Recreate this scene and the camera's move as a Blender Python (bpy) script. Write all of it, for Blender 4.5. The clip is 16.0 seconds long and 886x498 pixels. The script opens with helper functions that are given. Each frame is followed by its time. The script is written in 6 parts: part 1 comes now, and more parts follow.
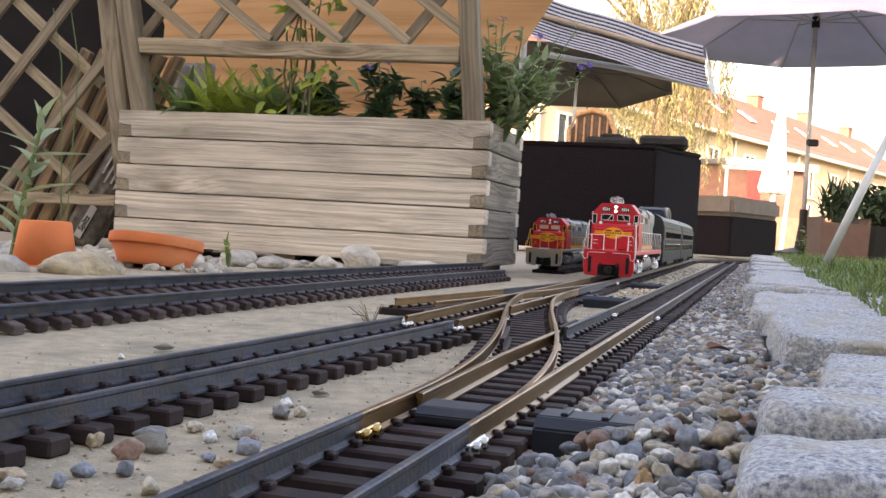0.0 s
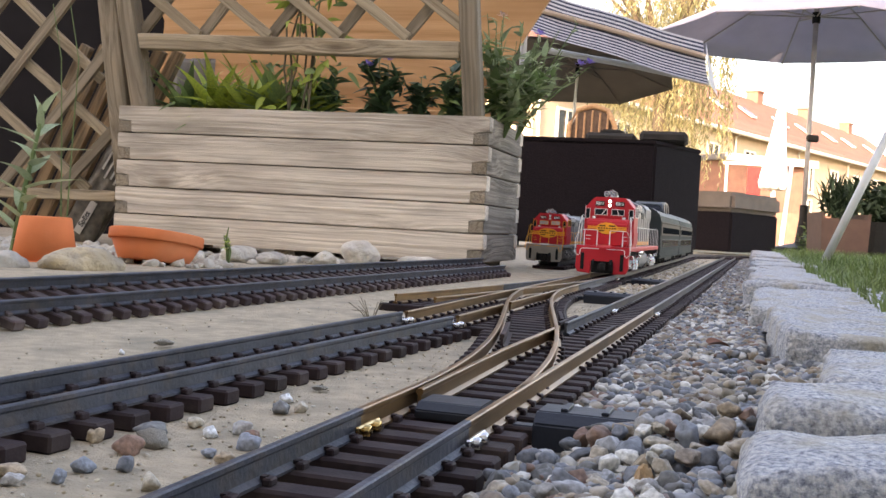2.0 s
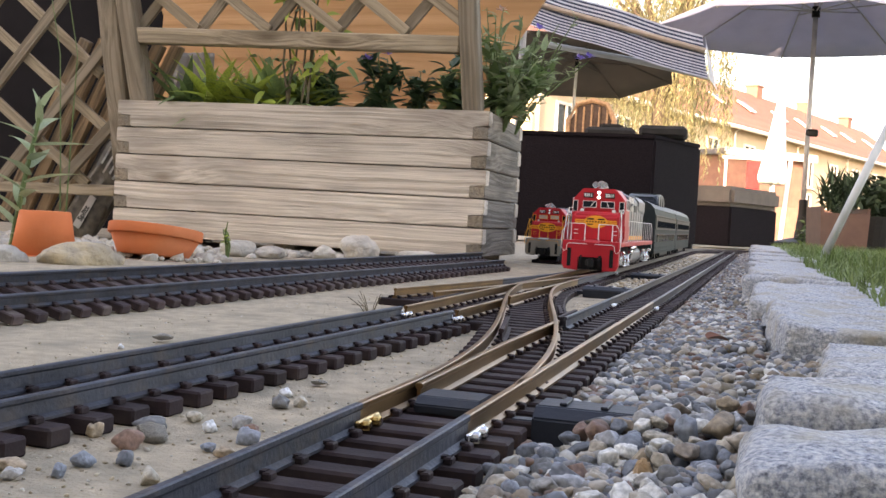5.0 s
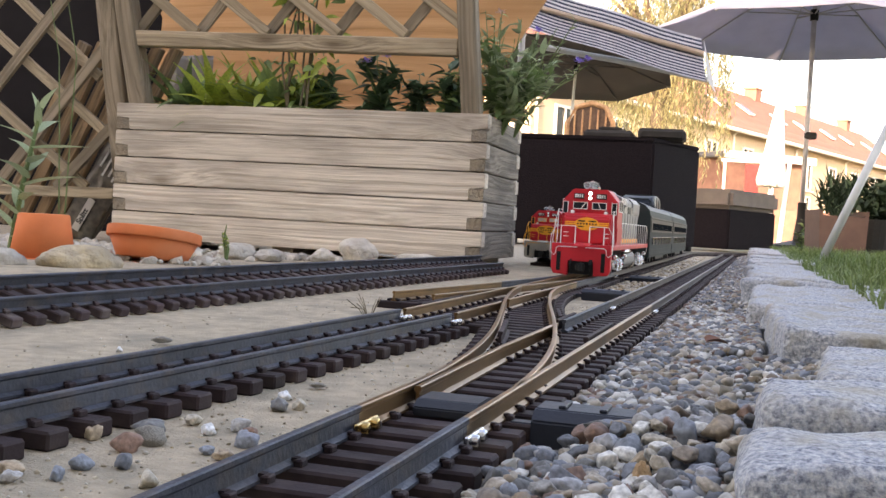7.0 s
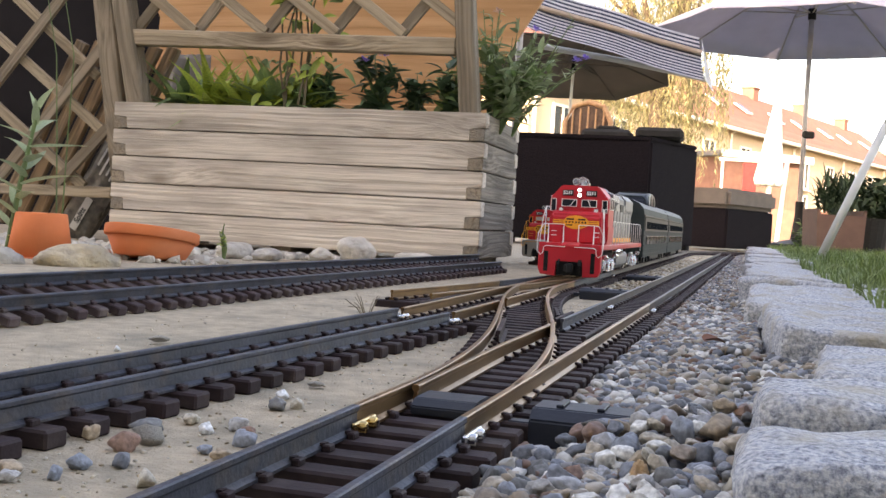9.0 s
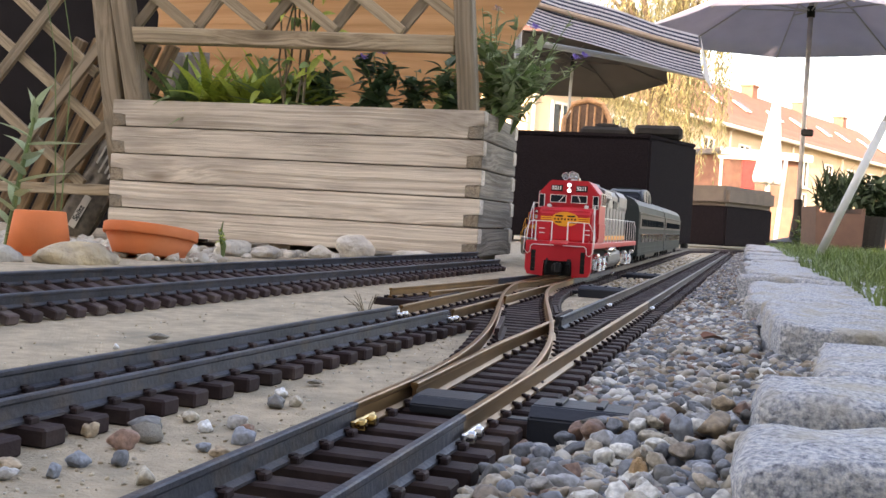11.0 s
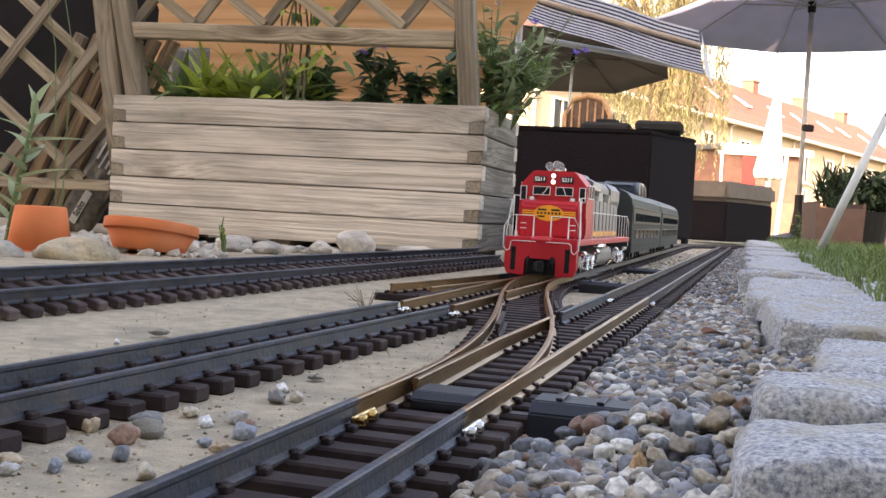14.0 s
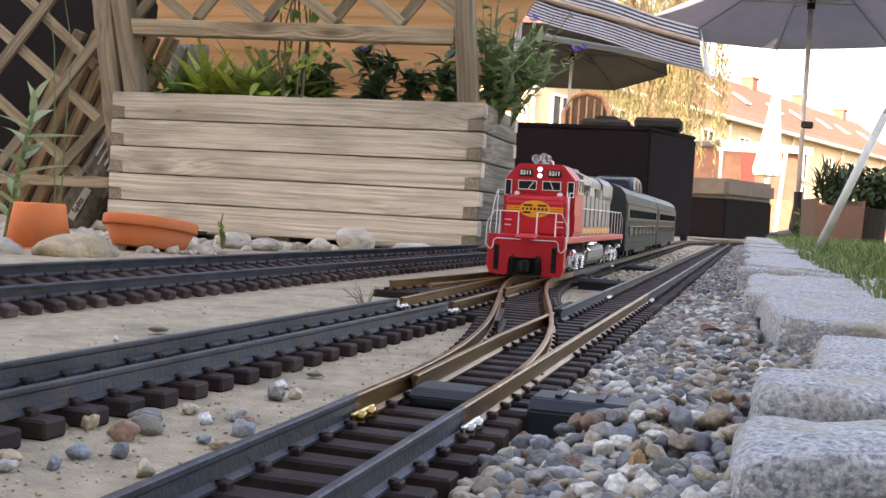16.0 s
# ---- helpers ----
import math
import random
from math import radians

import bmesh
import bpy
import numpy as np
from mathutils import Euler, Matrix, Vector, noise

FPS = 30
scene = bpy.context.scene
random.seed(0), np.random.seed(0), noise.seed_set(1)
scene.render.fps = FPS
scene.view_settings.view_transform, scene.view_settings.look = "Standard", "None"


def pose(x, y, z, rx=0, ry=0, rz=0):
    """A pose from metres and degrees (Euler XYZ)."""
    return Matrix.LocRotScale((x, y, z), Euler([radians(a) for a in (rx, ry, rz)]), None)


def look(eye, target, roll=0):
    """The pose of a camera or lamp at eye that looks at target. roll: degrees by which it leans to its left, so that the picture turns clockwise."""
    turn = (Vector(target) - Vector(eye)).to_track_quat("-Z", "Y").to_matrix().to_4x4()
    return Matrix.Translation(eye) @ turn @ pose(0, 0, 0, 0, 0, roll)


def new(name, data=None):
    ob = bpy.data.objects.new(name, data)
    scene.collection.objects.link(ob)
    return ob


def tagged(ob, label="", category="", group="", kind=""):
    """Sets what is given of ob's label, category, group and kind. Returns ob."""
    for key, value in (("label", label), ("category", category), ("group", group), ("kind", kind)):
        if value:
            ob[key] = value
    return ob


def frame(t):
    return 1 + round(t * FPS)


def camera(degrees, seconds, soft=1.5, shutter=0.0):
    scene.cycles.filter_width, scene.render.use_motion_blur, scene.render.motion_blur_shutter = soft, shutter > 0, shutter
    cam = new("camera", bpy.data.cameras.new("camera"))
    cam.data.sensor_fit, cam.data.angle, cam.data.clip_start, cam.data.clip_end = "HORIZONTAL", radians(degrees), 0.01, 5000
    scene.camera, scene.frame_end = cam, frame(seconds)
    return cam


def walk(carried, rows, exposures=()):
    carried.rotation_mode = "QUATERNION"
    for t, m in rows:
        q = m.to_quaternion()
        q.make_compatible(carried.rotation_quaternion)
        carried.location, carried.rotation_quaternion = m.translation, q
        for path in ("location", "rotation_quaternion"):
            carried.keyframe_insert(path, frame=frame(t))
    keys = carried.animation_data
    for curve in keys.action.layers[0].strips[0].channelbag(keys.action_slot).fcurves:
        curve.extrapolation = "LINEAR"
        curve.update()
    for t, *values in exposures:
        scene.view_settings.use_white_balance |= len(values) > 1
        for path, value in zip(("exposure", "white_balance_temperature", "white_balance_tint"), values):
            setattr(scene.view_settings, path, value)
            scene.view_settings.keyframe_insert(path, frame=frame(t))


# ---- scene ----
# ---- camera ----
EYE = (0.0, 0.0, 0.0996)
cam = camera(44.85, 16.0, soft=1.5)
walk(cam, [
    (0, look(EYE, (0.0, 3.0, 0.0388), 3.289)),
    (0.5, look(EYE, (0.0001, 3.0, 0.0364), 3.289)),
    (1, look(EYE, (0.0003, 3.0, 0.034), 3.289)),
    (1.5, look(EYE, (0.0005, 3.0, 0.0304), 3.289)),
    (2, look(EYE, (0.0005, 3.0, 0.0269), 3.289)),
    (2.5, look(EYE, (0.0003, 3.0, 0.0245), 3.289)),
    (3, look(EYE, (0.0006, 3.0, 0.0198), 3.289)),
    (3.5, look(EYE, (0.001, 3.0, 0.0151), 3.289)),
    (4, look(EYE, (0.0019, 3.0, 0.0104), 3.289)),
    (4.4, look(EYE, (0.0027, 3.0, 0.0085), 3.289)),
    (6.0, look(EYE, (0.0043, 3.0, 0.0191), 3.289)),
    (6.5, look(EYE, (0.0052, 3.0, 0.0196), 3.289)),
    (7, look(EYE, (0.0061, 3.0, 0.0196), 3.289)),
    (7.5, look(EYE, (0.0064, 3.0, 0.0197), 3.289)),
    (8, look(EYE, (0.0069, 3.0, 0.0195), 3.289)),
    (8.5, look(EYE, (0.01, 3.0, 0.0191), 3.289)),
    (9, look(EYE, (0.0123, 3.0, 0.0173), 3.289)),
    (9.5, look(EYE, (0.014, 3.0, 0.0158), 3.289)),
    (11, look(EYE, (0.0157, 3.0, 0.0112), 3.289)),
    (11.5, look(EYE, (0.0159, 3.0, 0.0098), 3.289)),
    (12, look(EYE, (0.0157, 3.0, 0.008), 3.289)),
    (12.5, look(EYE, (0.0149, 3.0, 0.0056), 3.289)),
    (13, look(EYE, (0.0147, 3.0, 0.0032), 3.289)),
    (13.5, look(EYE, (0.0148, 3.0, 0.0012), 3.289)),
    (14, look(EYE, (0.015, 3.0, -0.0015), 3.289)),
    (14.5, look(EYE, (0.0163, 3.0, -0.0046), 3.289)),
    (15, look(EYE, (0.0169, 3.0, -0.0071), 3.289)),
    (15.5, look(EYE, (0.0173, 3.0, -0.0093), 3.289)),
    (16, look(EYE, (0.0178, 3.0, -0.0101), 3.289)),
], exposures=[(0, 2.78, 8700, 23), (16, 2.78, 8700, 23)])

# ---- world, sun, exposure ----
SUN_ELEV, SUN_AZ = 22.0, 205.0     # degrees; azimuth clockwise from +y, where the sun stands
world = bpy.data.worlds.new("sky")
scene.world = world
world.use_nodes = True
wn = world.node_tree.nodes
sky = wn.new("ShaderNodeTexSky")
sky.sky_type = "NISHITA"
sky.sun_disc = False
sky.sun_elevation, sky.sun_rotation = radians(SUN_ELEV), radians(SUN_AZ)
sky.dust_density = 3.0
wn["Background"].inputs["Strength"].default_value = 0.15
world.node_tree.links.new(sky.outputs[0], wn["Background"].inputs["Color"])
sun_data = bpy.data.lights.new("sun", "SUN")
sun_data.energy, sun_data.angle, sun_data.color = 1.6, radians(0.5), (1.0, 0.88, 0.74)
sun = new("sun", sun_data)
_a, _e = radians(SUN_AZ), radians(SUN_ELEV)
sun.matrix_world = look((math.sin(_a) * math.cos(_e) * 30, math.cos(_a) * math.cos(_e) * 30, math.sin(_e) * 30), (0, 0, 0))


# ---- materials ----
def mat(name, base, second=None, scale=20.0, rough=0.7, metal=0.0, bump=0.0, bump_scale=None, stretch=(1, 1, 1), rand=0.0,
        island=0.0, detail=6.0, third=None, third_scale=None, third_amount=0.4, coat=0.0, coords="Object", spec=0.5, translucent=0.0):
    """A surface of two mottled colours, wear at a second scale, fine relief, and a value that varies by object or island."""
    m = bpy.data.materials.new(name)
    m.use_nodes = True
    nt = m.node_tree
    n, l = nt.nodes, nt.links
    b = n["Principled BSDF"]
    b.inputs["Roughness"].default_value, b.inputs["Metallic"].default_value = rough, metal
    b.inputs["Specular IOR Level"].default_value = spec
    if coat:
        b.inputs["Coat Weight"].default_value, b.inputs["Coat Roughness"].default_value = coat, 0.1
    tc = n.new("ShaderNodeTexCoord")
    mp = n.new("ShaderNodeMapping")
    mp.inputs["Scale"].default_value = stretch
    l.new(tc.outputs[coords], mp.inputs["Vector"])
    vec = mp.outputs[0]
    if rand:
        info = n.new("ShaderNodeObjectInfo")
        add = n.new("ShaderNodeVectorMath")
        add.operation = "MULTIPLY_ADD"
        l.new(info.outputs["Random"], add.inputs[0])
        add.inputs[1].default_value = (3.7, 5.3, 2.9)
        l.new(vec, add.inputs[2])
        vec = add.outputs[0]
    col = None
    nz = n.new("ShaderNodeTexNoise")
    nz.inputs["Scale"].default_value, nz.inputs["Detail"].default_value = scale, detail
    l.new(vec, nz.inputs["Vector"])
    mix = n.new("ShaderNodeMix")
    mix.data_type = "RGBA"
    mix.inputs["A"].default_value = (*base, 1)
    mix.inputs["B"].default_value = (*(second or base), 1)
    ramp = n.new("ShaderNodeMapRange")
    ramp.inputs["From Min"].default_value, ramp.inputs["From Max"].default_value = 0.35, 0.65
    l.new(nz.outputs[0], ramp.inputs["Value"])
    l.new(ramp.outputs[0], mix.inputs["Factor"])
    col = mix.outputs["Result"]
    if third:
        nz3 = n.new("ShaderNodeTexNoise")
        nz3.inputs["Scale"].default_value, nz3.inputs["Detail"].default_value = third_scale or scale * 0.2, 5
        l.new(vec, nz3.inputs["Vector"])
        r3 = n.new("ShaderNodeMapRange")
        r3.inputs["From Min"].default_value, r3.inputs["From Max"].default_value, r3.inputs["To Max"].default_value = 0.5, 0.7, third_amount
        l.new(nz3.outputs[0], r3.inputs["Value"])
        mx3 = n.new("ShaderNodeMix")
        mx3.data_type = "RGBA"
        l.new(r3.outputs[0], mx3.inputs["Factor"])
        l.new(col, mx3.inputs["A"])
        mx3.inputs["B"].default_value = (*third, 1)
        col = mx3.outputs["Result"]
    if rand or island:
        hs = n.new("ShaderNodeHueSaturation")
        src = n.new("ShaderNodeObjectInfo").outputs["Random"] if rand else n.new("ShaderNodeNewGeometry").outputs["Random Per Island"]
        rr = n.new("ShaderNodeMapRange")
        amount = rand or island
        rr.inputs["To Min"].default_value, rr.inputs["To Max"].default_value = 1 - amount, 1 + amount
        l.new(src, rr.inputs["Value"])
        l.new(rr.outputs[0], hs.inputs["Value"])
        l.new(col, hs.inputs["Color"])
        col = hs.outputs[0]
    l.new(col, b.inputs["Base Color"])
    if bump:
        nb = n.new("ShaderNodeTexNoise")
        nb.inputs["Scale"].default_value, nb.inputs["Detail"].default_value = bump_scale or scale * 3, 8
        l.new(vec, nb.inputs["Vector"])
        bp = n.new("ShaderNodeBump")
        bp.inputs["Strength"].default_value, bp.inputs["Distance"].default_value = bump, 0.01
        l.new(nb.outputs[0], bp.inputs["Height"])
        l.new(bp.outputs[0], b.inputs["Normal"])
    if translucent:
        tr = n.new("ShaderNodeBsdfTranslucent")
        l.new(col, tr.inputs["Color"])
        ms = n.new("ShaderNodeMixShader")
        ms.inputs[0].default_value = translucent
        l.new(b.outputs[0], ms.inputs[1])
        l.new(tr.outputs[0], ms.inputs[2])
        l.new(ms.outputs[0], n["Material Output"].inputs["Surface"])
    return m


def glow(name, colour, strength):
    m = bpy.data.materials.new(name)
    m.use_nodes = True
    b = m.node_tree.nodes["Principled BSDF"]
    b.inputs["Base Color"].default_value = (*colour, 1)
    b.inputs["Emission Color"].default_value = (*colour, 1)
    b.inputs["Emission Strength"].default_value = strength
    return m


def palette(name, colours, rough=0.6, island=True, speck=60.0):
    """Stones of several colours, chosen piece by piece, with a speckle and fine relief."""
    m = bpy.data.materials.new(name)
    m.use_nodes = True
    nt = m.node_tree
    n, l = nt.nodes, nt.links
    b = n["Principled BSDF"]
    b.inputs["Roughness"].default_value = rough
    src = n.new("ShaderNodeNewGeometry").outputs["Random Per Island"] if island else n.new("ShaderNodeObjectInfo").outputs["Random"]
    cr = n.new("ShaderNodeValToRGB")
    cr.color_ramp.interpolation = "CONSTANT"
    while len(cr.color_ramp.elements) < len(colours):
        cr.color_ramp.elements.new(0.5)
    for i, c in enumerate(colours):
        e = cr.color_ramp.elements[i]
        e.position, e.color = i / len(colours), (*c, 1)
    l.new(src, cr.inputs[0])
    tc = n.new("ShaderNodeTexCoord")
    nz = n.new("ShaderNodeTexNoise")
    nz.inputs["Scale"].default_value, nz.inputs["Detail"].default_value = speck, 6
    l.new(tc.outputs["Object"], nz.inputs["Vector"])
    rr = n.new("ShaderNodeMapRange")
    rr.inputs["From Min"].default_value, rr.inputs["From Max"].default_value = 0.3, 0.7
    rr.inputs["To Min"].default_value, rr.inputs["To Max"].default_value = 0.62, 1.3
    l.new(nz.outputs[0], rr.inputs["Value"])
    hs = n.new("ShaderNodeHueSaturation")
    l.new(rr.outputs[0], hs.inputs["Value"])
    l.new(cr.outputs[0], hs.inputs["Color"])
    l.new(hs.outputs[0], b.inputs["Base Color"])
    bp = n.new("ShaderNodeBump")
    bp.inputs["Strength"].default_value, bp.inputs["Distance"].default_value = 0.25, 0.003
    l.new(nz.outputs[0], bp.inputs["Height"])
    l.new(bp.outputs[0], b.inputs["Normal"])
    return m


def wood(name, light, dark, along="X", scale=1.0, rough=0.8, rand=0.15, stain=(0.2, 0.18, 0.15)):
    """Weathered timber: grain along one axis, knots' swirl, stains, cracks in relief."""
    m = bpy.data.materials.new(name)
    m.use_nodes = True
    nt = m.node_tree
    n, l = nt.nodes, nt.links
    b = n["Principled BSDF"]
    b.inputs["Roughness"].default_value = rough
    b.inputs["Specular IOR Level"].default_value = 0.25
    tc = n.new("ShaderNodeTexCoord")
    info = n.new("ShaderNodeObjectInfo")
    add = n.new("ShaderNodeVectorMath")
    add.operation = "MULTIPLY_ADD"
    l.new(info.outputs["Random"], add.inputs[0])
    add.inputs[1].default_value = (7.1, 3.3, 5.7)
    l.new(tc.outputs["Object"], add.inputs[2])
    warp = n.new("ShaderNodeTexNoise")
    warp.inputs["Scale"].default_value = 5.0 * scale
    l.new(add.outputs[0], warp.inputs["Vector"])
    wv = n.new("ShaderNodeVectorMath")
    wv.operation = "MULTIPLY_ADD"
    l.new(warp.outputs["Color"], wv.inputs[0])
    wv.inputs[1].default_value = (0.012, 0.012, 0.012)
    l.new(add.outputs[0], wv.inputs[2])
    # knots, in the plane of the board's face; the grain bends round them
    sp = n.new("ShaderNodeSeparateXYZ")
    l.new(add.outputs[0], sp.inputs[0])
    cb = n.new("ShaderNodeCombineXYZ")
    l.new(sp.outputs[{"X": 0, "Y": 1, "Z": 2}[along]], cb.inputs[0])
    l.new(sp.outputs[{"X": 2, "Y": 2, "Z": 0}[along]], cb.inputs[1])
    km = n.new("ShaderNodeMapping")
    km.inputs["Scale"].default_value = (2.3, 7.0, 1.0)
    l.new(cb.outputs[0], km.inputs["Vector"])
    vo = n.new("ShaderNodeTexVoronoi")
    vo.voronoi_dimensions = "2D"
    vo.inputs["Scale"].default_value = 1.0 * scale
    l.new(km.outputs[0], vo.inputs["Vector"])
    bend_round = n.new("ShaderNodeMapRange")
    bend_round.interpolation_type = "SMOOTHSTEP"
    bend_round.inputs["From Min"].default_value, bend_round.inputs["From Max"].default_value = 0.0, 0.42
    bend_round.inputs["To Min"].default_value, bend_round.inputs["To Max"].default_value = 0.020, 0.0
    l.new(vo.outputs["Distance"], bend_round.inputs["Value"])
    swirl = n.new("ShaderNodeVectorMath")
    l.new(wv.outputs[0], swirl.inputs[0])
    l.new(bend_round.outputs[0], swirl.inputs[1])
    mp = n.new("ShaderNodeMapping")
    mp.inputs["Scale"].default_value = {"X": (1.6, 110, 110), "Y": (110, 1.6, 110), "Z": (110, 110, 1.6)}[along]
    l.new(swirl.outputs[0], mp.inputs["Vector"])
    g = n.new("ShaderNodeTexNoise")
    g.inputs["Scale"].default_value, g.inputs["Detail"].default_value = 1.3 * scale, 9
    l.new(mp.outputs[0], g.inputs["Vector"])
    cr = n.new("ShaderNodeValToRGB")
    cr.color_ramp.elements[0].position, cr.color_ramp.elements[0].color = 0.36, (*dark, 1)
    cr.color_ramp.elements[1].position, cr.color_ramp.elements[1].color = 0.57, (*light, 1)
    l.new(g.outputs[0], cr.inputs[0])
    sm = n.new("ShaderNodeMapping")
    sm.inputs["Scale"].default_value = {"X": (0.35, 1.6, 1.6), "Y": (1.6, 0.35, 1.6), "Z": (1.6, 1.6, 0.35)}[along]
    l.new(wv.outputs[0], sm.inputs["Vector"])
    st = n.new("ShaderNodeTexNoise")
    st.inputs["Scale"].default_value, st.inputs["Detail"].default_value = 14 * scale, 9
    l.new(sm.outputs[0], st.inputs["Vector"])
    sr = n.new("ShaderNodeMapRange")
    sr.inputs["From Min"].default_value, sr.inputs["From Max"].default_value, sr.inputs["To Max"].default_value = 0.46, 0.68, 0.7
    l.new(st.outputs[0], sr.inputs["Value"])
    mx = n.new("ShaderNodeMix")
    mx.data_type = "RGBA"
    l.new(sr.outputs[0], mx.inputs["Factor"])
    l.new(cr.outputs[0], mx.inputs["A"])
    mx.inputs["B"].default_value = (*stain, 1)
    kr = n.new("ShaderNodeMapRange")
    kr.inputs["From Min"].default_value, kr.inputs["From Max"].default_value = 0.02, 0.10
    kr.inputs["To Min"].default_value, kr.inputs["To Max"].default_value = 0.8, 0.0
    l.new(vo.outputs["Distance"], kr.inputs["Value"])
    mk = n.new("ShaderNodeMix")
    mk.data_type = "RGBA"
    l.new(kr.outputs[0], mk.inputs["Factor"])
    l.new(mx.outputs["Result"], mk.inputs["A"])
    mk.inputs["B"].default_value = (dark[0] * 0.45, dark[1] * 0.4, dark[2] * 0.35, 1)
    hs = n.new("ShaderNodeHueSaturation")
    rr = n.new("ShaderNodeMapRange")
    rr.inputs["To Min"].default_value, rr.inputs["To Max"].default_value = 1 - rand, 1 + rand
    l.new(info.outputs["Random"], rr.inputs["Value"])
    l.new(rr.outputs[0], hs.inputs["Value"])
    l.new(mk.outputs["Result"], hs.inputs["Color"])
    l.new(hs.outputs[0], b.inputs["Base Color"])
    bp = n.new("ShaderNodeBump")
    bp.inputs["Strength"].default_value, bp.inputs["Distance"].default_value = 0.9, 0.005
    l.new(g.outputs[0], bp.inputs["Height"])
    l.new(bp.outputs[0], b.inputs["Normal"])
    return m


CONCRETE = mat("concrete", (0.48, 0.390, 0.285), (0.355, 0.297, 0.22), 75, 0.92, bump=0.45, bump_scale=420, third=(0.23, 0.21, 0.165), third_scale=17, third_amount=0.8, spec=0.2, detail=12)
SOIL = mat("soil", (0.16, 0.14, 0.09), (0.09, 0.10, 0.05), 1.5, 0.95, bump=0.5, bump_scale=30)
TIE = mat("tie_plastic", (0.037, 0.0230, 0.0245), (0.026, 0.017, 0.0185), 60, 0.7, bump=0.08, bump_scale=500, rand=0.25, third=(0.12, 0.092, 0.08), third_scale=40, third_amount=0.35, spec=0.16)
RAIL = mat("weathered_rail", (0.068, 0.074, 0.095), (0.042, 0.046, 0.059), 45, 0.52, 0.45, bump=0.12, bump_scale=300, third=(0.10, 0.080, 0.070), third_scale=55, third_amount=0.65, spec=0.3)
RAIL_BROWN = mat("browned_rail", (0.095, 0.074, 0.068), (0.058, 0.046, 0.044), 40, 0.5, 0.4, third=(0.16, 0.125, 0.095), third_scale=20, third_amount=0.5, spec=0.3)
BRASS = mat("tarnished_brass_rail", (0.275, 0.155, 0.068), (0.19, 0.108, 0.05), 30, 0.36, 0.85, third=(0.10, 0.07, 0.045), third_scale=18, third_amount=0.6)
BRASS_BRIGHT = mat("bright_brass", (0.52, 0.35, 0.14), (0.40, 0.27, 0.11), 40, 0.25, 1.0)
BOX_PLASTIC = mat("blue_black_plastic", (0.014, 0.017, 0.026), (0.010, 0.012, 0.018), 30, 0.5, bump=0.05, bump_scale=300, third=(0.05, 0.05, 0.05), third_scale=20, third_amount=0.25, spec=0.3)
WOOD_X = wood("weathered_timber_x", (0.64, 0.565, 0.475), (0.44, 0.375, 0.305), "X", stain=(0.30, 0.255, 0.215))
# planter's side boards: timber as WOOD_X, the side's shade put into darker colours
WOOD_Y_SHADED = wood("weathered_timber_y_shaded", (0.245, 0.21, 0.17), (0.13, 0.11, 0.088), "Y", stain=(0.095, 0.08, 0.066))
WOOD_Z = wood("weathered_timber_z", (0.30, 0.255, 0.20), (0.17, 0.145, 0.115), "Z")
WOOD_END = wood("timber_end_grain", (0.30, 0.245, 0.18), (0.19, 0.15, 0.11), "Y", 1.5)
PLY = wood("orange_plywood", (0.55, 0.31, 0.155), (0.46, 0.245, 0.112), "X", 0.35, 0.7, 0.05, (0.37, 0.19, 0.085))
# near-black stands in for the deep shadow behind the lattice
SHADOW_WALL = mat("shadow_black_boarding", (0.011, 0.0095, 0.011), (0.007, 0.006, 0.007), 8, 0.9, spec=0.15)


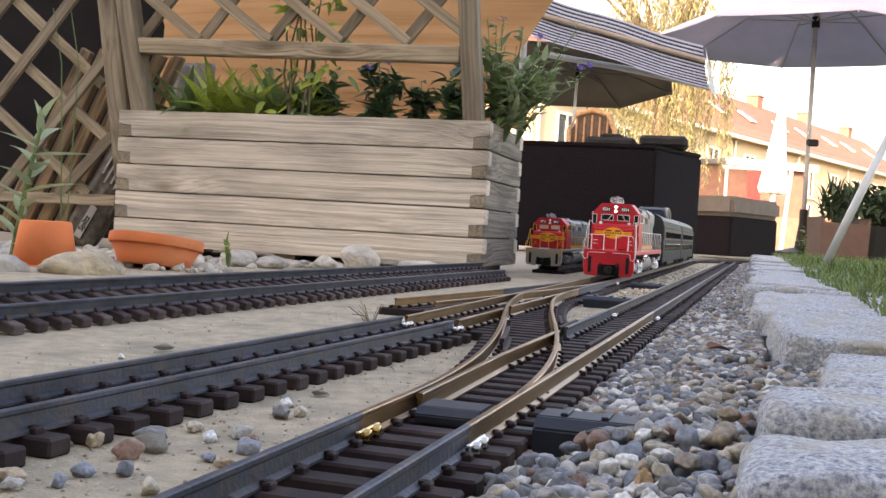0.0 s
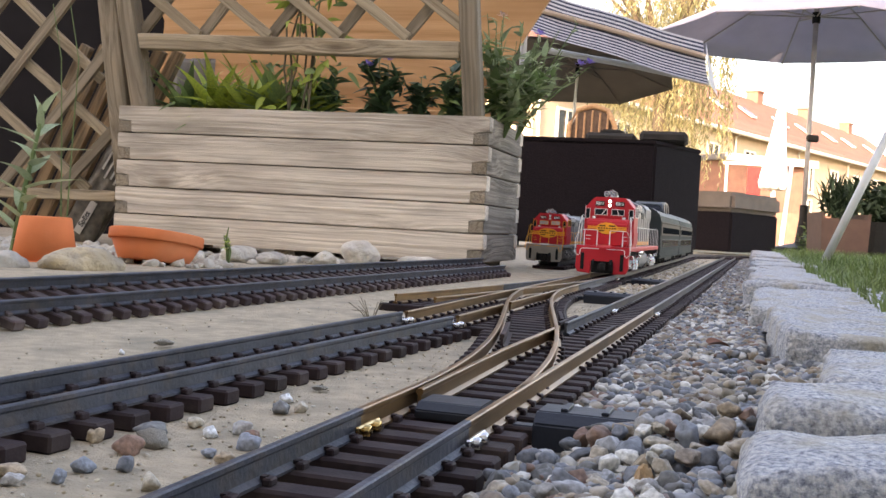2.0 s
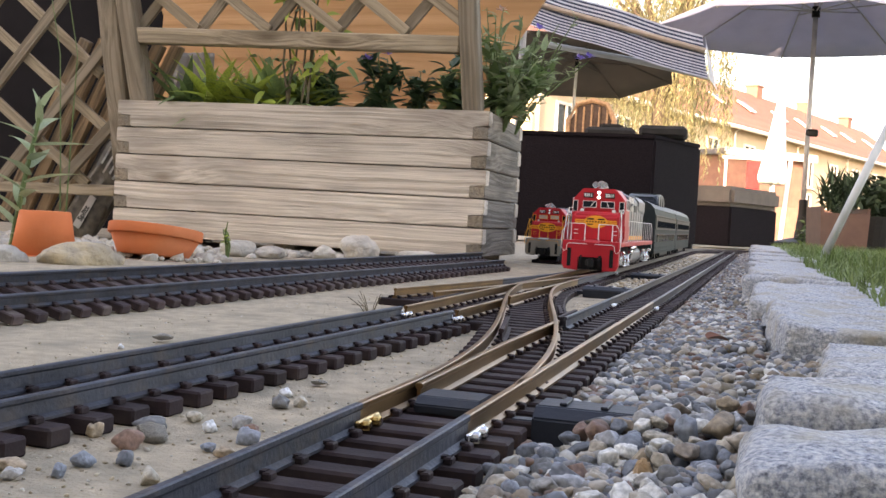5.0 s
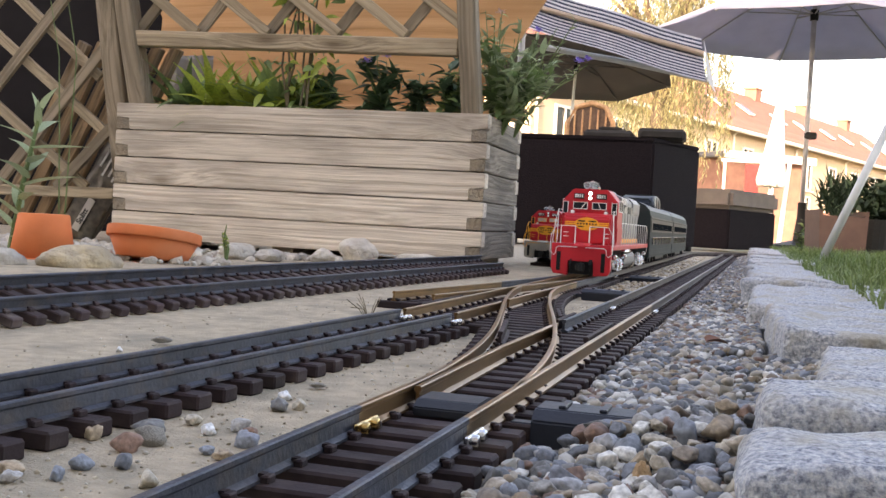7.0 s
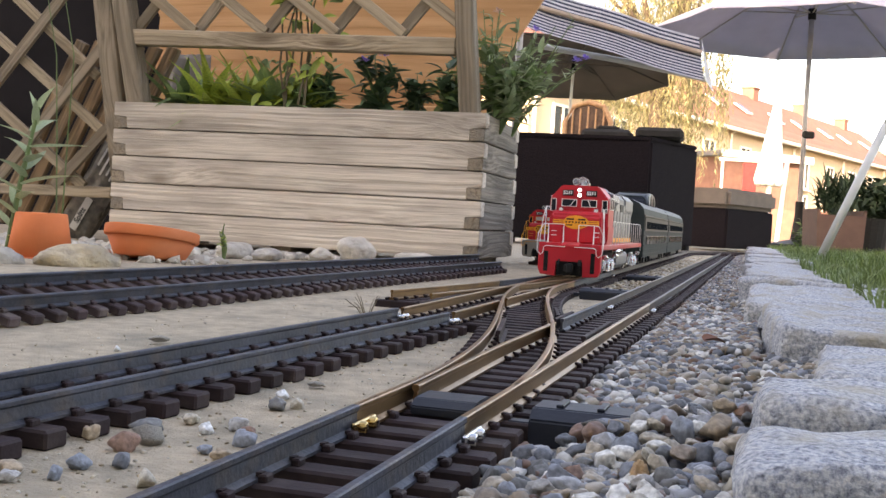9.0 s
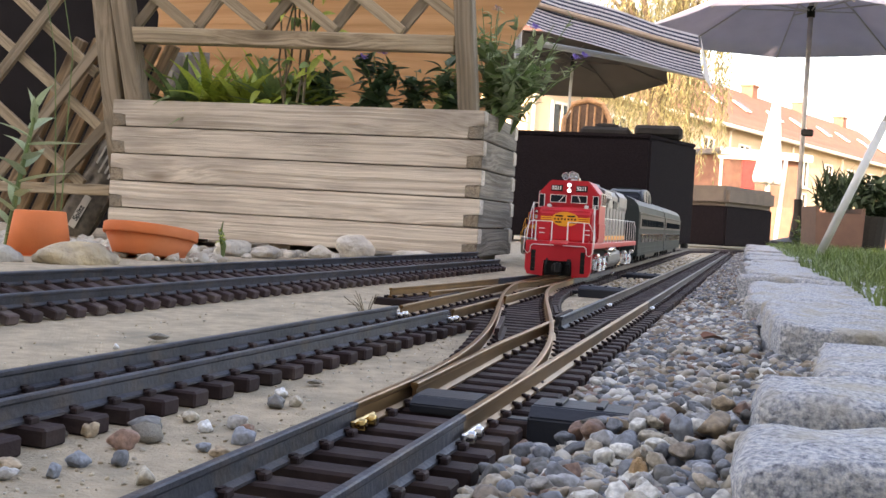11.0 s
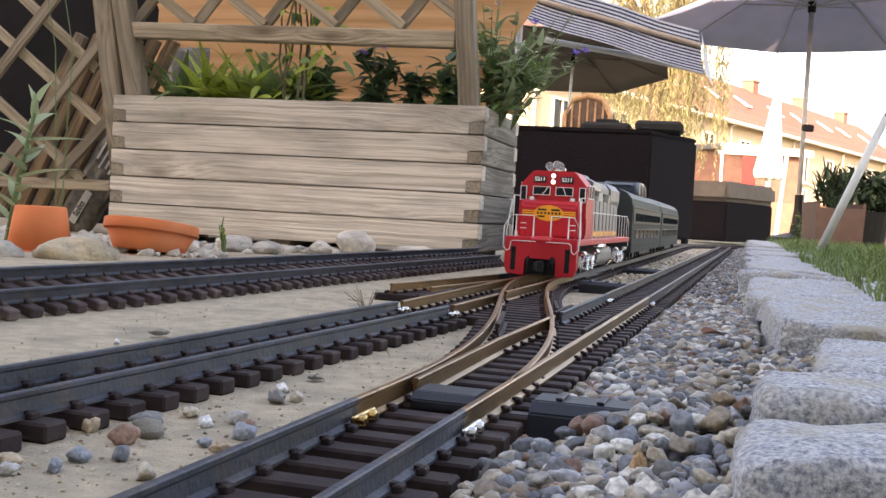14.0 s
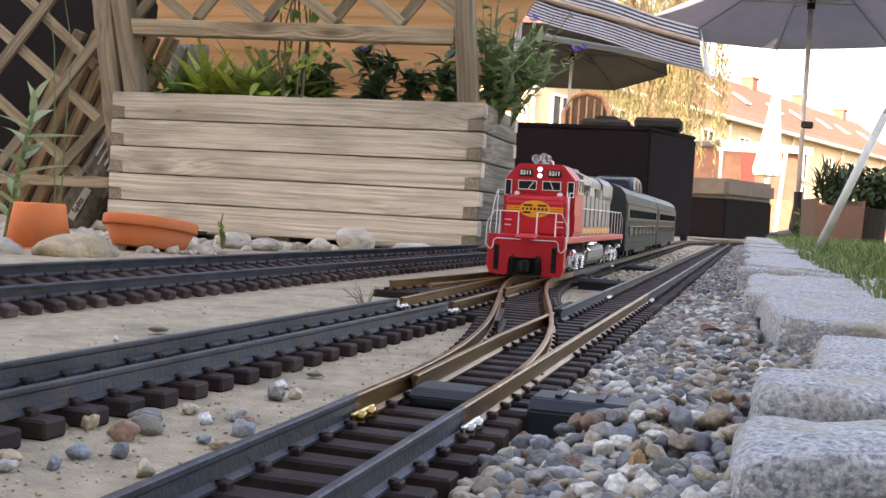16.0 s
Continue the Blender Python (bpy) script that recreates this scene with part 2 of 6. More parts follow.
def granite(name):
    """Split granite: crystals of white, grey and black, tan weathering in patches, a rough broken surface."""
    m = bpy.data.materials.new(name)
    m.use_nodes = True
    n, l = m.node_tree.nodes, m.node_tree.links
    b = n["Principled BSDF"]
    b.inputs["Roughness"].default_value, b.inputs["Specular IOR Level"].default_value = 0.8, 0.25
    tc = n.new("ShaderNodeTexCoord")
    info = n.new("ShaderNodeObjectInfo")
    add = n.new("ShaderNodeVectorMath")
    add.operation = "MULTIPLY_ADD"
    l.new(info.outputs["Random"], add.inputs[0])
    add.inputs[1].default_value = (1.7, 2.3, 0.9)
    l.new(tc.outputs["Object"], add.inputs[2])
    fine = n.new("ShaderNodeTexNoise")
    fine.inputs["Scale"].default_value, fine.inputs["Detail"].default_value, fine.inputs["Roughness"].default_value = 430, 5, 0.68
    l.new(add.outputs[0], fine.inputs["Vector"])
    cr = n.new("ShaderNodeValToRGB")
    for k, (p, c) in enumerate(((0.30, (0.085, 0.092, 0.11)), (0.41, (0.215, 0.23, 0.265)), (0.50, (0.355, 0.365, 0.385)), (0.60, (0.48, 0.48, 0.48)), (0.70, (0.62, 0.61, 0.60)))):
        e = cr.color_ramp.elements[k] if k < 2 else cr.color_ramp.elements.new(p)
        e.position, e.color = p, (*c, 1)
    l.new(fine.outputs[0], cr.inputs[0])
    big = n.new("ShaderNodeTexNoise")
    big.inputs["Scale"].default_value, big.inputs["Detail"].default_value = 38, 7
    l.new(add.outputs[0], big.inputs["Vector"])
    mr = n.new("ShaderNodeMapRange")
    mr.inputs["From Min"].default_value, mr.inputs["From Max"].default_value, mr.inputs["To Max"].default_value = 0.46, 0.68, 0.8
    l.new(big.outputs[0], mr.inputs["Value"])
    mx = n.new("ShaderNodeMix")
    mx.data_type = "RGBA"
    l.new(mr.outputs[0], mx.inputs["Factor"])
    l.new(cr.outputs[0], mx.inputs["A"])
    mx.inputs["B"].default_value = (0.35, 0.315, 0.25, 1)
    l.new(mx.outputs["Result"], b.inputs["Base Color"])
    nb = n.new("ShaderNodeTexNoise")
    nb.inputs["Scale"].default_value, nb.inputs["Detail"].default_value = 170, 9
    l.new(add.outputs[0], nb.inputs["Vector"])
    bp = n.new("ShaderNodeBump")
    bp.inputs["Strength"].default_value, bp.inputs["Distance"].default_value = 0.8, 0.006
    l.new(nb.outputs[0], bp.inputs["Height"])
    l.new(bp.outputs[0], b.inputs["Normal"])
    return m


GRANITE = granite("grey_granite")
TERRACOTTA = mat("terracotta", (0.72, 0.20, 0.075), (0.62, 0.17, 0.065), 14, 0.75, bump=0.06, bump_scale=120, third=(0.70, 0.28, 0.14), third_scale=9, third_amount=0.4, spec=0.25)
STONE_TONES = [(0.27, 0.26, 0.25), (0.12, 0.13, 0.15), (0.36, 0.31, 0.25), (0.27, 0.205, 0.14), (0.17, 0.185, 0.215), (0.47, 0.45, 0.41), (0.20, 0.16, 0.125), (0.085, 0.09, 0.10), (0.28, 0.285, 0.30), (0.58, 0.565, 0.53), (0.19, 0.11, 0.08), (0.15, 0.165, 0.19), (0.32, 0.28, 0.22), (0.11, 0.108, 0.105)]
PEBBLES = palette("river_pebbles", [tuple(c * 0.88 for c in tone) for tone in STONE_TONES], speck=160.0)
PEBBLES_OBJ = palette("loose_pebbles", STONE_TONES, island=False, speck=2.6)
PALE_STONE = mat("pale_boulder", (0.58, 0.53, 0.45), (0.36, 0.335, 0.30), 26, 0.85, bump=0.8, bump_scale=80, rand=0.15, island=0.0, third=(0.36, 0.28, 0.19), third_scale=12)
GRAVEL_BED = mat("gravel_base", (0.20, 0.19, 0.18), (0.12, 0.115, 0.11), 90, 0.9, bump=1.0, bump_scale=120)


# ---- builders ----
def BM():
    return bmesh.new()


def box(bm, c, s, m=None, bev=0.0):
    """A box of size s round c, with broken edges where bev is given."""
    r = bmesh.ops.create_cube(bm, size=1.0, matrix=(m or Matrix()) @ Matrix.Translation(c) @ Matrix.Diagonal((*s, 1)))
    if bev:
        es = list({e for v in r["verts"] for e in v.link_edges})
        bmesh.ops.bevel(bm, geom=es, offset=bev, segments=1, affect="EDGES", profile=0.5)
    return bm


def tube(bm, pts, r, n=6, caps=True, r2=None):
    """A round bar along the points; r2: the radius at its end."""
    pts = [Vector(p) for p in pts]
    rings = []
    for i, p in enumerate(pts):
        d = (pts[min(i + 1, len(pts) - 1)] - pts[max(i - 1, 0)]).normalized()
        a = d.cross(Vector((0, 0, 1)) if abs(d.z) < 0.95 else Vector((1, 0, 0))).normalized()
        b = d.cross(a)
        rad = r if r2 is None else r + (r2 - r) * i / max(len(pts) - 1, 1)
        rings.append([bm.verts.new(p + (a * math.cos(k * math.tau / n) + b * math.sin(k * math.tau / n)) * rad) for k in range(n)])
    for q, w in zip(rings, rings[1:]):
        for k in range(n):
            bm.faces.new((q[k], q[(k + 1) % n], w[(k + 1) % n], w[k]))
    if caps:
        bm.faces.new(rings[0][::-1])
        bm.faces.new(rings[-1])
    return bm


def lathe(bm, profile, n=24, m=None):
    """A turned shape round z; profile: (radius, height) from the bottom outside round to the inside."""
    m = m or Matrix()
    rings = [[bm.verts.new(m @ Vector((max(r, 1e-4) * math.cos(k * math.tau / n), max(r, 1e-4) * math.sin(k * math.tau / n), z))) for k in range(n)] for r, z in profile]
    for q, w in zip(rings, rings[1:]):
        for k in range(n):
            bm.faces.new((q[k], q[(k + 1) % n], w[(k + 1) % n], w[k]))
    return bm


def prism(bm, outline, y0, y1, axis="y"):
    """An outline (u, w) pushed from y0 to y1 along an axis: y takes (x, z), x takes (y, z), z takes (x, y)."""
    def at(u, w, d):
        return {"y": (u, d, w), "x": (d, u, w), "z": (u, w, d)}[axis]
    a = [bm.verts.new(at(u, w, y0)) for u, w in outline]
    b = [bm.verts.new(at(u, w, y1)) for u, w in outline]
    bm.faces.new(a)
    bm.faces.new(b[::-1])
    for i in range(len(a)):
        j = (i + 1) % len(a)
        bm.faces.new((a[j], a[i], b[i], b[j]))
    return bm


def finish(bm, name, material, smooth=False):
    bmesh.ops.recalc_face_normals(bm, faces=bm.faces)
    me = bpy.data.meshes.new(name)
    bm.to_mesh(me)
    bm.free()
    me.materials.append(material)
    if smooth:
        me.shade_smooth()
    return me


def part(name, bm, material, parent, label="", smooth=False, m=None):
    ob = new(name, finish(bm, name, material, smooth))
    ob.parent = parent
    if m is not None:
        ob.matrix_basis = m
    return tagged(ob, label)


def piece(name, me, parent, m):
    ob = new(name, me)
    ob.parent = parent
    ob.matrix_basis = m
    return ob


def thing(name, m, label, category, group=""):
    ob = new(name)
    ob.empty_display_size = 0.05
    ob.matrix_basis = m
    return tagged(ob, label, category, group)


def structure(name, bm, material, label, category="", smooth=False, kind="structure"):
    return tagged(new(name, finish(bm, name, material, smooth)), label, category or name.split("_")[0], kind=kind)


def pebble_mesh(name, material, seed, level=1):
    rnd = random.Random(seed)
    bm = BM()
    bmesh.ops.create_icosphere(bm, subdivisions=level, radius=1.0)
    o = Vector((rnd.uniform(0, 50), rnd.uniform(0, 50), rnd.uniform(0, 50)))
    sq = rnd.uniform(0.5, 0.72)
    sx = rnd.uniform(0.75, 1.0)
    for v in bm.verts:
        d = 1 + 0.42 * noise.noise(v.co * 1.2 + o) + 0.22 * noise.noise(v.co * 2.4 + o) + 0.07 * noise.noise(v.co * 6 + o)
        c = v.co * d
        lim = 0.70 + 0.12 * math.sin(seed * 1.7)
        for ax in (Vector((0.7, 0.5, 0.5)), Vector((-0.6, 0.7, 0.3)), Vector((0.2, -0.8, 0.55)), Vector((-0.7, -0.5, -0.5))):
            ax = (ax + Vector((math.sin(seed * 2.3), math.cos(seed * 3.1), math.sin(seed * 5.0))) * 0.4).normalized()
            over = c.dot(ax) - lim
            if over > 0:
                c -= ax * over * 0.92
        v.co = Vector((c.x, c.y * sx, c.z * sq))
    return finish(bm, name, material, True)


# ---- ground ----
bm = BM()
bmesh.ops.create_grid(bm, x_segments=8, y_segments=8, size=400, matrix=Matrix.Translation((0, 0, -0.02)))
structure("ground", bm, SOIL, "dark earth and far gardens around the terrace", "ground")
bm = BM()
box(bm, (-1.0, 3.0, -0.008), (9.0, 9.0, 0.016))
structure("pavement", bm, CONCRETE, "worn pale concrete terrace slab", "terrace")

# ---- lines of the tracks: x = a + b * y ----
T3 = (-0.1415, 0.2965)
T2 = (-0.2770, 0.2842)
T2N = (-0.3345, 0.3425)
GAUGE, TIE_L, TIE_H, RAIL_TOP, PITCH = 0.0475, 0.082, 0.0080, 0.019, 0.0268


def on(line, y):
    return Vector((line[0] + line[1] * y, y, 0))


def hermite(a, da, b, db, t):
    t2, t3 = t * t, t * t * t
    return a * (2 * t3 - 3 * t2 + 1) + da * (t3 - 2 * t2 + t) + b * (-2 * t3 + 3 * t2) + db * (t3 - t2)


def curve_pts(a, sa, b, sb, n=40):
    """A smooth line from a to b that leaves with slope sa and arrives with slope sb."""
    ln = (b - a).length
    da, db = Vector((sa, 1, 0)).normalized() * ln, Vector((sb, 1, 0)).normalized() * ln
    return [hermite(a, da, b, db, i / n) for i in range(n + 1)]


def offset(pts, d):
    """The line moved d to its right."""
    out = []
    for i, p in enumerate(pts):
        u = (pts[min(i + 1, len(pts) - 1)] - pts[max(i - 1, 0)]).normalized()
        out.append(p + Vector((u.y, -u.x, 0)) * d)
    return out


RAIL_SHAPE = [(-0.0038, 0), (-0.0038, 0.0012), (-0.0011, 0.0024), (-0.0009, 0.0078), (-0.0018, 0.0088), (-0.0018, 0.0105), (-0.0012, 0.0110),
              (0.0012, 0.0110), (0.0018, 0.0105), (0.0018, 0.0088), (0.0009, 0.0078), (0.0011, 0.0024), (0.0038, 0.0012), (0.0038, 0)]


def rail(pts, z=TIE_H):
    """A flat-bottomed rail along the points."""
    bm = BM()
    rings = []
    for i, p in enumerate(pts):
        u = (pts[min(i + 1, len(pts) - 1)] - pts[max(i - 1, 0)]).normalized()
        n = Vector((u.y, -u.x, 0))
        rings.append([bm.verts.new(p + n * a + Vector((0, 0, z + h))) for a, h in RAIL_SHAPE])
    k = len(RAIL_SHAPE)
    for q, w in zip(rings, rings[1:]):
        for i in range(k):
            bm.faces.new((q[i], q[(i + 1) % k], w[(i + 1) % k], w[i]))
    bm.faces.new(rings[0][::-1])
    bm.faces.new(rings[-1])
    return bm


def chairs(bm, x, y=0.0):
    """The two spikes' clips that hold a rail on its tie."""
    for s in (-1, 1):
        box(bm, (x + s * 0.0052, y, TIE_H + 0.0012), (0.0036, 0.0058, 0.0030), bev=0.0006)
        box(bm, (x + s * 0.0034, y, TIE_H + 0.0024), (0.0022, 0.0034, 0.0014))


def tie_mesh(length, rails, width=0.0135, material=None):
    """A tie across x with its clips; rails: where the rails cross it."""
    bm = BM()
    box(bm, (0, 0, TIE_H / 2), (length, width, TIE_H), bev=0.0011)
    for x in rails:
        chairs(bm, x)
    return finish(bm, "tie", material or TIE)


TIE_MESH = tie_mesh(TIE_L, (-GAUGE / 2, GAUGE / 2))
TIE_DUSTY = tie_mesh(TIE_L, (-GAUGE / 2, GAUGE / 2), material=mat("dusty_tie_plastic", (0.066, 0.044, 0.046), (0.046, 0.031, 0.033), 60, 0.8, bump=0.1, bump_scale=500, rand=0.25, third=(0.17, 0.14, 0.12), third_scale=40, third_amount=0.45, spec=0.2))


def lay(track, pts, start=0.0, stop=None, mesh=None):
    """Ties along a centre line, evenly spaced, each an object of its own."""
    rnd = random.Random(7)
    acc, nxt = 0.0, start
    for p, q in zip(pts, pts[1:]):
        seg = (q - p).length
        while nxt <= acc + seg and (stop is None or nxt <= stop):
            c = p.lerp(q, (nxt - acc) / seg)
            a = math.degrees(math.atan2(q.x - p.x, q.y - p.y))
            piece("tie", mesh or TIE_MESH, track, pose(c.x + rnd.uniform(-0.0006, 0.0006), c.y, 0, 0, 0, -a + rnd.uniform(-0.7, 0.7)))
            nxt += PITCH
        acc += seg


def line_pts(line, y0, y1, n=2):
    return [on(line, y0 + (y1 - y0) * i / n) for i in range(n + 1)]


def ground_track(name, label, pts, mat_l, mat_r=None, ties=True, start=0.01):
    t = thing(name, Matrix(), label, "railway track", "garden railway tracks")
    part("rail", rail(offset(pts, -GAUGE / 2)), mat_l, t)
    part("rail", rail(offset(pts, GAUGE / 2)), mat_r or mat_l, t)
    if ties:
        lay(t, pts, start)
    return t


# near siding that meets the turnouts at a slight bend
ground_track("railway_track", "dark weathered garden railway track on bare concrete", line_pts(T2N, 0.25, 0.945, 4), RAIL)
# near main track and the straight far beyond its turnout
ground_track("railway_track", "dark garden railway track beside the gravel", line_pts(T3, 0.14, 0.448, 3), RAIL)
ground_track("railway_track", "far stretch of garden railway track beside the gravel", line_pts(T3, 1.20, 4.9, 8), RAIL_BROWN)


def bend(a, slope, radius, turn, n=24):
    """An arc that leaves a along the slope and turns right by some degrees."""
    h = math.atan(slope)
    c = a + Vector((math.cos(h), -math.sin(h), 0)) * radius
    out = []
    for i in range(n + 1):
        w = h + radians(turn) * i / n
        out.append(c + Vector((-math.cos(w), math.sin(w), 0)) * radius)
    return out


far = line_pts(T2, 2.06, 4.85, 6)
arc = bend(far[-1], T2[1], 1.1, 74)
ground_track("railway_track", "garden railway track on which the train runs, curving away far off", far + arc[1:] + [arc[-1] + Vector((4, 0, 0))], RAIL_BROWN)

# spare track lying tilted on the stones before the planter
T1 = thing("railway_track", Matrix.Translation((-0.321, 0.786, 0)) @ pose(0, 0, 0, 0, 0, -math.degrees(math.atan2(0.403, 1.183))) @ pose(0, 0, 0, 0, 14.5, 0),
           "loose dark garden railway track lying tilted before pebbles", "railway track", "garden railway tracks")
t1_pts = [Vector((-0.041, y, 0)) for y in (-0.5, 0.3, 0.9, 1.42)]
part("rail", rail(offset(t1_pts, -GAUGE / 2)), RAIL, T1)
part("rail", rail(offset(t1_pts, GAUGE / 2)), RAIL, T1)
lay(T1, t1_pts, 0.01, mesh=TIE_DUSTY)

# ---- the crossover: two turnouts and a stub ----
A0, B0 = on(T3, 0.50), on(T2, 1.54)
CROSS = curve_pts(A0, T3[1], B0, T2[1], 48)
STUB = curve_pts(Vector((-0.027, 1.17, 0)), 0.44, on(T2, 2.03), T2[1], 40)
turn_a = thing("turnout", Matrix(), "brass-railed garden railway turnout on dark brown ties", "turnout", "turnouts")
turn_b = thing("turnout", Matrix(), "brass-railed far garden railway turnout meeting a short stub", "turnout", "turnouts")
U = Vector((0.2905, 1, 0)).normalized()
N = Vector((U.y, -U.x, 0))


def split_line(line, y0, y1, side, n=10):
    return offset(line_pts(line, y0, y1, n), side * GAUGE / 2)


FROG_A, FROG_B = 0.906, 1.14
part("rail", rail(split_line(T3, 0.448, 0.86, 1)), BRASS, turn_a)
part("rail", rail(split_line(T3, 0.86, 1.20, 1)), BRASS, turn_a)
part("rail", rail(offset(line_pts(T3, 0.448, 0.472, 2), -GAUGE / 2)), BRASS, turn_a)
part("point_blade", rail([p + N * 0.0055 * (1 - i / 10) for i, p in enumerate(split_line(T3, 0.512, 0.70, -1))]), BRASS, turn_a)
part("rail", rail(split_line(T3, 0.70, FROG_A - 0.012, -1)), BRASS, turn_a)
part("rail", rail(split_line(T3, FROG_A + 0.022, 1.20, -1)), RAIL, turn_a)
half = CROSS[:25]
part("rail", rail(offset(line_pts(T3, 0.470, 0.499, 2) + half, -GAUGE / 2)), BRASS, turn_a)
part("point_blade", rail(offset(half[2:], GAUGE / 2)), BRASS, turn_a)
part("check_rail", rail([p + N * -0.0075 for p in split_line(T3, 0.80, 0.94, 1)]), TIE, turn_a, "dark plastic check rail")
part("check_rail", rail([p + N * 0.0070 for p in offset(CROSS[14:20], -GAUGE / 2)]), TIE, turn_a, "dark plastic check rail")
part("check_rail", rail([p + N * -0.006 for p in split_line(T3, FROG_A + 0.02, FROG_A + 0.11, -1)] ), TIE, turn_a, "dark plastic check rail")
rest = CROSS[24:]
part("rail", rail(offset(rest, -GAUGE / 2)), BRASS, turn_b)
part("rail", rail(offset(rest, GAUGE / 2)), BRASS, turn_b)
part("rail", rail(split_line(T2, 0.952, 1.40, -1)), BRASS, turn_b)
part("rail", rail(split_line(T2, 1.40, 2.06, -1)), BRASS, turn_b)
part("rail", rail(split_line(T2, 0.952, FROG_B - 0.015, 1)), BRASS, turn_b)
part("rail", rail(split_line(T2, FROG_B + 0.02, 1.62, 1)), BRASS, turn_b)
part("rail", rail(split_line(T2, 1.62, 2.06, 1)), RAIL, turn_b)
part("rail", rail(offset(STUB[:16], -GAUGE / 2)), BRASS, turn_b)
part("rail", rail(offset(STUB[15:], -GAUGE / 2)), RAIL, turn_b)
part("rail", rail(offset(STUB[:38], GAUGE / 2)), BRASS, turn_b)
part("check_rail", rail([p + N * -0.007 for p in split_line(T2, 1.02, 1.17, -1)]), TIE, turn_b, "dark plastic check rail")
part("check_rail", rail([p + N * 0.007 for p in offset(CROSS[22:27], GAUGE / 2)]), TIE, turn_b, "dark plastic check rail")


def cross_at(pts, k):
    """Where a line crosses the station k along U, as a distance along N."""
    for p, q in zip(pts, pts[1:]):
        a, b = p.dot(U), q.dot(U)
        if min(a, b) <= k <= max(a, b) and abs(b - a) > 1e-9:
            return p.lerp(q, (k - a) / (b - a)).dot(N)
    return None


routes = [line_pts(T3, 0.45, 1.19), CROSS, line_pts(T2, 0.955, 2.05), STUB]
k = on(T3, 0.458).dot(U)
k_end = on(T2, 2.05).dot(U)
while k < k_end:
    spans = sorted((c - TIE_L / 2, c + TIE_L / 2, [c - GAUGE / 2, c + GAUGE / 2], i == 0) for i, c in ((i, cross_at(r, k)) for i, r in enumerate(routes)) if c is not None)
    merged = []
    for s in spans:
        if merged and s[0] < merged[-1][1] + 0.002:
            w = merged[-1]
            merged[-1] = (w[0], max(w[1], s[1]), w[2] + s[2], w[3] or s[3])
        else:
            merged.append(s)
    for lo, hi, rs, is_a in merged:
        mid = (lo + hi) / 2
        xs = []
        for x in sorted(rs):
            if not xs or x - xs[-1] > 0.013:
                xs.append(x)
        p = U * k + N * mid
        piece("tie", tie_mesh(hi - lo, [x - mid for x in xs], 0.0145), turn_a if is_a else turn_b, pose(p.x, p.y, 0, 0, 0, -math.degrees(math.atan2(U.x, U.y))))
    k += 0.0262


# ---- switch boxes ----
def along(line, y, n, u=0.0):
    return on(line, y) + N * n + U * u


RZ = -math.degrees(math.atan2(U.x, U.y))


def switch_box(p, ln, wd, h, label):
    t = thing("switch_motor", pose(p.x, p.y, 0, 0, 0, RZ), label, "switch motor", "turnout motors")
    b = BM()
    prism(b, [(-wd / 2, 0), (wd / 2, 0), (wd / 2, h * 0.72), (wd * 0.30, h), (-wd * 0.30, h), (-wd / 2, h * 0.72)], -ln / 2, ln / 2, "x")
    bmesh.ops.bevel(b, geom=list(b.edges), offset=0.0009, segments=2, affect="EDGES")
    part("housing", b, BOX_PLASTIC, t)
    for s in (-0.28, 0.05, 0.33):
        b = BM()
        box(b, (s * ln, 0, h + 0.0008), (ln * 0.06, wd * 0.5, 0.0016), bev=0.0004)
        part("rib", b, BOX_PLASTIC, t)
    b = BM()
    box(b, (-ln / 2 - 0.006, 0, h * 0.35), (0.014, 0.008, 0.005), bev=0.0008)
    part("lug", b, BOX_PLASTIC, t)
    for s in (-1, 1):
        b = BM()
        lathe(b, [(0.0022, h * 0.7), (0.0022, h * 0.72 + 0.001), (0.0001, h * 0.72 + 0.0012)], 8, Matrix.Translation((s * ln * 0.42, wd * 0.36, 0)))
        part("screw", b, RAIL, t, smooth=True)
    return t


switch_box(Vector((0.0765, 0.487, 0)), 0.056, 0.038, 0.0175, "blue-black plastic switch motor half buried in gravel")
switch_box(along(T2, 1.52, 0.084), 0.066, 0.04, 0.016, "black plastic switch motor on concrete beside the turnout")
switch_box(along(T2, 2.12, 0.084), 0.066, 0.04, 0.013, "black plastic switch motor far along the track")
cover_at = along(T3, 0.515, 0.002)
cover = thing("tie_bar_cover", pose(cover_at.x, cover_at.y, TIE_H * 0.95, 0, 0, RZ), "blue-black plastic cover over the tie bar between rails", "cover")
b = BM()
prism(b, [(-0.019, 0), (0.019, 0), (0.019, 0.003), (0.010, 0.0075), (-0.013, 0.0075), (-0.019, 0.004)], -0.0175, 0.0135, "x")
bmesh.ops.bevel(b, geom=list(b.edges), offset=0.0006, segments=2, affect="EDGES")
part("cap", b, BOX_PLASTIC, cover)
for s in (-1, 1):
    b = BM()
    box(b, (s * 0.018, 0.004, 0.002), (0.006, 0.010, 0.004), bev=0.0006)
    part("ear", b, BOX_PLASTIC, cover)


